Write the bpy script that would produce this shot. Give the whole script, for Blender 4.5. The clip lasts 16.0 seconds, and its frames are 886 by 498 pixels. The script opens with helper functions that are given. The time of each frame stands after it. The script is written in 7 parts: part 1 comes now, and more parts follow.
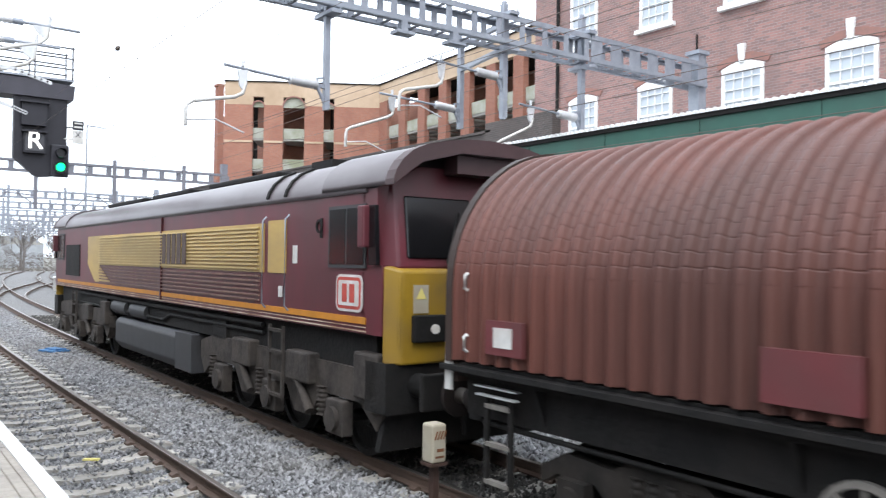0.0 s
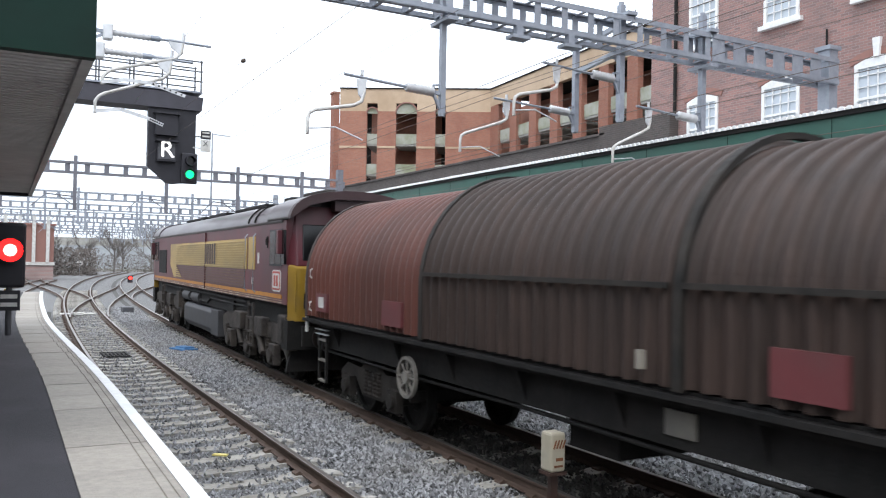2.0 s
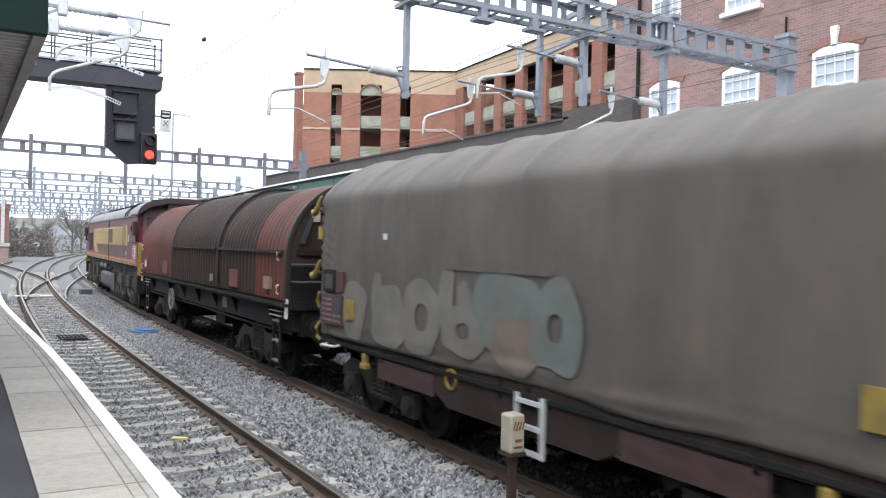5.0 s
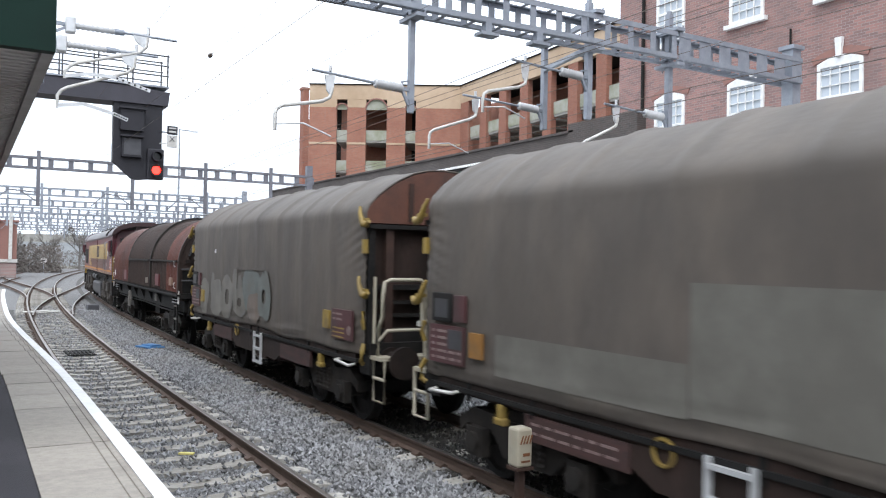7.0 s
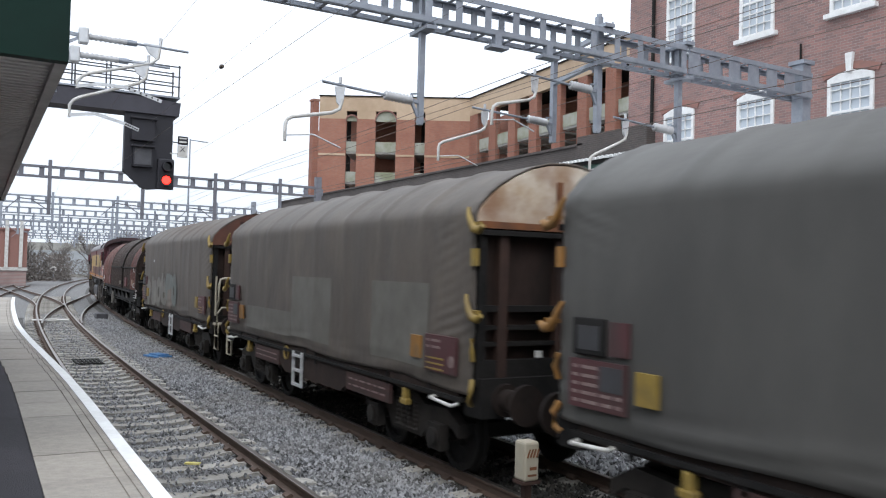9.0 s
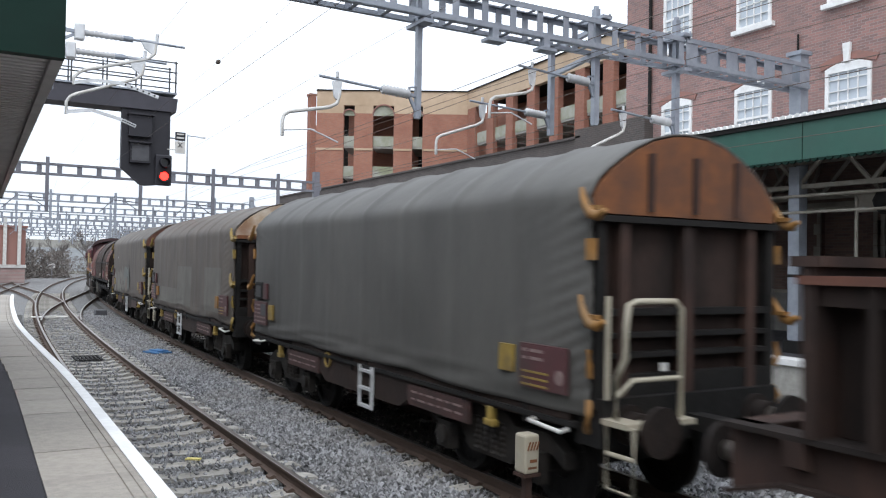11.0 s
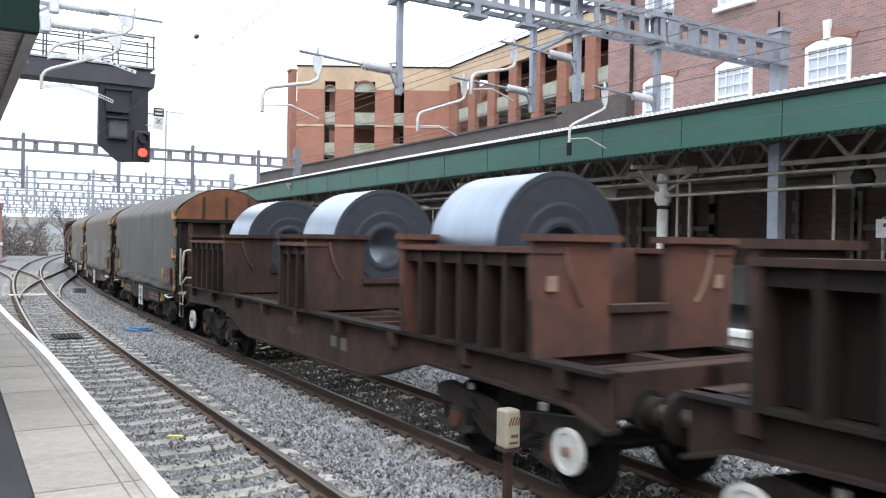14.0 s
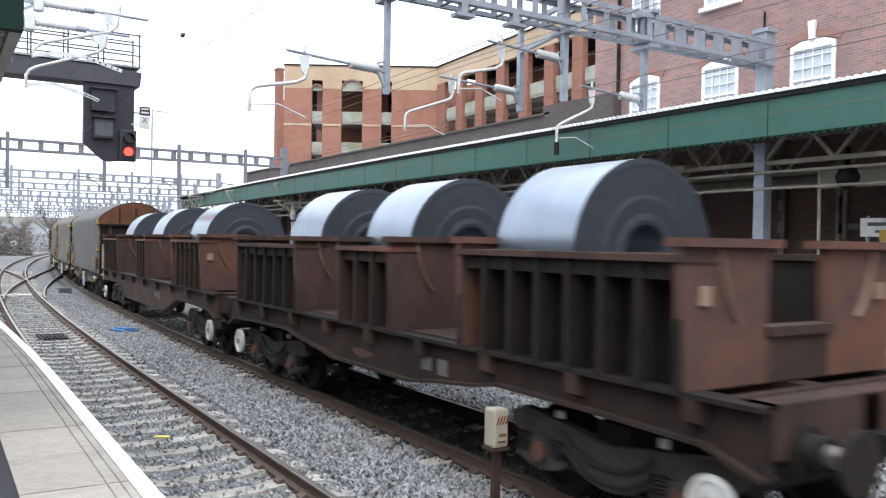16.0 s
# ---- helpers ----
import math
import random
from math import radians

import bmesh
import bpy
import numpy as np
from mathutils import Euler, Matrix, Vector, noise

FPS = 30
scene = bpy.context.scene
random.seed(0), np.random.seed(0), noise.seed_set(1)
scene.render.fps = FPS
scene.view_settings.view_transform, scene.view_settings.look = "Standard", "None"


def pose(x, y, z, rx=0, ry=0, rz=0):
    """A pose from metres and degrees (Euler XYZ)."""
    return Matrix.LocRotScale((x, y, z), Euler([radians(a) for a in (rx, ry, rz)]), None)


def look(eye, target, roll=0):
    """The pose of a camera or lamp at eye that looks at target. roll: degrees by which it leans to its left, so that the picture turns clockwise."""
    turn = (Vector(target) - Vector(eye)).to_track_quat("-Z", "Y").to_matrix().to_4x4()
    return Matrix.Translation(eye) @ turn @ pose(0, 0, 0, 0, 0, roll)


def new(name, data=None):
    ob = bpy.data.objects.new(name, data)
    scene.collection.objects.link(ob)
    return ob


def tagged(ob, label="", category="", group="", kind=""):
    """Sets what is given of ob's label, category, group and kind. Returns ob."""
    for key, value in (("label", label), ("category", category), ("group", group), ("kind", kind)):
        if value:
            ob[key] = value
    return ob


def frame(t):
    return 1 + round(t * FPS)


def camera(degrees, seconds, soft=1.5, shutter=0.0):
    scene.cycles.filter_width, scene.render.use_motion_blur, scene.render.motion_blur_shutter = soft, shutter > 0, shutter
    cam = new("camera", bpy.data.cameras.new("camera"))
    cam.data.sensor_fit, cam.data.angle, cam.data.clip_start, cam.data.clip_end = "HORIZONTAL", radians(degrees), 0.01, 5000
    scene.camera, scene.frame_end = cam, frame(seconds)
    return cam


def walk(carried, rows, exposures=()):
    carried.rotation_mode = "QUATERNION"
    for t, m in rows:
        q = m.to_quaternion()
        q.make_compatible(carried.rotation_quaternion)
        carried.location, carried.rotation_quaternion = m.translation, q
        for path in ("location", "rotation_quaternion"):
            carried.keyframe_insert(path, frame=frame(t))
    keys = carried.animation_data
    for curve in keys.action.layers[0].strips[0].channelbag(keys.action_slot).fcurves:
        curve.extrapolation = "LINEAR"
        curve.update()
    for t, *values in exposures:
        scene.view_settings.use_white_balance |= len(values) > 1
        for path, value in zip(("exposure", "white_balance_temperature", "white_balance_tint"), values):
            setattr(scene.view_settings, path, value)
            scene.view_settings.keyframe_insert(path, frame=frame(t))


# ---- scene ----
cam = camera(57.0, 16.0, soft=1.15, shutter=0.5)
EYE = (0.0, 0.0, 2.5)
PATH = [
    (0, -35.94, 0.88, -0.75), (0.5, -33.35, 0.34, -0.88), (1, -31.18, 0.14, -1.62), (1.5, -29.64, 0.6, -1.04),
    (2, -28.25, 1.0, -1.07), (2.5, -28.11, 0.42, -1.61), (3, -28.85, 0.56, -1.35), (3.5, -30.15, 0.12, -1.21),
    (4, -30.8, -0.27, -1.31), (6.5, -30.58, 0.53, -1.24), (7, -30.32, 0.8, -1.0), (7.5, -30.11, 0.99, -1.14),
    (8, -30.3, 1.19, -1.57), (8.5, -29.65, 1.51, -1.6), (9, -29.76, 1.63, -1.52), (11.5, -30.09, 0.84, -0.81),
    (12, -30.49, 0.21, -0.69), (12.5, -30.31, 0.26, -0.72), (13, -30.47, 0.04, -0.56), (13.5, -30.69, -0.03, -1.13),
    (14, -31.12, -0.4, -0.97), (14.5, -30.97, -0.26, -0.79), (15, -30.84, -0.19, -0.75), (15.5, -31.04, -0.16, -0.63),
    (16, -31.98, -0.43, -0.91),
]
SWAY = {0.0: (0.049, -0.035, -0.03), 0.5: (0.024, -0.018, -0.01), 2.0: (-0.024, 0.018, 0.0), 2.5: (-0.024, 0.018, 0.0), 3.0: (-0.014, 0.01, 0.0)}
walk(cam, [(t, pose(*(a + b for a, b in zip(EYE, SWAY.get(t, (0, 0, 0)))), 90 + p, r, y)) for t, y, p, r in PATH],
     exposures=[(0.0, 0.09), (1.0, 0.01), (2.0, -0.27), (2.5, -0.35), (3.0, -0.33), (4.0, -0.05), (6.5, -0.17), (7.5, -0.33), (8.5, -0.55), (9.0, -0.58), (11.5, -0.45), (12.5, -0.16), (14.5, -0.02), (16.0, -0.02)])

# ---- light: overcast winter day, white sky ----
world = bpy.data.worlds.new("overcast_sky")
scene.world = world
world.use_nodes = True
wn, wl = world.node_tree.nodes, world.node_tree.links
sky = wn.new("ShaderNodeTexSky")
sky.sky_type, sky.sun_disc = "NISHITA", False
sky.sun_elevation, sky.sun_rotation = radians(35), radians(200)
cloud = wn.new("ShaderNodeTexNoise")
cloud.inputs["Scale"].default_value = 1.5
cloud_ramp = wn.new("ShaderNodeValToRGB")
cloud_ramp.color_ramp.elements[0].color = (9.7, 10.5, 11.8, 1)
cloud_ramp.color_ramp.elements[1].color = (11.6, 12.5, 13.7, 1)
sky_mix = wn.new("ShaderNodeMixRGB")
sky_mix.inputs["Fac"].default_value = 0.93
wl.new(cloud.outputs["Fac"], cloud_ramp.inputs["Fac"])
wl.new(sky.outputs["Color"], sky_mix.inputs["Color1"])
wl.new(cloud_ramp.outputs["Color"], sky_mix.inputs["Color2"])
up_coord, up_xyz, up_range = wn.new("ShaderNodeTexCoord"), wn.new("ShaderNodeSeparateXYZ"), wn.new("ShaderNodeMapRange")
up_range.inputs["To Min"].default_value, up_range.inputs["To Max"].default_value = 1.0, 2.4
sky_gain = wn.new("ShaderNodeMixRGB")
sky_gain.blend_type = "MULTIPLY"
sky_gain.inputs["Fac"].default_value = 1.0
wl.new(up_coord.outputs["Generated"], up_xyz.inputs[0])
wl.new(up_xyz.outputs["Z"], up_range.inputs["Value"])
wl.new(sky_mix.outputs["Color"], sky_gain.inputs["Color1"])
wl.new(up_range.outputs["Result"], sky_gain.inputs["Color2"])
wl.new(sky_gain.outputs["Color"], wn["Background"].inputs["Color"])
wn["Background"].inputs["Strength"].default_value = 0.13
sun_data = bpy.data.lights.new("sun", "SUN")
sun_data.energy, sun_data.angle, sun_data.color = 1.3, radians(25), (1.0, 0.98, 0.95)
sun = new("sun", sun_data)
sun.matrix_world = look((0, 0, 30), (14, 20, 0))

# ---- materials ----


def mat(name, color, rough=0.7, metal=0.0, color2=None, scale=4.0, detail=6.0, bump=0.0, bump_scale=None,
        dirt=None, dirt_amount=0.5, dirt_scale=0.8, stretch=(1, 1, 1), per_piece=0.0, spec=0.5):
    """Two-scale noise material: fine grain between two colours, large stains of a third."""
    m = bpy.data.materials.new(name)
    m.use_nodes = True
    n, l = m.node_tree.nodes, m.node_tree.links
    b = n["Principled BSDF"]
    b.inputs["Roughness"].default_value = rough
    b.inputs["Metallic"].default_value = metal
    b.inputs["Specular IOR Level"].default_value = spec
    tc = n.new("ShaderNodeTexCoord")
    mp = n.new("ShaderNodeMapping")
    mp.inputs["Scale"].default_value = stretch
    l.new(tc.outputs["Object"], mp.inputs["Vector"])
    grain = n.new("ShaderNodeTexNoise")
    grain.inputs["Scale"].default_value, grain.inputs["Detail"].default_value = scale, detail
    grain.inputs["Roughness"].default_value = 0.65
    l.new(mp.outputs["Vector"], grain.inputs["Vector"])
    ramp = n.new("ShaderNodeValToRGB")
    c2 = color2 or tuple(v * 0.72 for v in color)
    ramp.color_ramp.elements[0].position, ramp.color_ramp.elements[1].position = 0.3, 0.7
    ramp.color_ramp.elements[0].color, ramp.color_ramp.elements[1].color = (*c2, 1), (*color, 1)
    l.new(grain.outputs["Fac"], ramp.inputs["Fac"])
    out = ramp.outputs["Color"]
    if dirt:
        stain = n.new("ShaderNodeTexNoise")
        stain.inputs["Scale"].default_value, stain.inputs["Detail"].default_value = dirt_scale, 5.0
        l.new(mp.outputs["Vector"], stain.inputs["Vector"])
        sr = n.new("ShaderNodeMapRange")
        sr.inputs["From Min"].default_value, sr.inputs["From Max"].default_value = 0.42, 0.68
        sr.inputs["To Max"].default_value = dirt_amount
        l.new(stain.outputs["Fac"], sr.inputs["Value"])
        mx = n.new("ShaderNodeMixRGB")
        mx.inputs["Color2"].default_value = (*dirt, 1)
        l.new(sr.outputs["Result"], mx.inputs["Fac"])
        l.new(out, mx.inputs["Color1"])
        out = mx.outputs["Color"]
    if per_piece:
        oi = n.new("ShaderNodeObjectInfo")
        pr = n.new("ShaderNodeMapRange")
        pr.inputs["To Min"].default_value, pr.inputs["To Max"].default_value = 1 - per_piece, 1 + per_piece
        l.new(oi.outputs["Random"], pr.inputs["Value"])
        mm = n.new("ShaderNodeMixRGB")
        mm.blend_type = "MULTIPLY"
        mm.inputs["Fac"].default_value = 1.0
        l.new(out, mm.inputs["Color1"])
        l.new(pr.outputs["Result"], mm.inputs["Color2"])
        out = mm.outputs["Color"]
    l.new(out, b.inputs["Base Color"])
    if bump:
        bt = n.new("ShaderNodeTexNoise")
        bt.inputs["Scale"].default_value, bt.inputs["Detail"].default_value = bump_scale or scale * 3, 4.0
        l.new(mp.outputs["Vector"], bt.inputs["Vector"])
        bp = n.new("ShaderNodeBump")
        bp.inputs["Strength"].default_value, bp.inputs["Distance"].default_value = bump, 0.03
        l.new(bt.outputs["Fac"], bp.inputs["Height"])
        l.new(bp.outputs["Normal"], b.inputs["Normal"])
    return m


def brick_mat(name, c1, c2, mortar, width=0.225, row=0.075, dirt=None, axis="yz"):
    """Brickwork seen from far off; axis names the wall's own plane."""
    m = bpy.data.materials.new(name)
    m.use_nodes = True
    n, l = m.node_tree.nodes, m.node_tree.links
    b = n["Principled BSDF"]
    b.inputs["Roughness"].default_value = 0.88
    tc, sp, cb = n.new("ShaderNodeTexCoord"), n.new("ShaderNodeSeparateXYZ"), n.new("ShaderNodeCombineXYZ")
    l.new(tc.outputs["Object"], sp.inputs[0])
    l.new(sp.outputs["Y" if axis[0] == "y" else "X"], cb.inputs["X"])
    l.new(sp.outputs["Z"], cb.inputs["Y"])
    br = n.new("ShaderNodeTexBrick")
    br.inputs["Scale"].default_value = 1.0
    br.inputs["Brick Width"].default_value, br.inputs["Row Height"].default_value = width, row
    br.inputs["Mortar Size"].default_value, br.inputs["Bias"].default_value = 0.006, -0.1
    br.inputs["Color1"].default_value, br.inputs["Color2"].default_value = (*c1, 1), (*c2, 1)
    br.inputs["Mortar"].default_value = (*mortar, 1)
    l.new(cb.outputs[0], br.inputs["Vector"])
    st = n.new("ShaderNodeTexNoise")
    st.inputs["Scale"].default_value, st.inputs["Detail"].default_value = 0.7, 6.0
    l.new(tc.outputs["Object"], st.inputs["Vector"])
    sr = n.new("ShaderNodeMapRange")
    sr.inputs["From Min"].default_value, sr.inputs["From Max"].default_value, sr.inputs["To Max"].default_value = 0.4, 0.75, 0.6
    l.new(st.outputs["Fac"], sr.inputs["Value"])
    mx = n.new("ShaderNodeMixRGB")
    mx.inputs["Color2"].default_value = (*(dirt or tuple(v * 0.6 for v in c1)), 1)
    l.new(sr.outputs["Result"], mx.inputs["Fac"])
    l.new(br.outputs["Color"], mx.inputs["Color1"])
    l.new(mx.outputs["Color"], b.inputs["Base Color"])
    bp = n.new("ShaderNodeBump")
    bp.inputs["Strength"].default_value, bp.inputs["Distance"].default_value = 0.4, 0.008
    l.new(br.outputs["Fac"], bp.inputs["Height"])
    bp.invert = True
    l.new(bp.outputs["Normal"], b.inputs["Normal"])
    return m


def glow_mat(name, color, strength):
    m = bpy.data.materials.new(name)
    m.use_nodes = True
    b = m.node_tree.nodes["Principled BSDF"]
    b.inputs["Base Color"].default_value = (*color, 1)
    b.inputs["Emission Color"].default_value = (*color, 1)
    b.inputs["Emission Strength"].default_value = strength
    return m


def glass_mat(name, color=(0.05, 0.06, 0.07), rough=0.06):
    m = bpy.data.materials.new(name)
    m.use_nodes = True
    b = m.node_tree.nodes["Principled BSDF"]
    b.inputs["Base Color"].default_value = (*color, 1)
    b.inputs["Roughness"].default_value = rough
    b.inputs["IOR"].default_value = 1.45
    return m


M = {
    "ballast": mat("ballast", (0.26, 0.26, 0.26), 0.95, scale=24, color2=(0.04, 0.04, 0.04), bump=1.0, bump_scale=20, dirt=(0.16, 0.14, 0.12), dirt_amount=0.35, dirt_scale=0.5),
    "stone": mat("ballast_stone", (0.4, 0.4, 0.41), 0.9, scale=3, color2=(0.09, 0.09, 0.095), dirt=(0.22, 0.2, 0.17), dirt_amount=0.3),
    "stone_dark": mat("dark_ballast_stone", (0.085, 0.078, 0.07), 0.9, scale=3, color2=(0.02, 0.019, 0.018)),
    "ground": mat("ground", (0.2, 0.19, 0.17), 0.95, scale=2, bump=0.4, dirt=(0.1, 0.11, 0.06), dirt_scale=0.05),
    "sleeper": mat("sleeper_concrete", (0.46, 0.44, 0.4), 0.9, scale=9, bump=0.5, color2=(0.3, 0.285, 0.255), dirt=(0.16, 0.14, 0.115), dirt_amount=0.7, dirt_scale=2.6, per_piece=0.25),
    "rail": mat("rail_rust", (0.1, 0.064, 0.047), 0.8, scale=12, bump=0.3, stretch=(1, 0.2, 1)),
    "rail_top": mat("rail_polished", (0.27, 0.24, 0.215), 0.38, 0.85, scale=8, stretch=(1, 0.05, 1)),
    "slab": mat("paving_slab", (0.37, 0.335, 0.29), 0.85, scale=14, bump=0.25, color2=(0.28, 0.255, 0.225), dirt=(0.19, 0.17, 0.15), dirt_amount=0.6, dirt_scale=1.3, per_piece=0.1),
    "asphalt": mat("asphalt", (0.03, 0.028, 0.034), 0.85, scale=40, bump=0.5, dirt=(0.055, 0.05, 0.06), dirt_amount=0.5, dirt_scale=1.2),
    "white_paint": mat("white_line_paint", (0.86, 0.86, 0.85), 0.6, scale=10, color2=(0.72, 0.72, 0.71), dirt=(0.55, 0.53, 0.5), dirt_amount=0.3, dirt_scale=3),
    "concrete": mat("concrete", (0.4, 0.39, 0.36), 0.9, scale=6, bump=0.3, dirt=(0.2, 0.19, 0.17)),
    "galv": mat("galvanised_steel", (0.36, 0.385, 0.43), 0.5, 0.35, scale=5, color2=(0.26, 0.285, 0.325), dirt=(0.17, 0.18, 0.21), dirt_amount=0.4),
    "galv_light": mat("bright_aluminium", (0.72, 0.73, 0.74), 0.4, 0.4, scale=6),
    "insulator": mat("grey_insulator", (0.6, 0.6, 0.61), 0.4, scale=6),
    "wire": mat("overhead_wire", (0.16, 0.13, 0.11), 0.6, 0.6, scale=3),
    "maroon": mat("maroon_paint", (0.125, 0.02, 0.03), 0.42, scale=3, color2=(0.1, 0.018, 0.026), dirt=(0.06, 0.022, 0.024), dirt_amount=0.6, dirt_scale=1.0, stretch=(1, 1, 0.5)),
    "roof_grey": mat("weathered_loco_roof", (0.1, 0.082, 0.086), 0.34, scale=3, color2=(0.07, 0.052, 0.058), dirt=(0.14, 0.128, 0.134), dirt_amount=0.7, dirt_scale=1.2, stretch=(1, 0.4, 1)),
    "gold": mat("gold_paint", (0.5, 0.34, 0.1), 0.45, scale=3, color2=(0.42, 0.28, 0.09), dirt=(0.28, 0.2, 0.09), dirt_amount=0.5, stretch=(1, 0.5, 2)),
    "orange": mat("orange_stripe", (0.55, 0.22, 0.02), 0.5, scale=4),
    "clamp": mat("dull_yellow_paint", (0.31, 0.21, 0.045), 0.6, scale=6, dirt=(0.14, 0.095, 0.04), dirt_amount=0.7, dirt_scale=4),
    "yellow": mat("warning_yellow", (0.36, 0.215, 0.018), 0.5, scale=4, dirt=(0.15, 0.095, 0.035), dirt_amount=0.75, dirt_scale=2),
    "red_panel": mat("red_panel", (0.085, 0.027, 0.03), 0.65, scale=5, color2=(0.065, 0.026, 0.027), dirt=(0.05, 0.035, 0.032), dirt_amount=0.75, dirt_scale=2),
    "black": mat("black_grime", (0.013, 0.0122, 0.012), 0.75, spec=0.25, scale=6, bump=0.3, color2=(0.007, 0.0068, 0.0065), dirt=(0.022, 0.019, 0.017), dirt_amount=0.6, dirt_scale=2),
    "bogie": mat("bogie_grime", (0.031, 0.027, 0.024), 0.75, spec=0.25, scale=5, bump=0.3, color2=(0.013, 0.012, 0.011), dirt=(0.045, 0.036, 0.03), dirt_amount=0.5, dirt_scale=2),
    "loco_bogie": mat("dusty_bogie", (0.062, 0.053, 0.048), 0.8, spec=0.25, scale=6, bump=0.3, color2=(0.025, 0.022, 0.02), dirt=(0.09, 0.075, 0.063), dirt_amount=0.5, dirt_scale=2.5),
    "gold_bright": mat("louvre_highlight_gold", (0.62, 0.47, 0.2), 0.5, scale=4, color2=(0.5, 0.36, 0.14), dirt=(0.3, 0.22, 0.1), dirt_amount=0.5, stretch=(1, 0.5, 2)),
    "rib_highlight": mat("side_rib_highlight", (0.22, 0.135, 0.1), 0.6, scale=5, color2=(0.13, 0.06, 0.05)),
    "roof_dark": mat("sooty_cab_roof", (0.062, 0.03, 0.032), 0.5, scale=4, dirt=(0.035, 0.022, 0.022)),
    "tank": mat("grey_tank", (0.05, 0.05, 0.054), 0.6, scale=4, dirt=(0.035, 0.032, 0.03), dirt_scale=1.5),
    "hood_red": mat("faded_red_cover", (0.135, 0.047, 0.034), 0.48, spec=0.35, scale=2.5, color2=(0.105, 0.038, 0.029), dirt=(0.07, 0.033, 0.027), dirt_amount=0.7, dirt_scale=0.7, stretch=(1, 1, 0.35)),
    "hood_brown": mat("sooty_brown_cover", (0.055, 0.034, 0.027), 0.58, spec=0.3, scale=2.5, color2=(0.03, 0.02, 0.0165), dirt=(0.022, 0.017, 0.015), dirt_amount=0.6, dirt_scale=0.6, stretch=(1, 1, 0.35)),
    "tarp": mat("grey_tarpaulin", (0.133, 0.111, 0.092), 0.6, spec=0.3, scale=2.2, color2=(0.086, 0.075, 0.066), bump=0.3, bump_scale=7, dirt=(0.085, 0.074, 0.065), dirt_amount=0.75, dirt_scale=0.8, stretch=(1, 1, 0.5)),
    "tarp_dark": mat("dark_grey_tarpaulin", (0.105, 0.1, 0.092), 0.6, spec=0.3, scale=2.2, color2=(0.084, 0.081, 0.075), bump=0.25, bump_scale=5, dirt=(0.06, 0.058, 0.055), dirt_amount=0.6, dirt_scale=0.7, stretch=(1, 1, 0.5)),
    "patch": mat("tarpaulin_patch", (0.158, 0.152, 0.132), 0.6, spec=0.3, scale=4, color2=(0.125, 0.118, 0.102), dirt=(0.1, 0.092, 0.08), dirt_amount=0.6, dirt_scale=1.5),
    "graffiti": mat("faded_graffiti", (0.175, 0.163, 0.138), 0.6, scale=3, color2=(0.145, 0.133, 0.113), dirt=(0.12, 0.112, 0.1), dirt_amount=0.85, dirt_scale=2.5),
    "graffiti3": mat("faded_pink_graffiti", (0.19, 0.145, 0.115), 0.6, scale=3, dirt=(0.12, 0.105, 0.09), dirt_amount=0.85, dirt_scale=2.5),
    "board": mat("faded_brown_board", (0.085, 0.04, 0.036), 0.7, spec=0.3, scale=5, color2=(0.043, 0.028, 0.026), dirt=(0.026, 0.022, 0.02), dirt_amount=0.6, dirt_scale=2.5, stretch=(1, 1, 3)),
    "wheel_grey": mat("dirty_wheel_paint", (0.22, 0.205, 0.18), 0.7, scale=8, color2=(0.12, 0.11, 0.1)),
    "faded_mark": mat("faded_lettering", (0.24, 0.18, 0.165), 0.7, scale=9, color2=(0.16, 0.1, 0.095)),
    "ochre": mat("dirty_orange_paint", (0.3, 0.14, 0.03), 0.65, scale=6, dirt=(0.15, 0.1, 0.05), dirt_amount=0.6, dirt_scale=4),
    "graffiti2": mat("faded_green_graffiti", (0.145, 0.162, 0.148), 0.6, scale=3, dirt=(0.12, 0.115, 0.1), dirt_amount=0.85, dirt_scale=2.5),
    "rust_brown": mat("rusty_brown_steel", (0.082, 0.043, 0.032), 0.75, spec=0.3, scale=5, color2=(0.036, 0.022, 0.018), bump=0.3, dirt=(0.016, 0.012, 0.011), dirt_amount=0.75, dirt_scale=1.2, stretch=(1, 1, 0.5)),
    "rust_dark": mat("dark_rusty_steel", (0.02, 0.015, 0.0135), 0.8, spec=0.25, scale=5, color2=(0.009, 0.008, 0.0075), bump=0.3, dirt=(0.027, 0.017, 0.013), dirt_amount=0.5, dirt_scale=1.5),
    "rust_deep": mat("deep_rust_steel", (0.046, 0.028, 0.0225), 0.78, spec=0.25, scale=5, color2=(0.023, 0.016, 0.0135), bump=0.3, dirt=(0.011, 0.009, 0.008), dirt_amount=0.7, dirt_scale=1.3, stretch=(1, 1, 0.5)),
    "rust_mid": mat("mid_red_rust", (0.1, 0.043, 0.03), 0.82, scale=4, color2=(0.05, 0.028, 0.022), bump=0.2, dirt=(0.16, 0.055, 0.03), dirt_amount=0.7, dirt_scale=1.1),
    "rust_orange": mat("orange_rust", (0.22, 0.08, 0.026), 0.85, scale=4, color2=(0.11, 0.046, 0.024), dirt=(0.07, 0.037, 0.027), dirt_amount=0.75, dirt_scale=1.4),
    "rust_cream": mat("rust_stained_cream_sheet", (0.62, 0.55, 0.46), 0.8, scale=3, color2=(0.42, 0.3, 0.19), dirt=(0.2, 0.08, 0.03), dirt_amount=0.85, dirt_scale=1.6),
    "bare": mat("worn_pale_rust", (0.3, 0.2, 0.15), 0.75, scale=5, color2=(0.2, 0.12, 0.09)),
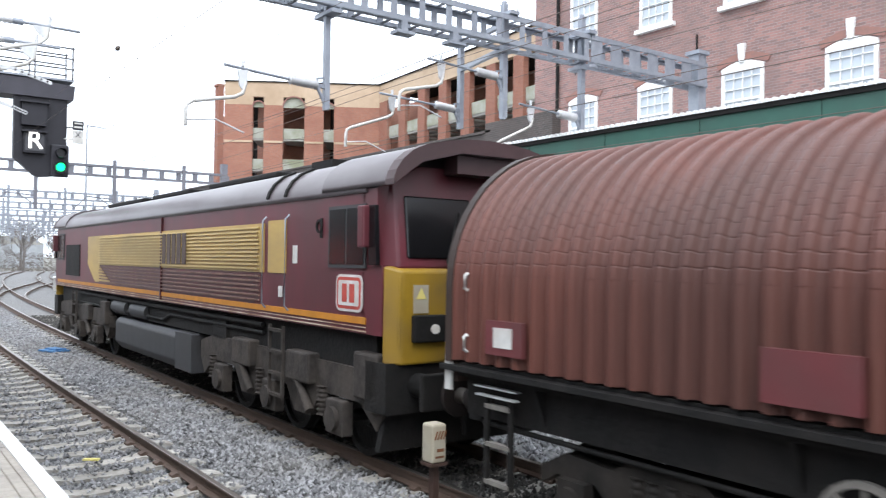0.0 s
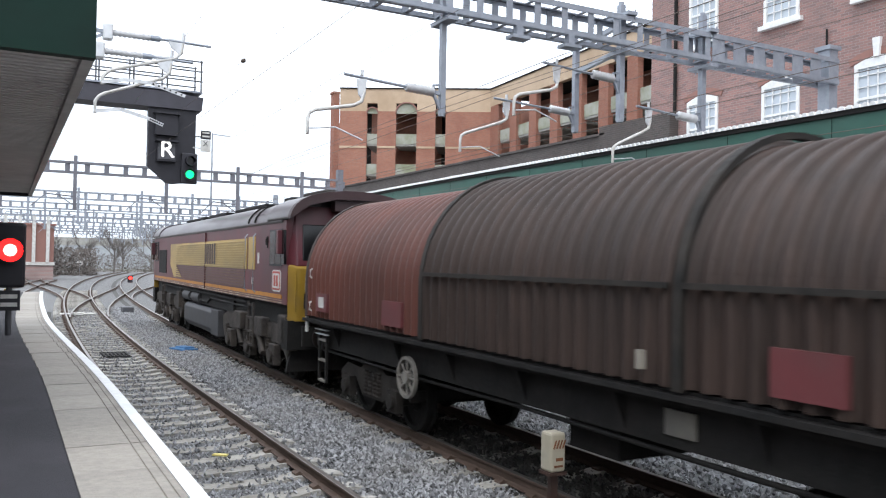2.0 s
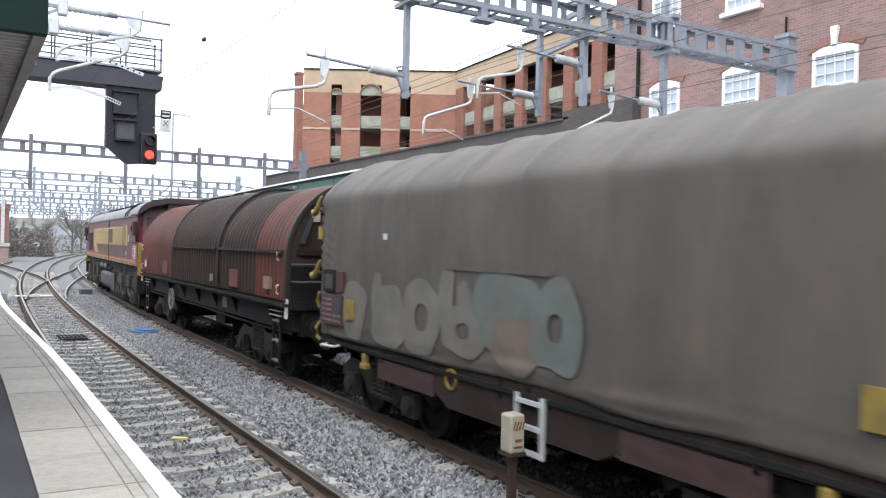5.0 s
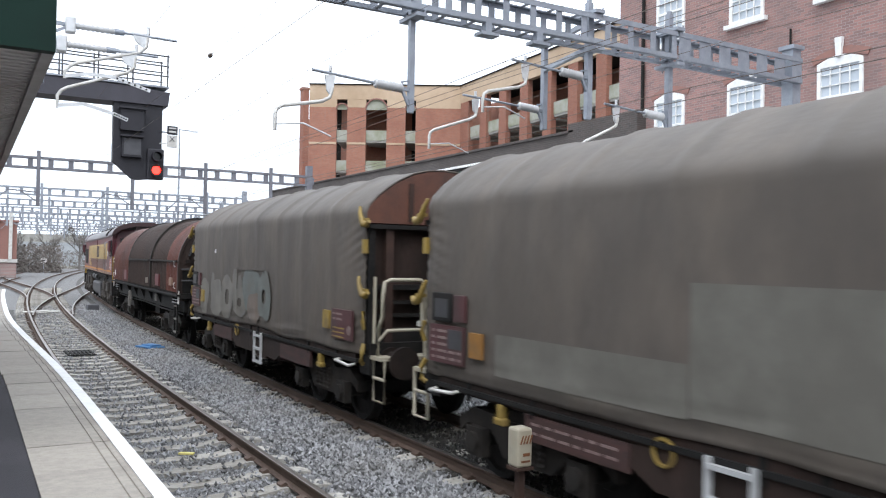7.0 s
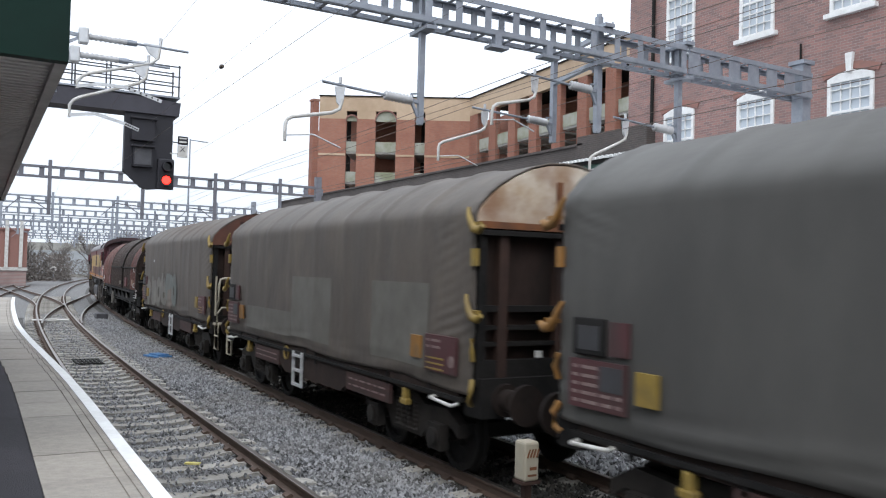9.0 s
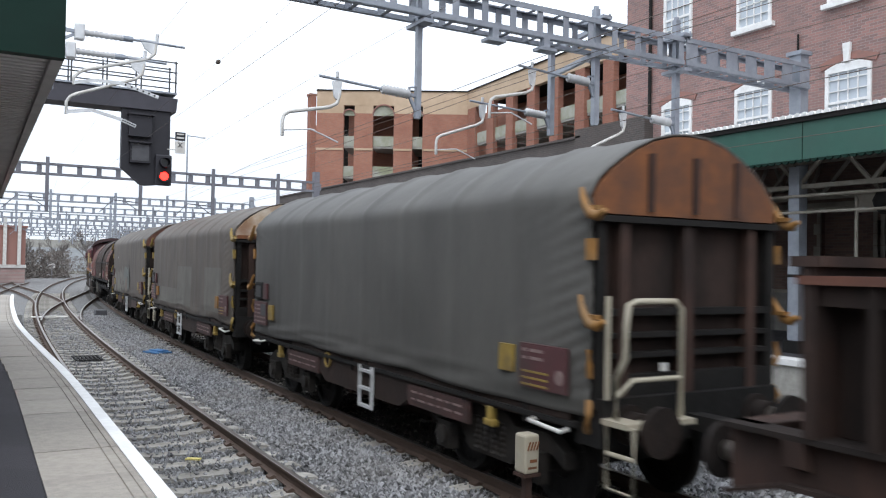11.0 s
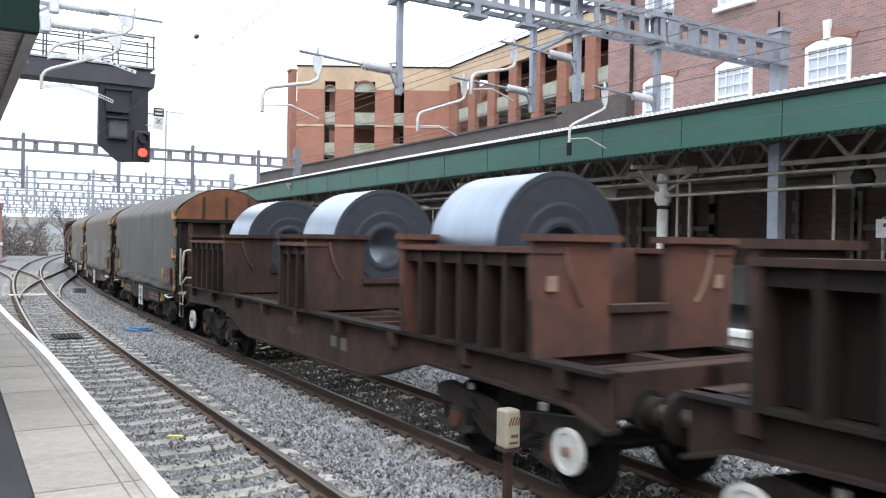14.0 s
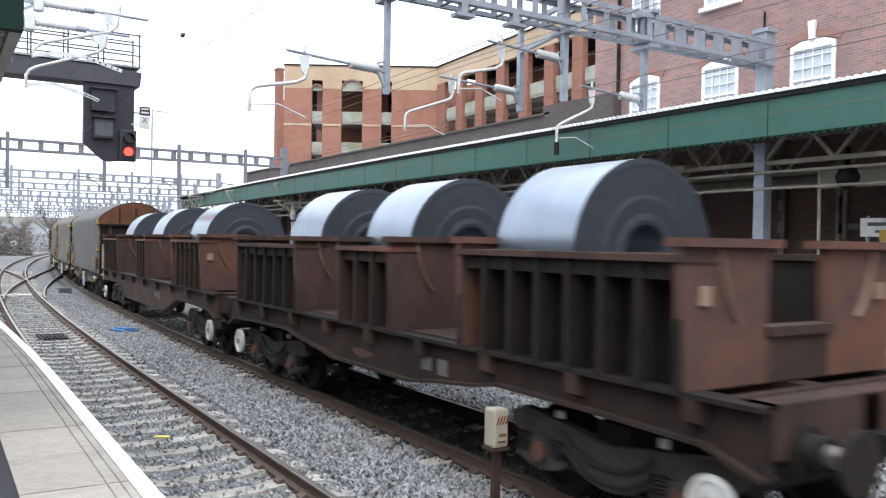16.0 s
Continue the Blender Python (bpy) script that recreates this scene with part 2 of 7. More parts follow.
    "coil": mat("steel_coil_surface", (0.31, 0.35, 0.41), 0.29, 0.85, scale=1.2, color2=(0.24, 0.285, 0.35), stretch=(1, 6, 1)),
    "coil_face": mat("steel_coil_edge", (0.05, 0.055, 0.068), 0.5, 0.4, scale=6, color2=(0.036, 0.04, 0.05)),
    "coil_bore": mat("coil_bore_steel", (0.2, 0.22, 0.26), 0.4, 0.6, scale=5),
    "white": mat("off_white_paint", (0.7, 0.69, 0.66), 0.55, scale=6, dirt=(0.4, 0.36, 0.31), dirt_amount=0.5, dirt_scale=4),
    "cream": mat("cream_enamel", (0.46, 0.42, 0.33), 0.5, scale=5, dirt=(0.27, 0.22, 0.15), dirt_amount=0.5, dirt_scale=5),
    "green": mat("green_fascia_paint", (0.03, 0.115, 0.085), 0.5, scale=3, color2=(0.025, 0.098, 0.073), dirt=(0.04, 0.08, 0.065), dirt_amount=0.5, dirt_scale=0.6),
    "dark_green": mat("dark_green_paint", (0.006, 0.03, 0.021), 0.6, spec=0.15, scale=3, dirt=(0.01, 0.02, 0.017)),
    "truss": mat("weathered_truss_paint", (0.36, 0.33, 0.28), 0.75, scale=5, dirt=(0.14, 0.115, 0.09), dirt_amount=0.65, dirt_scale=1.5),
    "soffit": mat("corrugated_soffit", (0.74, 0.72, 0.69), 0.7, scale=4, color2=(0.62, 0.6, 0.58), dirt=(0.45, 0.43, 0.41)),
    "roof_sheet": mat("roof_sheeting", (0.36, 0.37, 0.38), 0.6, scale=3, dirt=(0.2, 0.2, 0.2)),
    "brick_red": brick_mat("red_brown_brick", (0.35, 0.19, 0.165), (0.2, 0.135, 0.13), (0.33, 0.28, 0.265), dirt=(0.2, 0.14, 0.13)),
    "brick_dark": brick_mat("dark_stock_brick", (0.085, 0.068, 0.062), (0.06, 0.052, 0.05), (0.12, 0.11, 0.1)),
    "station_wall": brick_mat("station_brick", (0.22, 0.14, 0.115), (0.15, 0.1, 0.085), (0.2, 0.17, 0.15)),
    "brick_car": brick_mat("orange_red_brick", (0.38, 0.17, 0.115), (0.31, 0.135, 0.092), (0.29, 0.2, 0.16), dirt=(0.24, 0.1, 0.07), axis="xz"),
    "cream_band": mat("buff_render", (0.56, 0.42, 0.3), 0.85, scale=2, color2=(0.49, 0.37, 0.26), dirt=(0.33, 0.22, 0.13), dirt_amount=0.5, dirt_scale=0.3),
    "red_arch": mat("rubbed_red_brick", (0.33, 0.155, 0.125), 0.85, scale=8, color2=(0.24, 0.14, 0.12)),
    "parapet": mat("mossy_pale_concrete", (0.42, 0.42, 0.38), 0.9, scale=1.5, color2=(0.33, 0.34, 0.27), dirt=(0.17, 0.19, 0.08), dirt_amount=0.6, dirt_scale=0.7),
    "inside_shade": mat("interior_shade", (0.02, 0.018, 0.016), 0.9),
    "signal_black": mat("signal_black", (0.018, 0.017, 0.024), 0.55, scale=4, color2=(0.013, 0.012, 0.017)),
    "boom_grey": mat("boom_grey_paint", (0.055, 0.052, 0.066), 0.55, scale=3, dirt=(0.035, 0.033, 0.042)),
    "signal_grey": mat("signal_grey", (0.09, 0.09, 0.1), 0.6, scale=4),
    "glass": glass_mat("dark_window_glass", (0.006, 0.006, 0.007), 0.22),
    # Pale base colour paints in the reflected sky and white blinds.
    "pane": glass_mat("sky_toned_window_glass", (0.5, 0.55, 0.6), 0.1),
    "lamp_white": glow_mat("white_indicator", (1.0, 0.98, 0.95), 2.0),
    "lamp_red": glow_mat("red_signal_lamp", (1.0, 0.02, 0.014), 9.0),
    "lamp_bright": glow_mat("bright_red_lamp", (1.0, 0.008, 0.008), 6.0),
    "lamp_glare": glow_mat("lamp_glare", (1.0, 0.5, 0.42), 5.0),
    "lamp_green": glow_mat("green_signal_lamp", (0.0, 0.9, 0.28), 2.0),
    "lens_off": glass_mat("unlit_lens", (0.02, 0.02, 0.02), 0.15),
    "strip": glow_mat("strip_fill_light", (1.0, 0.97, 0.88), 5.0),
    "headlamp": glow_mat("headlamp", (0.5, 0.48, 0.45), 0.25),
    "teal": mat("teal_paint", (0.03, 0.25, 0.27), 0.5),
    "blue": mat("blue_sheet", (0.06, 0.19, 0.4), 0.6, scale=6),
    "yellow_mark": mat("pale_yellow_mark", (0.72, 0.62, 0.2), 0.7),
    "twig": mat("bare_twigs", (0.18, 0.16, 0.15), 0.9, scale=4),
    "bush": mat("winter_scrub", (0.17, 0.145, 0.13), 0.9, scale=3, color2=(0.11, 0.095, 0.085)),
    "stone_trim": mat("weathered_stone", (0.4, 0.37, 0.31), 0.85, scale=5, color2=(0.3, 0.275, 0.23), bump=0.2, dirt=(0.17, 0.15, 0.13), dirt_amount=0.6, dirt_scale=1.5),
    "plinth": mat("grey_rendered_plinth", (0.3, 0.29, 0.275), 0.9, scale=4, dirt=(0.17, 0.16, 0.15), dirt_amount=0.6, dirt_scale=0.9),
    "canopy_edge": mat("grey_canopy_edge", (0.55, 0.53, 0.51), 0.65, scale=4, dirt=(0.35, 0.33, 0.31), dirt_scale=1.2),
    "galv_dark": mat("dark_portal_steel", (0.2, 0.2, 0.225), 0.55, 0.2, scale=5, color2=(0.15, 0.15, 0.17), dirt=(0.1, 0.1, 0.115), dirt_amount=0.4),
    "dull_red": mat("dull_red_board", (0.15, 0.03, 0.034), 0.6, scale=5, color2=(0.115, 0.028, 0.03), dirt=(0.08, 0.035, 0.033), dirt_amount=0.6, dirt_scale=2.5),
    "text_dark": mat("dark_lettering", (0.09, 0.055, 0.045), 0.6),
    "text_red": mat("red_lettering", (0.5, 0.07, 0.05), 0.5),
    "far_grey": mat("far_building_grey", (0.4, 0.42, 0.44), 0.9, scale=0.6),
}



def pressed(m, pitch, radius, spring, depth):
    """Adds pressed lines round a barrel cover, one every pitch metres of its girth."""
    n, l = m.node_tree.nodes, m.node_tree.links
    b = n["Principled BSDF"]

    def math_node(op, a, c):
        nd = n.new("ShaderNodeMath")
        nd.operation = op
        for k, v in enumerate((a, c)):
            if isinstance(v, (int, float)):
                nd.inputs[k].default_value = v
            else:
                l.new(v, nd.inputs[k])
        return nd.outputs[0]

    tc, sp = n.new("ShaderNodeTexCoord"), n.new("ShaderNodeSeparateXYZ")
    l.new(tc.outputs["Object"], sp.inputs[0])
    angle = math_node("ARCTAN2", math_node("SUBTRACT", sp.outputs["Z"], spring), math_node("ABSOLUTE", sp.outputs["X"], 0))
    near = math_node("PINGPONG", math_node("MULTIPLY", angle, radius), pitch / 2)
    groove = n.new("ShaderNodeMapRange")
    groove.inputs["From Max"].default_value = 0.011
    groove.inputs["To Min"].default_value, groove.inputs["To Max"].default_value = 1.0, 0.0
    l.new(near, groove.inputs["Value"])
    bump = n.new("ShaderNodeBump")
    bump.inputs["Strength"].default_value, bump.inputs["Distance"].default_value = depth, 0.006
    bump.invert = True
    upper = math_node("GREATER_THAN", sp.outputs["Z"], spring + 0.12)
    lines = math_node("MULTIPLY", groove.outputs["Result"], upper)
    l.new(lines, bump.inputs["Height"])
    l.new(bump.outputs["Normal"], b.inputs["Normal"])
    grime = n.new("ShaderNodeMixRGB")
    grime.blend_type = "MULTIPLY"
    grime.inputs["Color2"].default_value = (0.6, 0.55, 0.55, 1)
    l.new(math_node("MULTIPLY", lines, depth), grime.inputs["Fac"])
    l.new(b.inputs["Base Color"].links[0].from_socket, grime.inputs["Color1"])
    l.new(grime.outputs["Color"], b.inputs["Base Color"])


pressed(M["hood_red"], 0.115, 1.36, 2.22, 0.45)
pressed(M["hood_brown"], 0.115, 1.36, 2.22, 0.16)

# ---- mesh helpers ----


class Shape:
    """Collects boxes, tubes and extrusions, to become one mesh."""

    def __init__(self):
        self.v, self.f, self.k, self.smooth = [], [], [], []

    def add(self, verts, faces, slot=0, smooth=False):
        o = len(self.v)
        self.v += [tuple(p) for p in verts]
        self.f += [tuple(i + o for i in f) for f in faces]
        self.k += [slot] * len(faces)
        self.smooth += [smooth] * len(faces)
        return self

    def box(self, x0, x1, y0, y1, z0, z1, slot=0, m=None):
        p = [Vector((x, y, z)) for z in (z0, z1) for x, y in ((x0, y0), (x1, y0), (x1, y1), (x0, y1))]
        if m:
            p = [m @ q for q in p]
        return self.add(p, [(3, 2, 1, 0), (4, 5, 6, 7), (0, 1, 5, 4), (1, 2, 6, 5), (2, 3, 7, 6), (3, 0, 4, 7)], slot)

    def beam(self, a, b, w=0.05, h=None, slot=0):
        """A square bar from a to b."""
        a, b = Vector(a), Vector(b)
        d = b - a
        m = Matrix.Translation(a) @ d.to_track_quat("Y", "Z").to_matrix().to_4x4()
        h = h or w
        return self.box(-w / 2, w / 2, 0, d.length, -h / 2, h / 2, slot, m)

    def tube(self, pts, r, n=8, slot=0, caps=True, radii=None):
        pts = [Vector(p) for p in pts]
        rings = []
        for i, p in enumerate(pts):
            d = (pts[min(i + 1, len(pts) - 1)] - pts[max(i - 1, 0)]).normalized()
            q = d.to_track_quat("Z", "Y")
            rr = radii[i] if radii else r
            rings.append([p + q @ Vector((rr * math.cos(2 * math.pi * k / n), rr * math.sin(2 * math.pi * k / n), 0)) for k in range(n)])
        verts = [v for ring in rings for v in ring]
        faces = [(i * n + k, i * n + (k + 1) % n, (i + 1) * n + (k + 1) % n, (i + 1) * n + k) for i in range(len(pts) - 1) for k in range(n)]
        self.add(verts, faces, slot, True)
        if caps:
            self.add(rings[0], [tuple(reversed(range(n)))], slot)
            self.add(rings[-1], [tuple(range(n))], slot)
        return self

    def disc(self, x, y, z, r, w, axis="x", n=24, slot=0):
        d = {"x": Vector((w / 2, 0, 0)), "y": Vector((0, w / 2, 0)), "z": Vector((0, 0, w / 2))}[axis]
        c = Vector((x, y, z))
        return self.tube([c - d, c + d], r, n, slot)

    def extrude(self, prof, y0, y1, slot=0, axis="y", smooth=False, caps=True):
        """A closed outline (x, z) drawn along y, or (y, z) along x."""
        n = len(prof)
        if axis == "y":
            a, b = [(p, y0, q) for p, q in prof], [(p, y1, q) for p, q in prof]
        elif axis == "x":
            a, b = [(y0, p, q) for p, q in prof], [(y1, p, q) for p, q in prof]
        else:
            a, b = [(p, q, y0) for p, q in prof], [(p, q, y1) for p, q in prof]
        self.add(a + b, [(k, (k + 1) % n, n + (k + 1) % n, n + k) for k in range(n)], slot, smooth)
        if caps:
            self.add(a, [tuple(reversed(range(n)))], slot)
            self.add(b, [tuple(range(n))], slot)
        return self

    def ring(self, x, y, z, r0, r1, w, axis="x", n=28, slot=0):
        """A flat ring with thickness."""
        def at(r, a, o):
            c, s_ = r * math.cos(a), r * math.sin(a)
            return {"x": (x + o, y + c, z + s_), "y": (x + c, y + o, z + s_), "z": (x + c, y + s_, z + o)}[axis]
        v, f = [], []
        for k in range(n):
            a = 2 * math.pi * k / n
            v += [at(r0, a, -w / 2), at(r1, a, -w / 2), at(r1, a, w / 2), at(r0, a, w / 2)]
        for k in range(n):
            i, j = 4 * k, 4 * ((k + 1) % n)
            f += [(i + e, i + (e + 1) % 4, j + (e + 1) % 4, j + e) for e in range(4)]
        return self.add(v, f, slot)

    def mesh(self, name, *mats):
        me = bpy.data.meshes.new(name)
        me.from_pydata(self.v, [], self.f)
        for m_ in mats:
            me.materials.append(m_)
        me.polygons.foreach_set("material_index", self.k)
        me.polygons.foreach_set("use_smooth", self.smooth)
        bm = bmesh.new()
        bm.from_mesh(me)
        bmesh.ops.recalc_face_normals(bm, faces=bm.faces)
        bm.to_mesh(me)
        bm.free()
        return me


def part(name, shape, material, parent=None, label="", bevel=0.0, at=None):
    """Links a shape as one mesh object under a thing or a part."""
    mats = material if isinstance(material, (list, tuple)) else [material]
    ob = new(name, shape.mesh(name, *mats) if isinstance(shape, Shape) else shape)
    if parent:
        ob.parent = parent
    if at is not None:
        ob.matrix_basis = at
    if label:
        ob["label"] = label
    if bevel:
        bv = ob.modifiers.new("bevel", "BEVEL")
        bv.width, bv.segments, bv.limit_method = bevel, 2, "ANGLE"
    return ob


def split(name, shape, material, parent, label=""):
    """Makes each box of the shape a part of its own."""
    for k in range(len(shape.v) // 8):
        sh = Shape()
        sh.add(shape.v[8 * k:8 * k + 8], [(3, 2, 1, 0), (4, 5, 6, 7), (0, 1, 5, 4), (1, 2, 6, 5), (2, 3, 7, 6), (3, 0, 4, 7)])
        part(name, sh, material, parent, label)


def thing(name, label, category, group="", kind="", at=None):
    ob = new(name)
    ob.empty_display_size = 0.2
    if at is not None:
        ob.matrix_basis = at
    return tagged(ob, label, category, group, kind)


def arc(cx, cz, r, a0, a1, n):
    return [(cx + r * math.cos(radians(a0 + (a1 - a0) * k / n)), cz + r * math.sin(radians(a0 + (a1 - a0) * k / n))) for k in range(n + 1)]


def lettering(name, words, size, material, parent, at, depth=0.004):
    cu = bpy.data.curves.new(name, "FONT")
    cu.body, cu.size, cu.extrude = words, size, depth
    cu.align_x = "CENTER"
    cu.align_y = "CENTER"
    tmp = bpy.data.objects.new(name, cu)
    scene.collection.objects.link(tmp)
    me = bpy.data.meshes.new_from_object(tmp.evaluated_get(bpy.context.evaluated_depsgraph_get()))
    bpy.data.objects.remove(tmp)
    me.materials.clear()
    me.materials.append(material)
    ob = new(name, me)
    ob.parent, ob.matrix_basis = parent, at
    return ob


# ---- the line of the tracks: straight, then a long bend ----
TRACK_A, TRACK_B, TRACK_C = 2.6, 6.2, 11.3
RADIUS = 590.0
BEND = {TRACK_A: 14.0, TRACK_B: 12.0, TRACK_C: 14.0}


def on_track(x0, s_, off=0.0, z=0.0):
    """Place and heading (degrees) s_ metres along the track with centre line x0."""
    y0 = BEND.get(x0, 18.0)
    if s_ <= y0:
        return Vector((x0 + off, s_, z)), 0.0
    a = (s_ - y0) / RADIUS
    c = Vector((x0 + RADIUS, y0, z))
    r = RADIUS - off
    return c + Vector((-r * math.cos(a), r * math.sin(a), 0)), -math.degrees(a)

# ---- ground, ballast, tracks ----
g = Shape()
g.add([(-2500, -2500, -0.6), (2500, -2500, -0.6), (2500, 2500, -0.6), (-2500, 2500, -0.6)], [(0, 1, 2, 3)])
tagged(part("ground", g, M["ground"]), "flat trackside ground reaching the horizon", "ground", kind="structure")

bed = Shape()
ys = [-14 + 2.0 * k for k in range(88)]
offs = [(-1.38, -0.6), (-1.3, -0.225), (1.15, -0.225), (1.75, -0.15), (2.3, -0.17), (2.65, -0.205), (4.8, -0.205), (6.2, -0.25), (8.7, -0.2), (10.25, -0.2), (40, -0.3)]
verts = []
for y in ys:
    for o, z in offs:
        p, _ = on_track(TRACK_A, y, o if y < 44 or o > 0 else o - min(20.0, (y - 44) * 0.9), z)
        verts.append((p.x, p.y, p.z))
w = len(offs)
bed.add(verts, [(i * w + k, i * w + k + 1, (i + 1) * w + k + 1, (i + 1) * w + k) for i in range(len(ys) - 1) for k in range(w - 1)])
# The bed strip below the train takes the darker stone colour.
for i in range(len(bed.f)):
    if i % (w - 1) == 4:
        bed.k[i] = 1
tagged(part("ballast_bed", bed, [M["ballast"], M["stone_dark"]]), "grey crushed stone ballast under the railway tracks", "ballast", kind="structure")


def stones(n, x0, x1, y0, y1, size, material, seed):
    """Loose ballast stones as one mesh of small uneven lumps."""
    rng = np.random.default_rng(seed)
    base = np.array([(1, 0, 0), (-1, 0, 0), (0, 1, 0), (0, -1, 0), (0, 0, 1), (0, 0, -1)], float)
    tri = np.array([(0, 2, 4), (2, 1, 4), (1, 3, 4), (3, 0, 4), (2, 0, 5), (1, 2, 5), (3, 1, 5), (0, 3, 5)])
    u = rng.random(n)
    y = y0 + (y1 - y0) * u ** 1.5
    x = x0 + (x1 - x0) * rng.random(n)
    bend = np.where(y > 14, (y - 14) ** 2 / (2 * RADIUS), 0)
    z = np.where(np.abs(x - 2.6) < 1.3, -0.25 + np.where(rng.random(n) < 0.13, 0.06, 0.0), -0.205) + 0.075 * np.exp(-((x - 4.45) / 0.45) ** 2)
    v = base[None] * (0.6 + 0.8 * rng.random((n, 6, 1))) * (size * (0.6 + 0.8 * rng.random((n, 1, 1)))) * (0.7 + 0.6 * rng.random((n, 1, 3)))
    a = rng.random(n) * 6.28
    ca, sa = np.cos(a)[:, None], np.sin(a)[:, None]
    vx, vy = v[:, :, 0] * ca - v[:, :, 1] * sa, v[:, :, 0] * sa + v[:, :, 1] * ca
    tilt = rng.normal(0, 0.6, (n, 1))
    v = np.stack([vx + (x + bend)[:, None], vy + y[:, None], v[:, :, 2] + vx * tilt + (z + rng.random(n) * 0.03)[:, None]], 2)
    faces = (tri[None] + 6 * np.arange(n)[:, None, None]).reshape(-1, 3)
    me = bpy.data.meshes.new("ballast_stones")
    me.from_pydata(v.reshape(-1, 3).tolist(), [], faces.tolist())
    me.materials.append(material)
    return me


for key in ("stone", "stone_dark"):
    st = M[key].node_tree
    geo = st.nodes.new("ShaderNodeNewGeometry")
    ramp_in = next(nd for nd in st.nodes if nd.type == "VALTORGB")
    st.links.new(geo.outputs["Random Per Island"], ramp_in.inputs["Fac"])
    ramp_in.color_ramp.elements[0].position, ramp_in.color_ramp.elements[1].position = 0.0, 1.0
tagged(part("ballast_stones", stones(85000, 1.45, 5.35, 4.0, 46.0, 0.026, M["stone"], 7), []), "loose grey ballast stones between the rails", "ballast", kind="stuff")
# Stones below the train are darker than those on either side.
tagged(part("ballast_stones", stones(26000, 5.2, 7.5, 2.0, 40.0, 0.03, M["stone_dark"], 8), []), "dark ballast stones under the train", "ballast", kind="stuff")
tagged(part("ballast_stones", stones(9000, 7.4, 10.2, 2.0, 30.0, 0.034, M["stone"], 9), []), "loose grey ballast stones beyond the train", "ballast", kind="stuff")

RAIL = [(-0.07, -0.16), (0.07, -0.16), (0.07, -0.145), (0.012, -0.12), (0.012, -0.045), (0.036, -0.03), (0.036, -0.004), (0.03, 0.0), (-0.03, 0.0), (-0.036, -0.004), (-0.036, -0.03), (-0.012, -0.045), (-0.012, -0.12), (-0.07, -0.145)]


def rail(name, centre, off, y0, y1, parent, step=2.0, shift=None):
    sh, n = Shape(), len(RAIL)
    count = int((y1 - y0) / step) + 1
    vs = []
    for k in range(count + 1):
        s_ = min(y0 + k * step, y1)
        for px, pz in RAIL:
            p, _ = on_track(centre, s_, off + px + (shift(s_) if shift else 0), pz)
            vs.append(p)
    for k in range(count):
        for e in range(n):
            sh.add([], [])
            sh.f.append((k * n + e, k * n + (e + 1) % n, (k + 1) * n + (e + 1) % n, (k + 1) * n + e))
            sh.k.append(1 if e in (6, 7, 8) else 0)
            sh.smooth.append(False)
    sh.v = vs
    return part(name, sh, [M["rail"], M["rail_top"]], parent)


sl = Shape()
sl.extrude([(-1.25, -0.3), (1.25, -0.3), (1.25, -0.2), (1.15, -0.17), (0.95, -0.155), (0.6, -0.155), (0.4, -0.19), (-0.4, -0.19), (-0.6, -0.155), (-0.95, -0.155), (-1.15, -0.17), (-1.25, -0.2)], -0.13, 0.13)
SLEEPER = sl.mesh("sleeper", M["sleeper"])
clip = Shape()
clip.extrude([(-0.15, -0.156), (0.15, -0.156), (0.15, -0.13), (0.09, -0.105), (0.06, -0.13), (-0.06, -0.13), (-0.09, -0.105), (-0.15, -0.13)], -0.07, 0.07)
CLIP = clip.mesh("rail_clip", M["rail"])


def track(label, centre, y0, y1, sleepers_to, pitch=0.66):
    t_ = thing("railway_track", label, "railway track", kind="structure")
    for off in (-0.7525, 0.7525):
        rail("rail", centre, off, y0, y1, t_)
    k = 0
    while y0 + k * pitch < sleepers_to:
        p, a = on_track(centre, y0 + k * pitch)
        m = Matrix.Translation(p) @ pose(0, 0, random.uniform(-0.008, 0.008), 0, 0, a + random.uniform(-0.5, 0.5))
        ob = part("sleeper", SLEEPER, [], t_, at=m)
        for sx in (-0.7525, 0.7525):
            part("rail_clip", CLIP, [], t_, at=m @ pose(sx, 0, 0))
        k += 1
    return t_


track("near track of rusty rails on concrete sleepers", TRACK_A, -6.0, 150.0, 70.0)
track("running track of rusty rails under the freight train", TRACK_B, -14.0, 150.0, 40.0)
track("far track of rusty rails by the opposite platform", TRACK_C, -10.0, 150.0, 24.0)

# crossover from the near track to the train's track, and lines that branch off in the distance
cross = thing("crossover_rails", "crossover rails linking two tracks", "railway track", kind="structure")


def swing(y0, span, by):
    return lambda s_: by * (3 * min(1, max(0, (s_ - y0) / span)) ** 2 - 2 * min(1, max(0, (s_ - y0) / span)) ** 3)


for off in (-0.7525, 0.7525):
    rail("rail", TRACK_A, off, 37.0, 82.0, cross, shift=swing(32.0, 50.0, 3.65))
    rail("rail", TRACK_A, off, 52.0, 120.0, cross, shift=swing(50.0, 60.0, -6.5))
    rail("rail", TRACK_A, off, 60.0, 97.0, cross, shift=lambda s_: -4.2)
    rail("rail", TRACK_A, off, 66.0, 97.0, cross, shift=lambda s_: -8.0)
    rail("rail", TRACK_A, off, 60.0, 97.0, cross, shift=lambda s_: -12.2)
    rail("rail", TRACK_B, off, 50.0, 110.0, cross, shift=swing(50.0, 50.0, 5.1))

# ---- near platform ----
plat = thing("platform_near", "station platform with stone slab edge and tarmac surface", "platform", kind="structure")


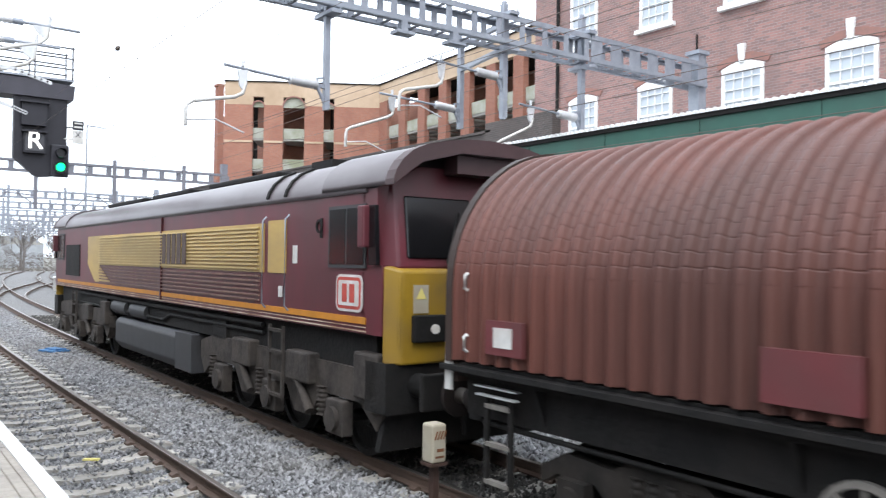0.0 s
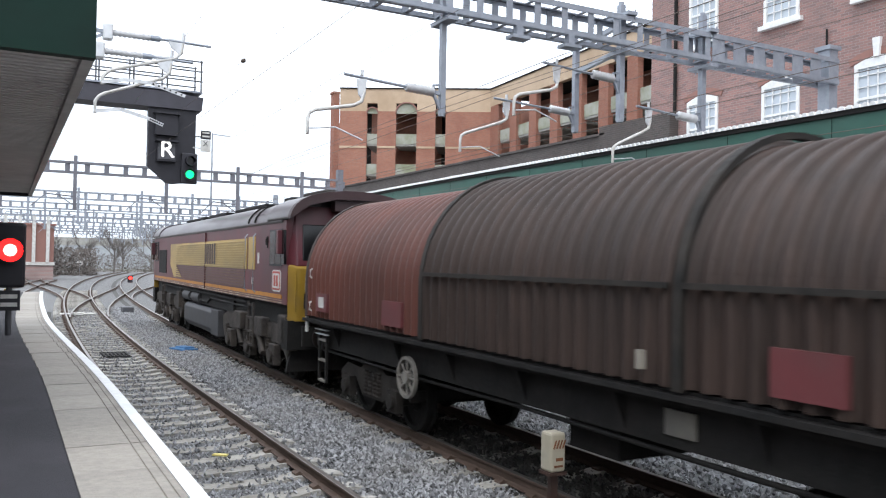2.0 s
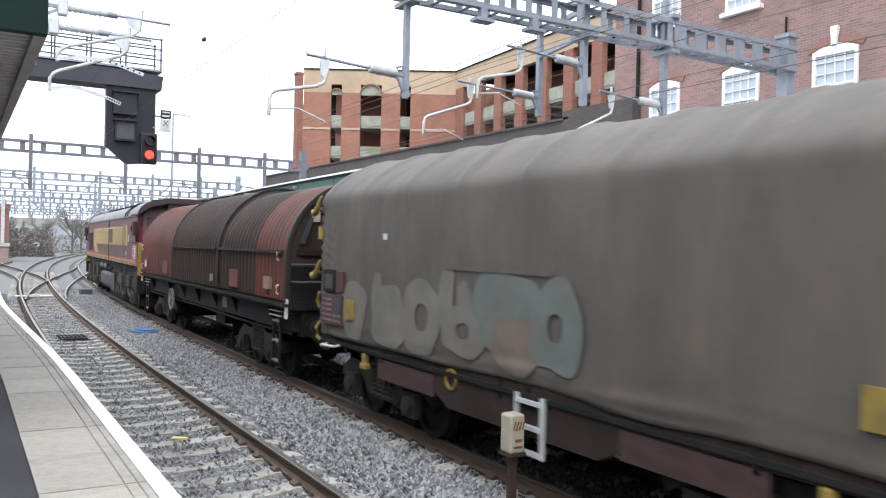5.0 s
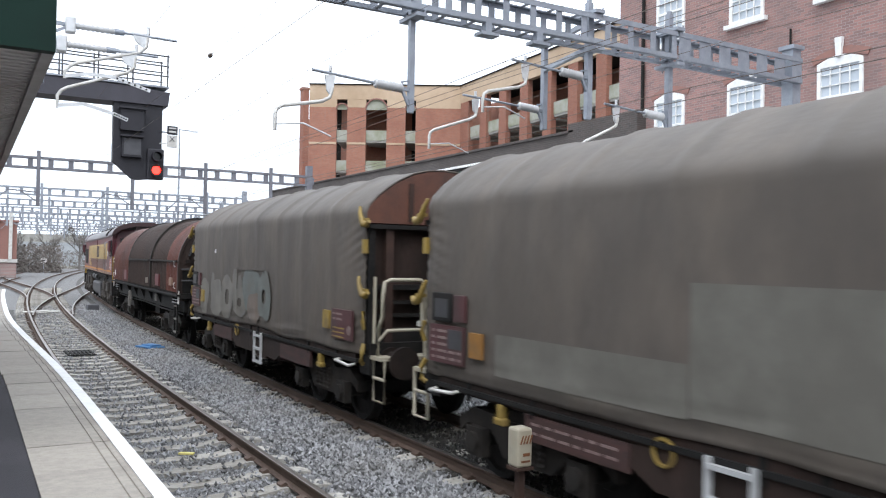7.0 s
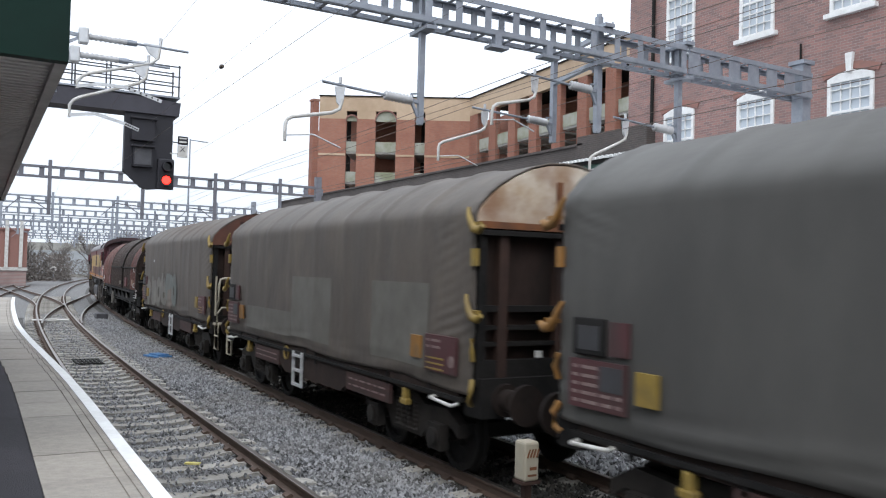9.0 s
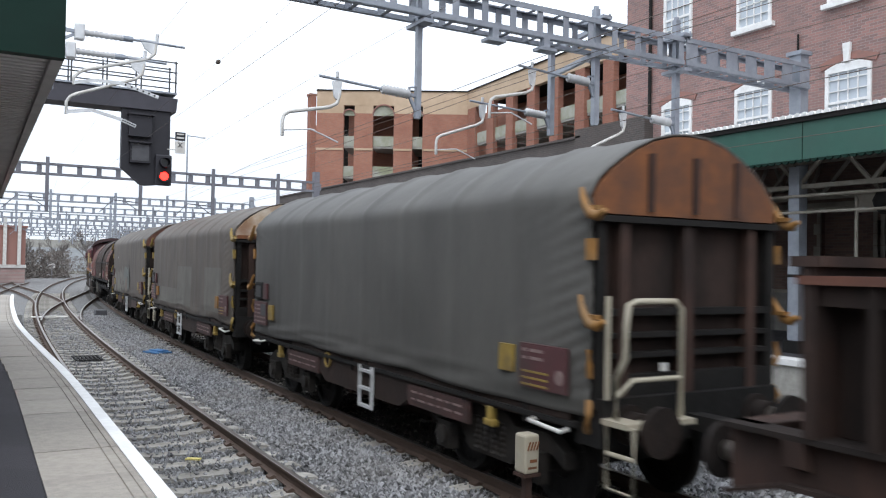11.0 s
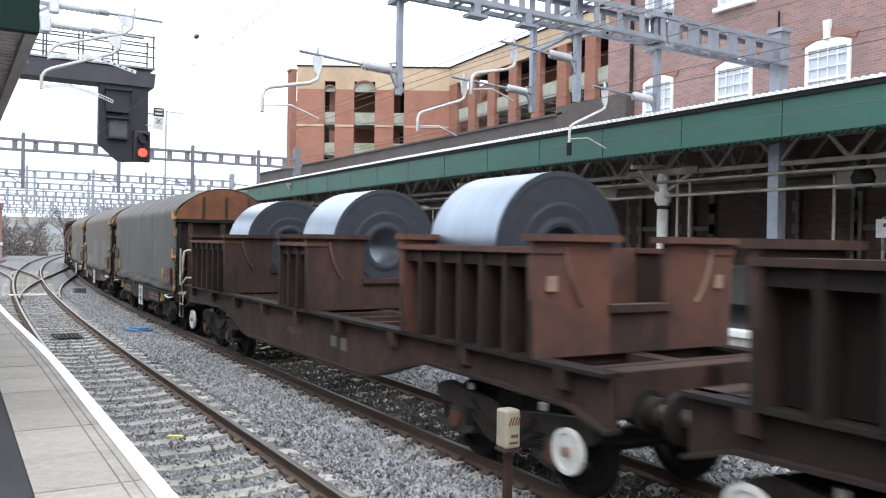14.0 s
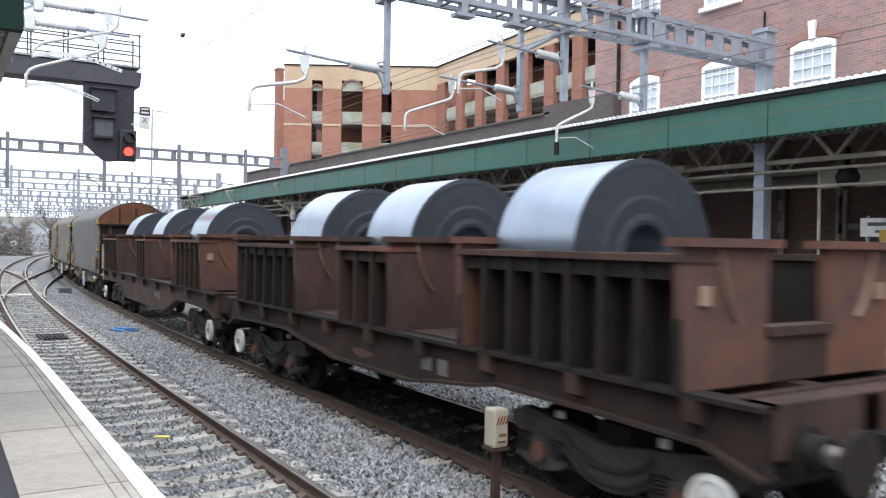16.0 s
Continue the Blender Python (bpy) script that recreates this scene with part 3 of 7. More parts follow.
def flare(y):
    """The platform edge draws away from the rails towards its far end."""
    u = min(1.0, max(0.0, (y - 10.0) / 14.0))
    return -0.28 * u * u * (3 - 2 * u)


def strip(name, x0, x1, z0, z1, y0, y1, material, parent, step=1.5):
    """A long block that follows the near track's bend."""
    sh, n = Shape(), int((y1 - y0) / step)
    vs = []
    for k in range(n + 1):
        for o, z in ((x0, z0), (x1, z0), (x1, z1), (x0, z1)):
            p, _ = on_track(TRACK_A, y0 + (y1 - y0) * k / n, o - TRACK_A + flare(y0 + (y1 - y0) * k / n), z)
            vs.append(p)
    sh.add(vs, [(k * 4 + e, k * 4 + (e + 1) % 4, k * 4 + 4 + (e + 1) % 4, k * 4 + 4 + e) for k in range(n) for e in range(4)])
    sh.f += [(3, 2, 1, 0), (4 * n, 4 * n + 1, 4 * n + 2, 4 * n + 3)]
    sh.k += [0, 0]
    sh.smooth += [False, False]
    return part(name, sh, material, parent)


strip("platform_core", -9.0, 1.1, -0.6, 0.86, -14.0, 40.0, M["concrete"], plat)
strip("tarmac", -9.0, 0.46, 0.86, 0.9, -14.0, 40.0, M["asphalt"], plat)
strip("white_edge_line", 1.1, 1.215, 0.82, 0.918, -14.0, 40.2, M["white_paint"], plat)
strip("platform_wall", 1.1, 1.16, -0.6, 0.82, -14.0, 40.0, M["brick_dark"], plat)
yy = -13.0
while yy < 39.5:
    ln = 0.93
    prof = [(-0.35, 0.84), (0.285, 0.84), (0.285, 0.91)]
    for gx in (0.235, 0.155):
        prof += [(gx + 0.006, 0.91), (gx, 0.898), (gx - 0.006, 0.91)]
    sh = Shape().extrude(prof + [(-0.35, 0.91)], 0.006, ln - 0.006)
    p, a = on_track(TRACK_A, yy, 0.81 - TRACK_A + flare(yy + ln / 2))
    part("paving_slab", sh, M["slab"], plat, at=Matrix.Translation((p.x, p.y, random.uniform(-0.002, 0.002))) @ pose(0, 0, 0, 0, 0, a))
    yy += ln

# ---- canopy over the near platform ----
can = thing("canopy_near", "dark green platform canopy with corrugated underside", "canopy", kind="structure")
sh = Shape()
k = 0
y = 6.25
while y < 21.0:
    sh.box(-7, 0.42, y, y + 0.06, 3.93, 3.99)
    sh.box(-7, 0.42, y + 0.06, y + 0.12, 3.96, 4.0)
    y += 0.12
part("soffit", sh, M["soffit"], can)
part("end_fascia", Shape().box(-7, 0.5, 6.15, 6.25, 3.88, 6.4), M["dark_green"], can, "dark green end board")
part("edge_gutter", Shape().box(0.42, 0.5, 6.25, 21.1, 3.88, 4.1), M["canopy_edge"], can)
part("roof_sheet", Shape().box(-7, 0.5, 6.25, 21.1, 4.02, 4.08), M["roof_sheet"], can)
part("far_fascia", Shape().box(-7, 0.5, 21.0, 21.1, 3.86, 4.05), M["signal_black"], can)
for yy in (10.0, 20.8):
    part("post", Shape().box(-1.3, -1.12, yy, yy + 0.18, 0.9, 3.95), M["dark_green"], can)

# Unseen walls added behind the camera to darken reflections and side light.
rear = thing("unseen_wall", "unseen brick wall added behind the near platform to darken reflections", "wall", kind="structure")
part("brickwork", Shape().box(-7.6, -7.2, -14, 40, 0.0, 5.6).box(-7.2, 20.0, -14.4, -14.0, -0.5, 3.5), M["brick_dark"], rear)

# ---- platform, canopy and building opposite ----
opp = thing("platform_far", "opposite platform with white painted edge", "platform", kind="structure")
part("platform_core", Shape().box(12.95, 19.5, -14, 70, -0.6, 0.86), M["concrete"], opp)
part("surface", Shape().box(13.35, 19.5, -14, 70, 0.86, 0.9), M["asphalt"], opp)
part("white_edge_line", Shape().box(12.9, 13.33, -14, 70, 0.8, 0.912), M["white_paint"], opp)

CX = 13.0


def bent(shape, from_y=14.0):
    shape.v = [(x + (max(0.0, y - from_y) ** 2) / (2 * RADIUS), y, z) for x, y, z in shape.v]
    return shape


def long_box(x0, x1, y0, y1, z0, z1, step=2.0):
    """A long block in one piece, with enough rings to follow the bend."""
    sh, n = Shape(), int((y1 - y0) / step)
    vs = [(x, y0 + (y1 - y0) * k / n, z) for k in range(n + 1) for x, z in ((x0, z0), (x1, z0), (x1, z1), (x0, z1))]
    sh.add(vs, [(k * 4 + e, k * 4 + (e + 1) % 4, k * 4 + 4 + (e + 1) % 4, k * 4 + 4 + e) for k in range(n) for e in range(4)] + [(3, 2, 1, 0), (4 * n, 4 * n + 1, 4 * n + 2, 4 * n + 3)])
    return bent(sh)


fcan = thing("canopy_far", "green fronted station canopy with scalloped white roof edge", "canopy", kind="structure")
part("fascia", long_box(CX, CX + 0.06, -12, 58, 4.56, 5.24), M["green"], fcan, "mid green fascia boards")
part("fascia_cap", long_box(CX - 0.05, CX + 0.1, -12, 58, 5.24, 5.33), M["black"], fcan)
sh = Shape()
for k in range(466):
    y = -12 + 0.15 * k
    sh.extrude([(y + 0.01, 5.33), (y + 0.14, 5.33), (y + 0.12, 5.385), (y + 0.075, 5.405), (y + 0.03, 5.385)], CX - 0.08, CX + 0.9, axis="x")
part("roof_edge_corrugation", bent(sh), M["white_paint"], fcan, "white corrugated roof edge")["kind"] = "stuff"
sh = Shape()
for k in range(29):
    y = -12 + 2.4 * k
    sh.box(CX - 0.006, CX, y, y + 0.012, 4.57, 5.23)
split("board_joint", bent(sh), M["dark_green"], fcan)
sh = Shape()
for k in range(466):
    y = -12 + 0.15 * k
    sh.extrude([(y, 4.56), (y + 0.15, 4.56), (y + 0.13, 4.52), (y + 0.075, 4.5), (y + 0.02, 4.52)], CX + 0.005, CX + 0.05, axis="x")
part("scalloped_valance", bent(sh), M["dark_green"], fcan)
sh = Shape()
sh.add([(CX + 0.9, -12, 5.34), (CX + 0.9, 58, 5.34), (19.6, 58, 5.75), (19.6, -12, 5.75), (CX + 0.9, -12, 5.28), (CX + 0.9, 58, 5.28), (19.6, 58, 5.69), (19.6, -12, 5.69)],
       [(0, 1, 2, 3), (7, 6, 5, 4), (0, 4, 5, 1), (3, 2, 6, 7), (0, 3, 7, 4), (1, 5, 6, 2)])
part("roof", sh, M["roof_sheet"], fcan)


def truss(parent, a, b, depth, n):
    """A flat lattice girder from a to b, with diagonals."""
    sh = Shape()
    a, b = Vector(a), Vector(b)
    up = Vector((0, 0, depth))
    sh.beam(a, b, 0.09).beam(a - up, b - up, 0.09)
    for k in range(n):
        p, q = a.lerp(b, k / n), a.lerp(b, (k + 1) / n)
        m = (p + q) / 2
        sh.beam(p, m - up, 0.065).beam(m - up, q, 0.065)
    return part("roof_truss", sh, M["truss"], parent)


truss(fcan, (14.2, -10, 5.05), (14.2, 57, 5.05), 0.85, 44)
truss(fcan, (17.0, -10, 5.1), (17.0, 57, 5.1), 0.85, 44)
for k in range(9):
    y = 13.64 - 22.2 + 7.4 * k
    truss(fcan, (13.2, y, 5.1), (19.3, y, 5.45), 0.8, 6)
    c = Shape().tube([(14.2, y, 0.9), (14.2, y, 1.1), (14.2, y, 1.15), (14.2, y, 3.5), (14.2, y, 3.56), (14.2, y, 3.7), (14.2, y, 4.2)], 0.13, 14, radii=[0.2, 0.2, 0.14, 0.13, 0.19, 0.19, 0.13])
    col = part("column", c, M["white"], fcan, "white painted round column")
    part("column_base", Shape().tube([(14.2, y, 0.9), (14.2, y, 1.14), (14.2, y, 1.18), (14.2, y, 1.6)], 0.15, 14, radii=[0.215, 0.215, 0.155, 0.145]), M["teal"], col, "teal painted column base")
    part("collar", Shape().tube([(14.2, y, 3.38), (14.2, y, 3.46)], 0.17, 14), M["black"], col)
    for dy, dx in ((-0.95, 0), (0.95, 0), (0, -0.8), (0, 0.8)):
        br = Shape().beam((14.2, y, 3.72), (14.2 + dx, y + dy, 4.22), 0.08).beam((14.2 + dx * 0.5, y + dy * 0.5, 3.97), (14.2 + dx * 0.5, y + dy * 0.5, 4.2), 0.05)
        part("bracket", br, M["truss"], col)
    part("cross_beam", Shape().box(14.1, 14.3, y - 1.1, y + 1.1, 4.18, 4.3), M["truss"], col)
for y in (10.6,):
    sc = part("steel_column", Shape().box(14.1, 14.34, y - 0.12, y + 0.12, 0.9, 4.6), M["galv"], fcan, "grey painted square steel column")
    part("base_plate", Shape().box(14.04, 14.4, y - 0.18, y + 0.18, 0.9, 1.15), M["black"], sc)
    part("band", Shape().box(14.09, 14.35, y - 0.13, y + 0.13, 2.4, 2.46), M["black"], sc)
for x, z in ((14.05, 3.99), (14.1, 3.67), (15.6, 3.85)):
    part("conduit", Shape().tube([(x, -10 + 4 * k, z + 0.015 * (k % 2)) for k in range(15)], 0.03, 8), M["truss"], fcan, "pale conduit pipe")
for x, y, z1 in ((14.2, 17.1, 3.68), (14.2, 16.78, 3.68), (14.2, 13.2, 4.0), (14.2, 12.84, 4.0), (14.3, 9.4, 4.0), (14.2, 24.2, 3.68), (14.2, 5.9, 4.0)):
    part("down_pipe", Shape().tube([(x, y, 0.9), (x, y, z1 - 0.1), (x - 0.03, y + 0.03, z1), (x - 0.06, y + 0.25, z1)], 0.035, 8), M["truss"], fcan, "pale upright pipe")
# Pale lamp casings; their glow is added to brighten the space under the roof.
for y in (18.2, 25.6, 3.4):
    fx_ = part("strip_lamp", Shape().box(14.32, 14.44, y - 0.75, y + 0.75, 3.72, 3.8), M["white"], fcan, "white strip lamp casing")
    part("tube_cover", Shape().box(14.34, 14.42, y - 0.7, y + 0.7, 3.69, 3.72), M["strip"], fx_, "strip lamp cover with glow added as fill light")
    split("hanger", Shape().box(14.37, 14.39, y - 0.5, y - 0.48, 3.8, 4.25).box(14.37, 14.39, y + 0.48, y + 0.5, 3.8, 4.25), M["truss"], fx_)
for y0, y1, x, z0, z1 in ((16.05, 17.75, 15.0, 3.7, 4.05), (20.5, 22.2, 15.0, 4.3, 4.62), (8.2, 9.9, 15.0, 3.7, 4.05)):
    part("hanging_board", Shape().box(x, x + 0.06, y0, y1, z0, z1), M["truss"], fcan, "plain cream board under the roof", bevel=0.01)

back = thing("station_building", "brown brick station building with stone-framed blind bays under the canopy", "building", kind="structure")
part("wall", Shape().box(19.42, 19.8, -14, 58, 0.0, 5.6), M["station_wall"], back)
part("plinth", Shape().box(19.26, 19.42, -14, 58, 0.0, 2.0), M["plinth"], back, "grey rendered plinth")
part("frieze", Shape().box(19.26, 19.42, -14, 58, 4.34, 5.6), M["station_wall"], back)
part("lintel_band", Shape().box(19.24, 19.42, -14, 58, 4.1, 4.34), M["stone_trim"], back, "weathered stone lintel band")
bays = [(-13.2, -11.4), (-10.9, -9.0), (-8.4, -7.8), (-7.1, -6.6), (-5.4, -3.6), (-3.0, -1.2), (-0.6, 0.0), (0.6, 1.1), (2.2, 4.0), (4.6, 6.6), (7.4, 9.3), (9.9, 11.9), (12.2, 13.65), (14.5, 16.45), (16.65, 17.26),
        (17.92, 18.33), (18.75, 19.4), (20.1, 22.0), (22.6, 24.4), (25.0, 25.7), (26.4, 26.9), (27.6, 29.4), (30.1, 31.9), (32.6, 34.4), (35.0, 35.7), (36.4, 37.0), (38.0, 40.0)]
for (a0, a1), (b0, b1) in zip(bays[:-1], bays[1:]):
    part("pier", Shape().box(19.26, 19.42, a1, b0, 2.0, 4.1), M["station_wall"], back)
for a0, a1 in bays:
    for yq, s_ in ((a0, -1), (a1, 1)):
        for k in range(7):
            ln = 0.2 if k % 2 else 0.11
            part("quoin", Shape().box(19.235, 19.3, min(yq, yq + s_ * ln), max(yq, yq + s_ * ln), 2.005 + 0.3 * k, 2.295 + 0.3 * k), M["stone_trim"], back)
    part("sill", Shape().box(19.2, 19.42, a0 - 0.15, a1 + 0.15, 1.94, 2.02), M["stone_trim"], back)
for a0, a1 in ((16.65, 17.26), (18.75, 19.4), (9.9, 11.9), (22.6, 24.4)):
    part("transom", Shape().box(19.28, 19.42, a0, a1, 3.0, 3.14), M["stone_trim"], back)
for y in (8.5,):
    nb_ = thing("station_sign", "white station name board on grey posts", "sign", at=pose(15.2, y, 0.9))
    part("board", Shape().box(-0.03, 0.03, -0.6, 0.6, 1.85, 2.2), M["white"], nb_)
    split("name_bar", Shape().box(-0.04, -0.031, -0.45, 0.45, 2.05, 2.12).box(-0.04, -0.031, -0.35, 0.3, 1.92, 1.97), M["signal_grey"], nb_)
    for py in (-0.5, 0.5):
        part("post", Shape().tube([(0.06, py, 0), (0.06, py, 2.25)], 0.035, 8), M["galv"], nb_)
# Square upright in yellow, white and teal near the platform edge.
tm = thing("yellow_topped_post", "yellow topped white and teal post", "information post", at=pose(14.6, 8.0, 0.9))
part("column", Shape().box(-0.2, 0.2, -0.25, 0.25, 0.6, 1.75), M["white"], tm)
part("base", Shape().box(-0.2, 0.2, -0.25, 0.25, 0.0, 0.6), M["teal"], tm)
part("cap", Shape().box(-0.22, 0.22, -0.27, 0.27, 1.75, 1.95), M["yellow"], tm)
for y in (8.9,):
    # Black camera dome below the truss.
    cc = thing("cctv_dome", "black dome hanging from the canopy truss", "camera", at=pose(14.4, y, 3.6))
    part("dome", Shape().tube([(0, 0, 0), (0, 0, 0.1), (0, 0, 0.25), (0, 0, 0.4)], 0.2, 14, radii=[0.08, 0.18, 0.22, 0.15]), M["black"], cc)
    part("stem", Shape().tube([(0, 0, 0.4), (0, 0, 0.8)], 0.05, 8), M["black"], cc)
# long dark brick wall behind the canopy
wl_ = thing("wall_long", "long dark brick retaining wall behind the canopy", "wall", kind="structure")
part("brickwork", Shape().box(19.7, 20.2, 24.0, 59.5, -0.5, 7.42), M["brick_dark"], wl_)
part("coping", Shape().box(19.6, 20.3, 24.0, 59.6, 7.42, 7.5), M["brick_dark"], wl_)
part("raised_block", Shape().box(19.6, 24.0, 20.6, 24.3, -0.5, 7.75), M["brick_dark"], wl_)

# ---- red brick building ----
BX = 20.0


def sash_window(parent, yc, z0, w, h, arched, key):
    """A white sash window set in the facade, with glazing bars, sill and, where it has one, brick arch and keystone."""
    fr = Shape()
    y0, y1, x = yc - w / 2, yc + w / 2, BX - 0.02
    zt = z0 + h - (0.12 if arched else 0.0)
    fr.box(x - 0.04, x + 0.1, y0, y0 + 0.1, z0, zt).box(x - 0.04, x + 0.1, y1 - 0.1, y1, z0, zt)
    fr.box(x - 0.04, x + 0.1, y0 + 0.1, y1 - 0.1, z0, z0 + 0.09)
    fr.box(x - 0.03, x + 0.1, y0 + 0.1, y1 - 0.1, z0 + h * 0.5 - 0.035, z0 + h * 0.5 + 0.035)
    if arched:
        top = [(y0 + w * k / 12, z0 + h + 0.16 * math.sin(math.pi * k / 12)) for k in range(13)]
        fr.extrude([(y0, z0 + h - 0.12)] + top + [(y1, z0 + h - 0.12)], x - 0.04, x + 0.1, axis="x")
    else:
        fr.box(x - 0.04, x + 0.1, y0 + 0.1, y1 - 0.1, z0 + h - 0.09, z0 + h)
    win = part("window", fr, M["white_paint"], parent, "white painted sash window")
    bars = Shape()
    for k in (1, 2, 3):
        yb = y0 + 0.1 + (w - 0.2) * k / 4
        bars.box(x - 0.02, x + 0.02, yb - 0.014, yb + 0.014, z0 + 0.09, z0 + h - 0.09)
    for k in (1, 2, 4, 5):
        zb = z0 + h * k / 6
        bars.box(x - 0.02, x + 0.02, y0 + 0.1, y1 - 0.1, zb - 0.014, zb + 0.014)
    part("glazing_bars", bars, M["white_paint"], win)
    part("pane", Shape().box(x + 0.03, x + 0.05, y0 + 0.1, y1 - 0.1, z0 + 0.05, z0 + h - 0.05), M["pane"], win)
    if arched:
        ar = Shape()
        lo = [(y0 - 0.12 + (w + 0.24) * k / 12, z0 + h + 0.01 + 0.17 * math.sin(math.pi * k / 12)) for k in range(13)]
        hi = [(y0 - 0.2 + (w + 0.4) * k / 12, z0 + h + 0.18 + 0.2 * math.sin(math.pi * k / 12)) for k in range(13)]
        ar.extrude(lo + hi[::-1], x - 0.02, x + 0.06, axis="x")
        part("brick_arch", ar, M["red_arch"], win, "bright red rubbed brick arch")
        if key:
            part("keystone", Shape().extrude([(yc - 0.07, z0 + h + 0.1), (yc + 0.07, z0 + h + 0.1), (yc + 0.11, z0 + h + 0.62), (yc - 0.11, z0 + h + 0.62)], x - 0.1, x, axis="x"), M["white_paint"], win)
    else:
        part("sill", Shape().box(x - 0.14, x + 0.05, y0 - 0.12, y1 + 0.12, z0 - 0.13, z0), M["white_paint"], win)


red = thing("brick_building", "red brown brick building with white sash windows", "building", kind="structure")
cols = [19.5, 16.45, 13.4, 10.35, 7.3, 4.25]
holes = []
for i, yc in enumerate(cols):
    holes.append((yc, 6.15, 1.32, 1.85, True, i >= 2))
    holes.append((yc, 9.8, 1.24, 2.1, False, False))
    holes.append((yc, 13.2, 1.24, 2.0, False, False))
wall = Shape()
edges = sorted([-12.0, 21.6] + [v for yc in cols for v in (yc - 0.6, yc + 0.6)])
for a, b in zip(edges[:-1], edges[1:]):
    if any(abs((a + b) / 2 - yc) < 0.1 for yc in cols):
        for z0, z1 in ((0.0, 6.2), (8.0, 9.8), (11.9, 13.2), (15.2, 17.5)):
            wall.box(BX, BX + 0.35, a, b, z0, z1)
    else:
        wall.box(BX, BX + 0.35, a, b, 0.0, 17.5)
wall.box(BX, BX + 12, 21.6, 21.95, 0, 17.5)
part("wall", wall, M["brick_red"], red)
part("rooms", Shape().box(BX + 0.36, BX + 0.5, -12, 21.5, 0, 17.4).box(BX, BX + 12, -12.3, -12, 0, 17.5), M["parapet"], red)
part("roof", Shape().box(BX - 0.2, BX + 12, -12.4, 22.0, 17.5, 17.7), M["concrete"], red)
for hset in holes:
    sash_window(red, *hset)
part("drainpipe", Shape().tube([(BX - 0.08, 20.7, 0), (BX - 0.08, 20.7, 17.4)], 0.06, 8).tube([(BX - 0.06, 14.9, 0), (BX - 0.06, 14.9, 9.2)], 0.03, 6), M["black"], red)

# ---- multi-storey car park ----
ROOF = 19.6


def car_park_face(parent, a, b, bays, arched):
    """One facade from a to b (plan points), with open storeys between brick piers. bays: (start, end) in metres from a."""
    a, b = Vector((*a, 0)), Vector((*b, 0))
    d = b - a
    m = Matrix.Translation(a) @ Matrix.Rotation(math.atan2(d.y, d.x), 4, "Z")
    ln = d.length
    brick, cream = Shape(), Shape()
    cuts = [0.0] + [v for bay in bays for v in bay] + [ln]
    top = ROOF - 2.2
    for k in range(0, len(cuts), 2):
        brick.box(cuts[k], cuts[k + 1], 0, 0.5, 0, top, 0, m)
    cream.box(0, ln, -0.02, 0.5, ROOF - 1.4 if arched else ROOF - 1.7, ROOF, 0, m)
    if arched:
        for k in range(0, len(cuts), 2):
            cream.box(cuts[k], cuts[k + 1], -0.01, 0.5, top, ROOF - 1.4, 0, m)
    else:
        for k in range(0, len(cuts), 2):
            brick.box(cuts[k], cuts[k + 1], 0, 0.5, top, ROOF - 1.7, 0, m)
    part("coping", Shape().box(-0.05, ln + 0.05, -0.12, 0.55, ROOF, ROOF + 0.12, 0, m), M["rust_dark"], parent)
    part("brick_piers", brick, M["brick_car"] if arched else M["brick_car_y"], parent)
    part("buff_band", cream, M["cream_band"], parent, "buff rendered top band")
    if arched:
        part("string_course", Shape().box(0, bays[0][0], -0.06, 0, 13.75, 13.95, 0, m).box(bays[0][1], bays[1][0], -0.06, 0, 13.75, 13.95, 0, m)
             .box(bays[1][1], bays[2][0], -0.06, 0, 13.75, 13.95, 0, m).box(bays[2][1], ln, -0.06, 0, 13.75, 13.95, 0, m), M["cream_band"], parent)
    for s0, s1 in bays:
        z = top + 0.0
        if arched:
            r = (s1 - s0) / 2
            prof = [((s0 + s1) / 2 + r * math.cos(math.pi * k / 10), top - 0.2 + r * math.sin(math.pi * k / 10)) for k in range(11)]
            sh = Shape().extrude(prof, 0.15, 0.3, axis="y")
            sh.v = [tuple(m @ Vector(v)) for v in sh.v]
            part("arch_panel", sh, M["parapet"], parent, "pale arched infill panel")
            r2 = r + 0.12
            sh = Shape()
            for k in range(10):
                p0, p1 = math.pi * k / 10, math.pi * (k + 1) / 10
                c = (s0 + s1) / 2
                q = [(c + rr * math.cos(t_), top - 0.2 + rr * math.sin(t_)) for rr, t_ in ((r, p0), (r2, p0), (r2, p1), (r, p1))]
                sh.extrude(q, -0.06, 0.3, axis="y")
            sh.v = [tuple(m @ Vector(v)) for v in sh.v]
            part("brick_arch", sh, M["red_arch"], parent)
            z = top - 0.2
        while z > 3:
            part("parapet", Shape().box(s0, s1, 0.25, 0.45, z - 3.0, z - 2.0, 0, m), M["parapet"], parent, "mossy pale parapet panel")
            part("floor_slab", Shape().box(s0, s1, 0.3, 6.0, z - 3.2, z - 3.0, 0, m), M["concrete"], parent)
            z -= 3.0
    # Near-black backing puts the shade of the open storeys into its colour.
    part("shade_wall", Shape().box(0.2, ln - 0.2, 6.0, 6.2, 0, ROOF - 0.3, 0, m).box(0.2, ln - 0.2, 0.6, 6.0, ROOF - 0.8, ROOF - 0.6, 0, m), M["inside_shade"], parent)


M["brick_car_y"] = brick_mat("orange_red_brick_side", (0.32, 0.135, 0.09), (0.25, 0.1, 0.068), (0.29, 0.2, 0.16), dirt=(0.24, 0.1, 0.07))
park = thing("car_park", "multi-storey car park of orange brick with buff top band", "building", kind="structure")
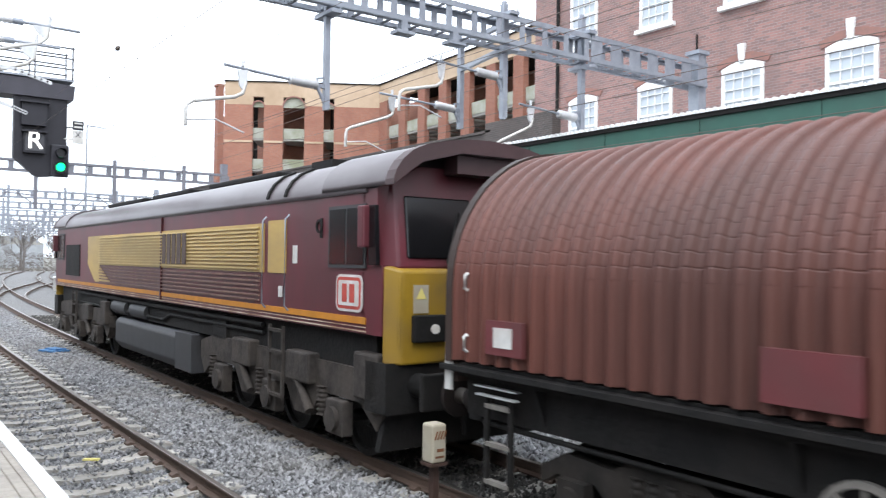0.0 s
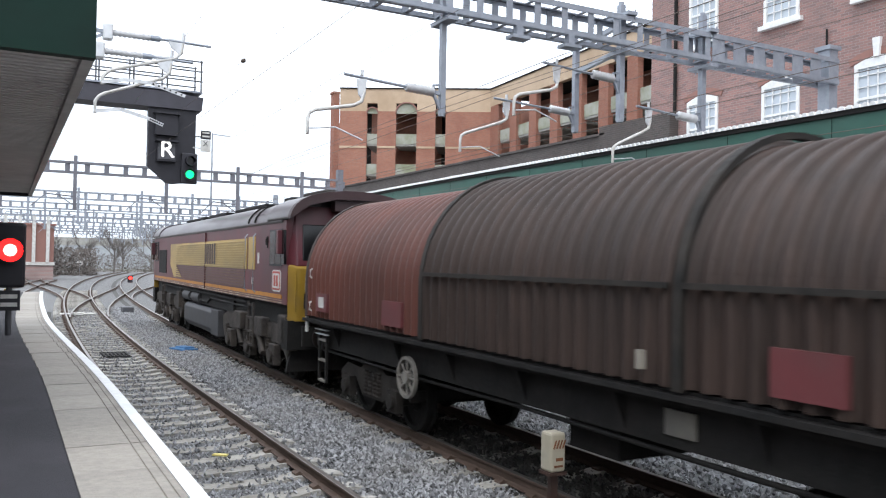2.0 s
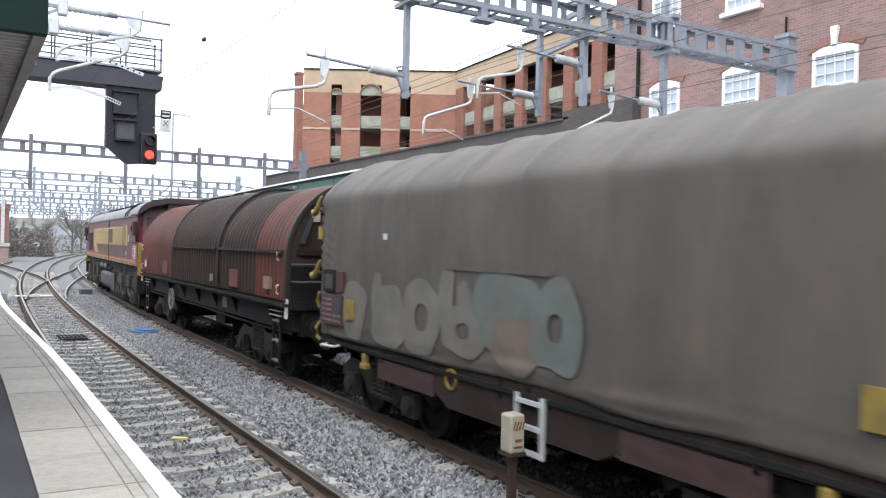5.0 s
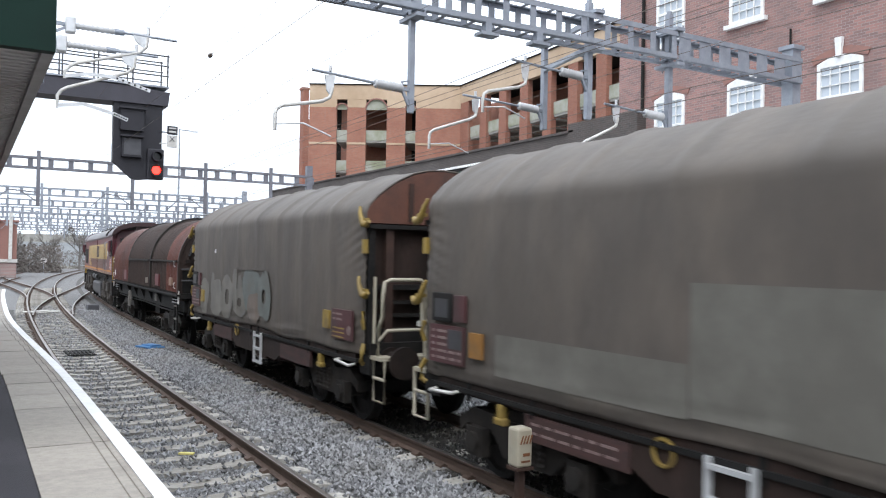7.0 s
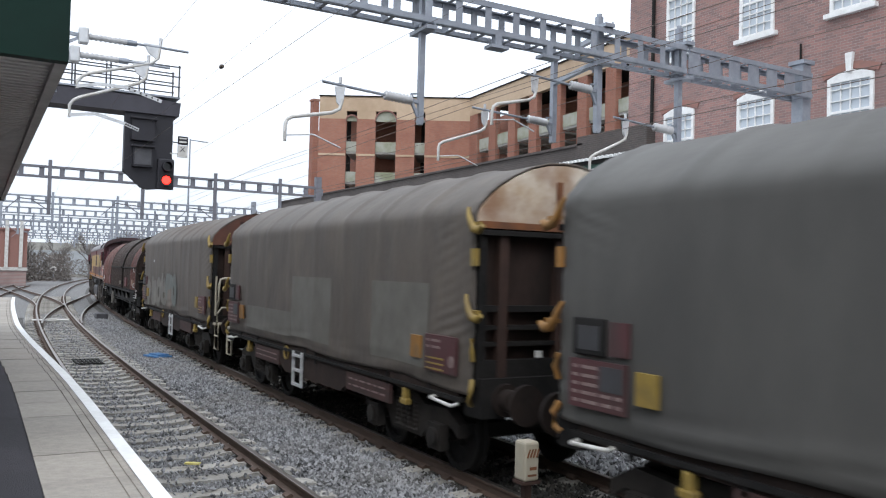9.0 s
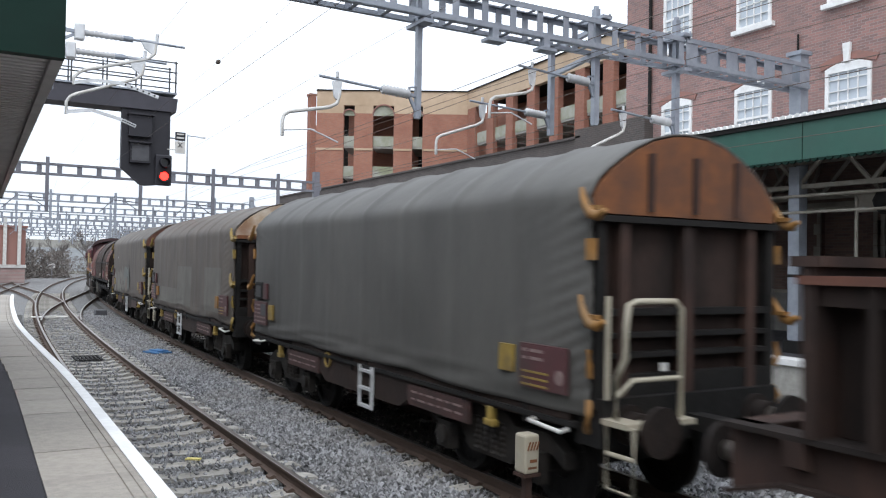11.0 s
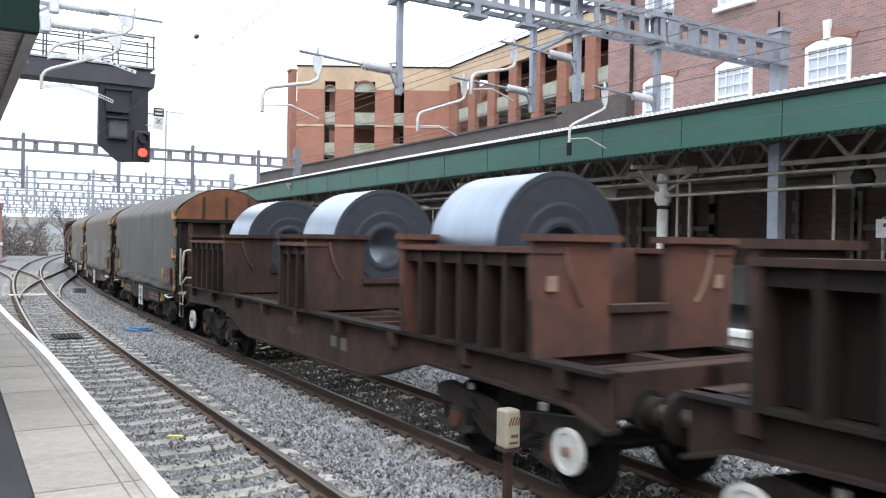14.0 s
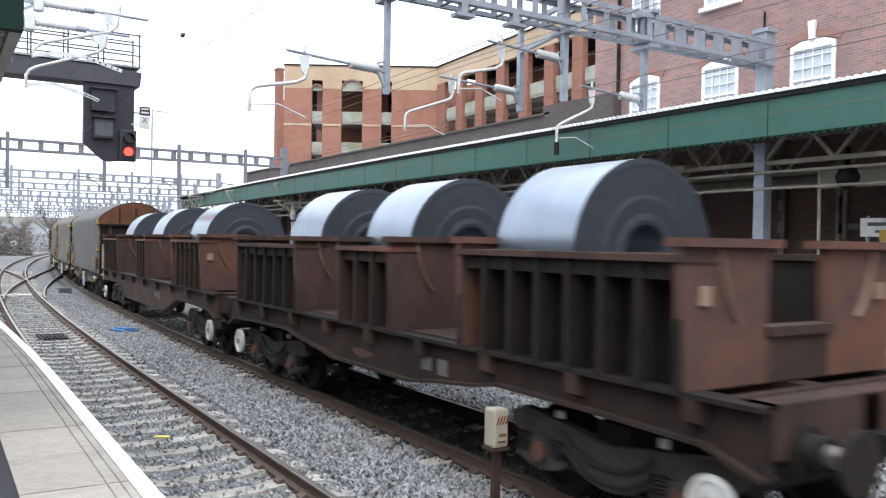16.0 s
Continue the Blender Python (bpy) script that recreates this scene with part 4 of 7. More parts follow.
car_park_face(park, (28.9, 76.0), (41.6, 68.2), [(2.7, 3.75), (5.6, 7.65), (9.5, 10.5)], True)
car_park_face(park, (41.6, 68.2), (39.5, 41.0), [(1.6 + 3.6 * k, 1.6 + 3.6 * k + 2.35) for k in range(7)], False)
part("stair_tower", Shape().box(28.3, 28.88, 76.1, 77.0, 0, ROOF - 0.5).box(28.2, 28.95, 76.05, 77.05, ROOF - 0.5, ROOF - 0.3), M["brick_car_y"], park, "narrow brick stair tower")
part("rear_block", Shape().box(34, 60, 76, 90, 0, ROOF - 1).box(46, 60, 41, 76, 0, ROOF - 1), M["brick_car"], park)

# ---- overhead line: near portal ----
BY, BZ0, BZ1 = 13.1, 7.0, 7.6
portal = thing("overhead_line_portal", "galvanised steel lattice portal carrying overhead wires", "gantry", kind="structure")


def lattice_boom(parent, x0, x1, y, z0, z1, wide, pitch, batten):
    """A box girder of four angle chords joined by upright plates and flat lacing bars."""
    for s_ in (-1, 1):
        for z, d in ((z0, 1), (z1, -1)):
            yy_ = y + s_ * wide / 2
            ch = Shape().box(x0, x1, yy_ - 0.012, yy_ + 0.012, min(z, z + d * 0.1), max(z, z + d * 0.1))
            ch.box(x0, x1, min(yy_, yy_ - s_ * 0.1), max(yy_, yy_ - s_ * 0.1), z - 0.012, z + 0.012)
            part("chord", ch, M["galv"], parent)
    bt, lc = Shape(), Shape()
    n = int((x1 - x0) / pitch)
    for k in range(n + 1):
        x = x0 + batten / 2 + k * (x1 - x0 - batten) / n
        for s_ in (-1, 1):
            yy_ = y + s_ * (wide / 2 - 0.02)
            bt.box(x - batten / 2, x + batten / 2, yy_ - 0.008, yy_ + 0.008, z0 + 0.014, z1 - 0.014)
        for z in (z0 + 0.02, z1 - 0.02):
            lc.box(x - 0.04, x + 0.04, y - wide / 2 + 0.02, y + wide / 2 - 0.02, z - 0.008, z + 0.008)
    split("batten", bt, M["galv"], parent)
    split("lacing_bar", lc, M["galv"], parent)


lattice_boom(portal, -4.0, 13.35, BY, BZ0, BZ1, 0.55, 0.62, 0.14)
lattice_boom(portal, 13.42, 17.62, BY, BZ0, BZ1, 0.55, 0.62, 0.36)
part("mast", Shape().box(17.42, 17.72, BY - 0.16, BY + 0.16, -0.3, 7.85), M["galv"], portal)
part("mast_cap", Shape().box(17.36, 17.78, BY - 0.22, BY + 0.22, 7.85, 7.95), M["galv"], portal)
part("mast", Shape().box(-3.6, -3.28, BY - 0.15, BY + 0.15, 0.9, 7.0), M["galv"], portal)
for x, z0, z1, w_ in ((6.92, 5.2, 7.6, 0.1), (11.08, 5.5, 7.9, 0.125), (13.38, 5.0, 8.05, 0.125), (0.85, 5.0, 7.6, 0.12)):
    d_ = Shape().box(x - w_ / 2, x + w_ / 2, BY - w_ / 2, BY + w_ / 2, z0, z1)
    d_.disc(x, BY, z0, w_ * 0.6, 0.06, "z", 12).disc(x, BY, z1 + 0.03, w_ * 0.45, 0.06, "z", 10)
    dp_ = part("drop_post", d_, M["galv"], portal)
    for zc in (6.9, 7.66):
        part("clamp_plate", Shape().box(x - w_ / 2 - 0.04, x + w_ / 2 + 0.08, BY - 0.34, BY + 0.34, zc - 0.035, zc + 0.035), M["galv"], dp_)
        for yb in (BY - 0.3, BY + 0.3):
            part("stud", Shape().tube([(x + w_ / 2 + 0.05, yb, zc - 0.09), (x + w_ / 2 + 0.05, yb, zc + 0.09)], 0.018, 6), M["galv"], dp_)
for x in (8.4, 9.6):
    part("hanger_stub", Shape().box(x - 0.07, x + 0.07, BY - 0.3, BY - 0.16, 6.8, 7.0).box(x - 0.2, x + 0.2, BY - 0.36, BY - 0.1, 6.74, 6.8), M["galv"], portal)
# arms along the track to the second row of posts
for z in (7.0, 7.55):
    part("long_arm", Shape().beam((11.16, BY, z), (11.61, 15.3, z), 0.1), M["galv"], portal)
part("drop_post", Shape().box(11.55, 11.67, 15.24, 15.36, 5.6, 7.75), M["galv"], portal)


def cantilever(root, tip_x, arm_z, tip_z, y, ins=0.55):
    """Insulated registration arm: post bracket, ribbed insulator, tube, hook plate and a cranked white arm."""
    rx = root
    c = thing("cantilever_arm", "overhead wire registration arm with ribbed grey insulator", "overhead fitting", group="cantilever arms")
    s_ = -1 if tip_x < rx else 1
    L_ = abs(tip_x - rx)
    x1 = rx + s_ * 0.18
    x2 = x1 + s_ * ins
    x3 = rx + s_ * L_ * 0.62
    part("bracket", Shape().beam((rx, y, arm_z + 0.02), (x1, y, arm_z + 0.05), 0.06).beam((rx, y, arm_z - 0.32), (x1, y, arm_z + 0.02), 0.05).beam((rx, y, arm_z + 0.2), (x1, y, arm_z + 0.17), 0.03).beam((x1, y, arm_z + 0.18), (x1, y, arm_z), 0.04), M["galv"], c)
    pts, rad = [], []
    for k in range(17):
        pts.append((x1 + (x2 - x1) * k / 16, y, arm_z + 0.05 + 0.03 * k / 16))
        rad.append(0.095 if k % 2 else 0.06)
    part("insulator", Shape().tube(pts, 0.06, 12, radii=rad), M["insulator"], c)
    part("tube", Shape().tube([(x2, y, arm_z + 0.08), (x3 - s_ * 0.02 + s_ * 0.35, y, arm_z + 0.16)], 0.026, 8), M["galv"], c)
    part("hook_plate", Shape().extrude([(x3 - 0.09, arm_z + 0.1), (x3 + 0.09, arm_z + 0.12), (x3 + 0.06, arm_z - 0.16), (x3 - 0.01, arm_z - 0.22), (x3 - 0.06, arm_z - 0.16)], y - 0.02, y + 0.02).disc(x3, y, arm_z + 0.22, 0.03, 0.1, "z", 8), M["galv_light"], c)
    arm_ = [(x3 - s_ * 0.05, y, arm_z - 0.1), (x3, y, arm_z - 0.28), (x3 + s_ * 0.14, y, arm_z - 0.36), (tip_x - s_ * 0.12, y, tip_z + 0.42), (tip_x - s_ * 0.03, y, tip_z + 0.36), (tip_x, y, tip_z + 0.26), (tip_x, y, tip_z)]
    part("cranked_arm", Shape().tube(arm_, 0.032, 8), M["white"], c, "white cranked registration arm")
    part("steady_arm", Shape().tube([(tip_x, y, tip_z + 0.1), (tip_x - s_ * 0.5, y, tip_z + 0.16), (tip_x - s_ * 1.0, y, tip_z - 0.02)], 0.014, 6), M["galv_light"], c)
    return c


YA = BY
cantilever(6.92, 4.38, 5.55, 4.62, YA)
cantilever(11.08, 8.48, 6.3, 5.35, YA)
arm_c = cantilever(13.4, 10.91, 5.7, 4.6, YA)
part("tip_weight", Shape().tube([(10.91, YA, 4.36), (10.91, YA, 4.62)], 0.055, 10), M["black"], arm_c, "black tip weight")
cantilever(11.61, 8.55, 6.0, 4.9, 15.3)


def folded_arm(z, ins0, end, hook, corner, tip, bar):
    """A registration arm that doubles back below its own tube, with a drilled flat steady bar."""
    y = YA
    c = thing("cantilever_arm", "overhead wire registration arm with ribbed grey insulator", "overhead fitting", group="cantilever arms")
    part("bracket", Shape().beam((0.85, y, z + 0.02), (ins0 - 0.1, y, z), 0.05).beam((0.85, y, z - 0.24), (ins0 - 0.1, y, z - 0.02), 0.04), M["galv"], c)
    part("end_clamp", Shape().box(ins0 - 0.14, ins0, y - 0.07, y + 0.07, z - 0.12, z + 0.12), M["galv_light"], c, bevel=0.02)
    pts = [(ins0 + 0.54 * k / 16, y, z) for k in range(17)]
    part("insulator", Shape().tube(pts, 0.05, 12, radii=[0.056 if k % 2 else 0.036 for k in range(17)]), M["insulator"], c)
    part("ferrule", Shape().tube([(ins0 + 0.54, y, z), (ins0 + 0.68, y, z)], 0.045, 10), M["galv"], c)
    part("tube", Shape().tube([(ins0 + 0.68, y, z), (end, y, z - 0.01)], 0.02, 8), M["galv"], c)
    hx, hz = hook
    part("hook_plate", Shape().extrude([(hx - 0.15, z + 0.03), (hx + 0.12, z + 0.03), (hx + 0.1, hz - 0.02), (hx + 0.04, hz - 0.12), (hx - 0.08, hz - 0.04)], y - 0.015, y + 0.015).disc(hx + 0.1, y, z + 0.08, 0.025, 0.12, "z", 8), M["galv_light"], c)
    arm_ = [(hx + 0.09, y, hz + 0.05), (hx + 0.07, y, hz - 0.1), (hx - 0.03, y, hz - 0.2), (corner[0] + 0.1, y, corner[1] + 0.03), (corner[0] + 0.02, y, corner[1] - 0.02), (tip[0], y, corner[1] - 0.1), (tip[0], y, tip[1])]
    part("cranked_arm", Shape().tube(arm_, 0.024, 8), M["white"], c, "white cranked registration arm")
    sb = Shape()
    for p, q in zip(bar[:-1], bar[1:]):
        sb.beam((p[0], y - 0.02, p[1]), (q[0], y - 0.02, q[1]), 0.012, 0.05)
    st_ = part("steady_bar", sb, M["galv_light"], c, "drilled flat steady bar")
    (ax, az), (bx2, bz) = bar[-2:]
    for k in range(6):
        f_ = (k + 0.7) / 6.4
        part("bar_hole", Shape().disc(ax + (bx2 - ax) * f_, y - 0.03, az + (bz - az) * f_, 0.014, 0.012, "y", 8), M["black"], st_)


folded_arm(5.86, 1.32, 2.77, (2.25, 5.79), (1.24, 5.28), (1.19, 5.07), [(1.19, 5.1), (1.5, 5.17), (1.85, 5.17), (2.39, 5.02)])
folded_arm(5.57, 1.21, 2.5, (2.08, 5.46), (1.13, 4.91), (1.1, 4.63), [(1.1, 4.66), (1.45, 4.72), (1.86, 4.62), (2.07, 4.54)])

# wires along the tracks
for x, z, r in ((2.6, 4.7, 0.004), (2.4, 5.9, 0.004), (5.4, 4.7, 0.005), (5.5, 5.95, 0.005), (9.4, 5.0, 0.007), (9.6, 6.2, 0.007), (11.6, 4.7, 0.007), (12.0, 5.8, 0.008), (10.6, 7.0, 0.009), (13.4, 7.0, 0.008)):
    sh = Shape()
    pts = []
    for k in range(40):
        s_ = -10 + 4.2 * k
        p, _ = on_track(TRACK_B, s_, x - TRACK_B, z + (0.12 * math.sin(s_ * 0.13) ** 2 if z > 5 else 0))
        pts.append(p)
    sh.tube(pts, r * (0.65 if x < 6 else 0.95), 5)
    tagged(part("overhead_wire", sh, M["wire"]), "thin dark overhead line wire along the track", "wire", group="overhead wires")

wi = thing("wire_insulator", "small dark insulator on a thin overhead wire", "insulator", at=pose(5.03, 20.0, 7.39))
part("body", Shape().tube([(0, -0.12, 0), (0, -0.04, 0), (0, 0.04, 0), (0, 0.12, 0)], 0.05, 8, radii=[0.03, 0.055, 0.055, 0.03]), M["wire"], wi)
part("span_wire", Shape().tube([(0, -20, 0.05), (0, 0, 0), (0, 20, 0.05)], 0.003, 5), M["wire"], wi)

# ---- far portals down the line ----


def far_portal(y, x0, x1, z0=6.95, z1=7.6):
    # Darker steel before 60 m, paler steel beyond.
    steel = M["galv_dark" if y < 60 else "galv"]
    p = thing("overhead_line_portal", "distant galvanised portal with ladder beam across the tracks", "gantry", group="distant portals", kind="structure")
    sh = Shape()
    sh.box(x0, x1, y - 0.15, y + 0.15, z0, z0 + 0.12).box(x0, x1, y - 0.15, y + 0.15, z1 - 0.12, z1)
    split("chord", sh, steel, p)
    sh = Shape()
    n = int((x1 - x0) / 0.95)
    for k in range(n + 1):
        x = x0 + (x1 - x0) * k / n
        sh.box(x - 0.12, x + 0.12, y - 0.1, y + 0.1, z0 + 0.12, z1 - 0.12)
    split("batten", sh, steel, p)
    for x in (x0 + 0.2, x1 - 0.2):
        part("mast", Shape().box(x - 0.18, x + 0.18, y - 0.18, y + 0.18, -0.4, z1 + 0.6), steel, p)
    q, _ = on_track(TRACK_B, y)
    for dx in (-7.6, -4.1, 0.6, 4.6, 8.5):
        x = q.x + dx
        if x0 < x < x1:
            sh = Shape().box(x - 0.09, x + 0.09, y - 0.3, y - 0.15, 5.0, z1 + 0.3).beam((x, y - 0.2, 5.7), (x - 1.4, y - 0.2, 5.8), 0.06).beam((x - 1.4, y - 0.2, 5.8), (x - 2.1, y - 0.2, 5.1), 0.05).beam((x, y - 0.2, 5.2), (x - 0.9, y - 0.2, 5.8), 0.05)
            part("drop_post", sh, steel, p)


far_portal(48.0, -6.0, 18.5)
far_portal(70.0, -10.0, 21.0)
for k in range(7):
    yk = 86.0 + 15.0 * k
    q, _ = on_track(TRACK_B, yk)
    far_portal(yk, q.x - 22, q.x + 12.5)

# ---- signal on its cantilever ----
SY = 30.0
sg = thing("signal_gantry", "black cantilever signal structure with handrails above the tracks", "signal gantry", kind="structure")
part("boom", Shape().extrude([(-4, 7.72), (4.3, 7.72), (6.0, 7.72), (6.05, 8.2), (4.6, 8.3), (-4, 8.34)], SY - 0.5, SY + 0.5), M["boom_grey"], sg)
part("walkway", Shape().box(-4, 6.0, SY - 0.55, SY + 0.55, 8.34, 8.4), M["galv"], sg)
for yy in (SY - 0.55, SY + 0.55):
    sh = Shape()
    for z in (8.75, 9.1, 9.45):
        sh.tube([(-4, yy, z), (6.0, yy, z)], 0.025, 6)
    for x in (-2, 0, 1.5, 2.6, 3.7, 4.8, 5.95):
        sh.tube([(x, yy, 8.4), (x, yy, 9.5)], 0.028, 6)
    part("handrail", sh, M["signal_grey"], sg)
part("mast", Shape().box(-4, -3.5, SY - 0.3, SY + 0.3, 0.9, 7.72), M["signal_black"], sg)
hd = thing("signal_head", "colour light signal with route indicator box, black housing", "signal", at=pose(5.05, SY - 0.35, 0))
part("back_board", Shape().extrude([(-0.82, 7.72), (0.78, 7.72), (0.78, 5.2), (0.0, 5.1), (-0.2, 5.15), (-0.82, 5.7)], -0.05, 0.25), M["signal_black"], hd)
part("route_box", Shape().box(-0.62, 0.12, -0.3, -0.05, 6.75, 7.5).box(-0.66, 0.2, -0.4, -0.05, 7.48, 7.54), M["signal_black"], hd)
part("indicator_box", Shape().box(-0.55, 0.1, -0.26, -0.05, 5.85, 6.55).box(-0.6, 0.14, -0.42, -0.05, 6.52, 6.58), M["signal_black"], hd)
part("indicator_face", Shape().box(-0.5, 0.05, -0.275, -0.262, 5.92, 6.48), M["signal_grey"], hd)
part("aspect_housing", Shape().box(0.28, 0.84, -0.2, -0.05, 5.12, 6.2), M["signal_black"], hd, bevel=0.05)
part("upper_lens", Shape().disc(0.58, -0.22, 5.92, 0.14, 0.06, "y", 20), M["lens_off"], hd)
part("upper_hood", Shape().ring(0.58, -0.34, 5.92, 0.15, 0.18, 0.26, "y", 20), M["signal_black"], hd)
part("lower_hood", Shape().ring(0.58, -0.25, 5.45, 0.19, 0.22, 0.1, "y", 20), M["signal_black"], hd)
part("id_plate", Shape().box(0.95, 1.3, -0.1, -0.06, 6.75, 7.05).box(0.7, 1.0, -0.09, -0.07, 6.8, 6.84), M["signal_black"], hd)
split("number_bar", Shape().box(1.0, 1.25, -0.115, -0.101, 6.95, 7.0).box(1.0, 1.25, -0.115, -0.101, 6.82, 6.88), M["white"], hd)
part("x_plate", Shape().box(0.95, 1.3, -0.1, -0.06, 6.3, 6.73).box(0.7, 1.0, -0.09, -0.07, 6.4, 6.44), M["white"], hd)
lettering("x_mark", "X", 0.26, M["signal_black"], hd, pose(1.12, -0.102, 6.58, 90, 0, 0))
# the aspects change over at 3.8 s: a shutter plate in front of each lamp slides away
part("green_lamp", Shape().disc(0.58, -0.215, 5.45, 0.14, 0.03, "y", 20), M["lamp_green"], hd, "lit green aspect")
red_lamp = part("red_lamp", Shape().disc(0, 0, 0, 0.145, 0.02, "y", 20), M["lamp_red"], hd, "lit red aspect", at=pose(0.58, -0.18, 5.45))
letter = lettering("route_letter", "R", 0.8, M["lamp_white"], hd, pose(-0.22, -0.285, 6.24, 90, 0, 0))

# signal at the end of the near platform
ps = thing("platform_signal", "platform signal showing red with number plate below", "signal", at=pose(0.07, 18.5, 0.9))
part("post", Shape().tube([(0, 0, 0), (0, 0, 2.2)], 0.06, 10), M["signal_grey"], ps)
part("housing", Shape().box(-0.28, 0.28, -0.1, 0.15, 0.95, 2.25), M["signal_black"], ps, bevel=0.06)
part("hood", Shape().ring(0, -0.18, 1.7, 0.235, 0.26, 0.16, "y", 24), M["signal_black"], ps)
# Lamp disc is oversized for its bloom; the pale inner disc paints its glare.
part("red_lamp", Shape().disc(0, -0.14, 1.7, 0.23, 0.03, "y", 24), M["lamp_bright"], ps, "lit red lamp")
part("lamp_glare", Shape().disc(0, -0.158, 1.7, 0.12, 0.02, "y", 20), M["lamp_glare"], ps, "pale disc painting the glare at the lamp's centre")
part("number_plate", Shape().box(-0.2, 0.2, -0.14, -0.1, 0.5, 0.9), M["signal_black"], ps)
split("number_bar", Shape().box(-0.15, 0.15, -0.155, -0.141, 0.74, 0.82).box(-0.15, 0.15, -0.155, -0.141, 0.58, 0.66), M["white"], ps)

gs = thing("ground_signal", "small distant ground signal showing red", "signal", at=pose(11.9, 93.0, -0.2))
part("case", Shape().box(-0.25, 0.25, -0.05, 0.3, 0, 0.75), M["signal_black"], gs, bevel=0.04)
part("red_lamp", Shape().disc(0, -0.07, 0.48, 0.17, 0.03, "y", 16), M["lamp_red"], gs)
for k, (x, y) in enumerate(((1.2, 104.0), (9.5, 128.0), (5.0, 122.0))):
    sb = thing("speed_board", "small round white trackside sign on a post", "sign", group="trackside signs", at=pose(x, y, -0.4))
    part("post", Shape().tube([(0, 0, 0), (0, 0, 1.8)], 0.05, 8), M["galv"], sb)
    part("disc", Shape().disc(0, -0.06, 1.9, 0.42, 0.03, "y", 24), M["white"], sb)
    part("marking", Shape().box(-0.16, 0.16, -0.085, -0.076, 1.8, 2.0), M["signal_black"], sb)
for x, y in ((-0.4, 39.6), (0.1, 39.7)):
    tagged(part("marker_block", Shape().box(-0.12, 0.12, -0.1, 0.1, 0, 0.16), M["clamp"], at=pose(x, y, 0.9), bevel=0.03), "yellow rubber marker block at the platform end", "marker", group="platform end markers")

lp = thing("lamp_post", "thin grey lamp post with a side arm beyond the tracks", "lamp post", at=pose(16.3, 75.0, -0.4))
part("post", Shape().tube([(0, 0, 0), (0, 0, 7), (0, 0, 14.3)], 0.1, 8, radii=[0.12, 0.09, 0.06]), M["galv"], lp)
part("arm", Shape().tube([(0, 0, 14.2), (1.4, 0, 14.15)], 0.05, 6), M["galv"], lp)
part("lamp_head", Shape().box(1.1, 1.6, -0.12, 0.12, 14.08, 14.2), M["galv_light"], lp)

# ---- small lineside things ----
bx = thing("lineside_box", "cream lineside equipment box on a short post", "equipment box", at=pose(4.71, 6.5, -0.18))
part("post", Shape().box(-0.035, 0.035, -0.035, 0.035, 0.0, 0.72), M["rust_brown"], bx)
part("base_plate", Shape().box(-0.1, 0.1, -0.09, 0.09, 0.66, 0.69), M["rust_brown"], bx)
part("case", Shape().box(-0.09, 0.085, -0.09, 0.09, 0.69, 1.07), M["cream"], bx, bevel=0.025)
for k in range(4):
    part("marking", Shape().beam((-0.06 + 0.035 * k, -0.094, 0.92), (-0.03 + 0.035 * k, -0.094, 1.0), 0.01), M["rust_orange"], bx)
split("marking", Shape().box(-0.05, 0.05, -0.095, -0.09, 0.74, 0.76).box(-0.03, 0.05, -0.095, -0.09, 0.8, 0.83), M["rust_orange"], bx)
tagged(part("yellow_mark", Shape().box(-0.1, 0.1, -0.03, 0.05, 0, 0.02), M["yellow_mark"], at=pose(2.6, 11.15, -0.15, 0, 0, -35)), "pale yellow painted marker block on a sleeper", "marker")
tagged(part("blue_sheet", Shape().box(-0.24, 0.24, -0.36, 0.36, 0, 0.04).box(-0.1, 0.2, -0.24, 0.28, 0.04, 0.08), M["blue"], at=pose(4.55, 24.1, -0.1, 0, 0, 20)), "crumpled blue plastic sheet lying on ballast", "plastic sheet")
gr = thing("drain_grate", "dark slatted grate between the rails", "grate", at=pose(2.68, 23.7, -0.15))
for k in range(7):
    part("bar", Shape().box(-0.33 + 0.1 * k, -0.28 + 0.1 * k, -0.55, 0.55, 0, 0.035), M["black"], gr)
for y in (-0.58, 0.0, 0.55):
    part("cross_bar", Shape().box(-0.35, 0.35, y, y + 0.04, 0.0, 0.025), M["black"], gr)
pm = thing("point_machine", "small grey track equipment box beside the rails", "equipment box", at=pose(5.2, 41.5, -0.2))
part("case", Shape().box(-0.25, 0.25, -0.4, 0.4, 0, 0.35), M["signal_grey"], pm, bevel=0.04)
pw = thing("point_rodding", "pale point rodding plates across the rails", "track fitting", at=pose(3.0, 41.0, -0.15))
part("plate", Shape().box(-0.75, 0.75, -0.25, 0.25, 0, 0.04).box(-0.3, 0.2, -0.7, -0.4, 0, 0.1), M["white"], pw)

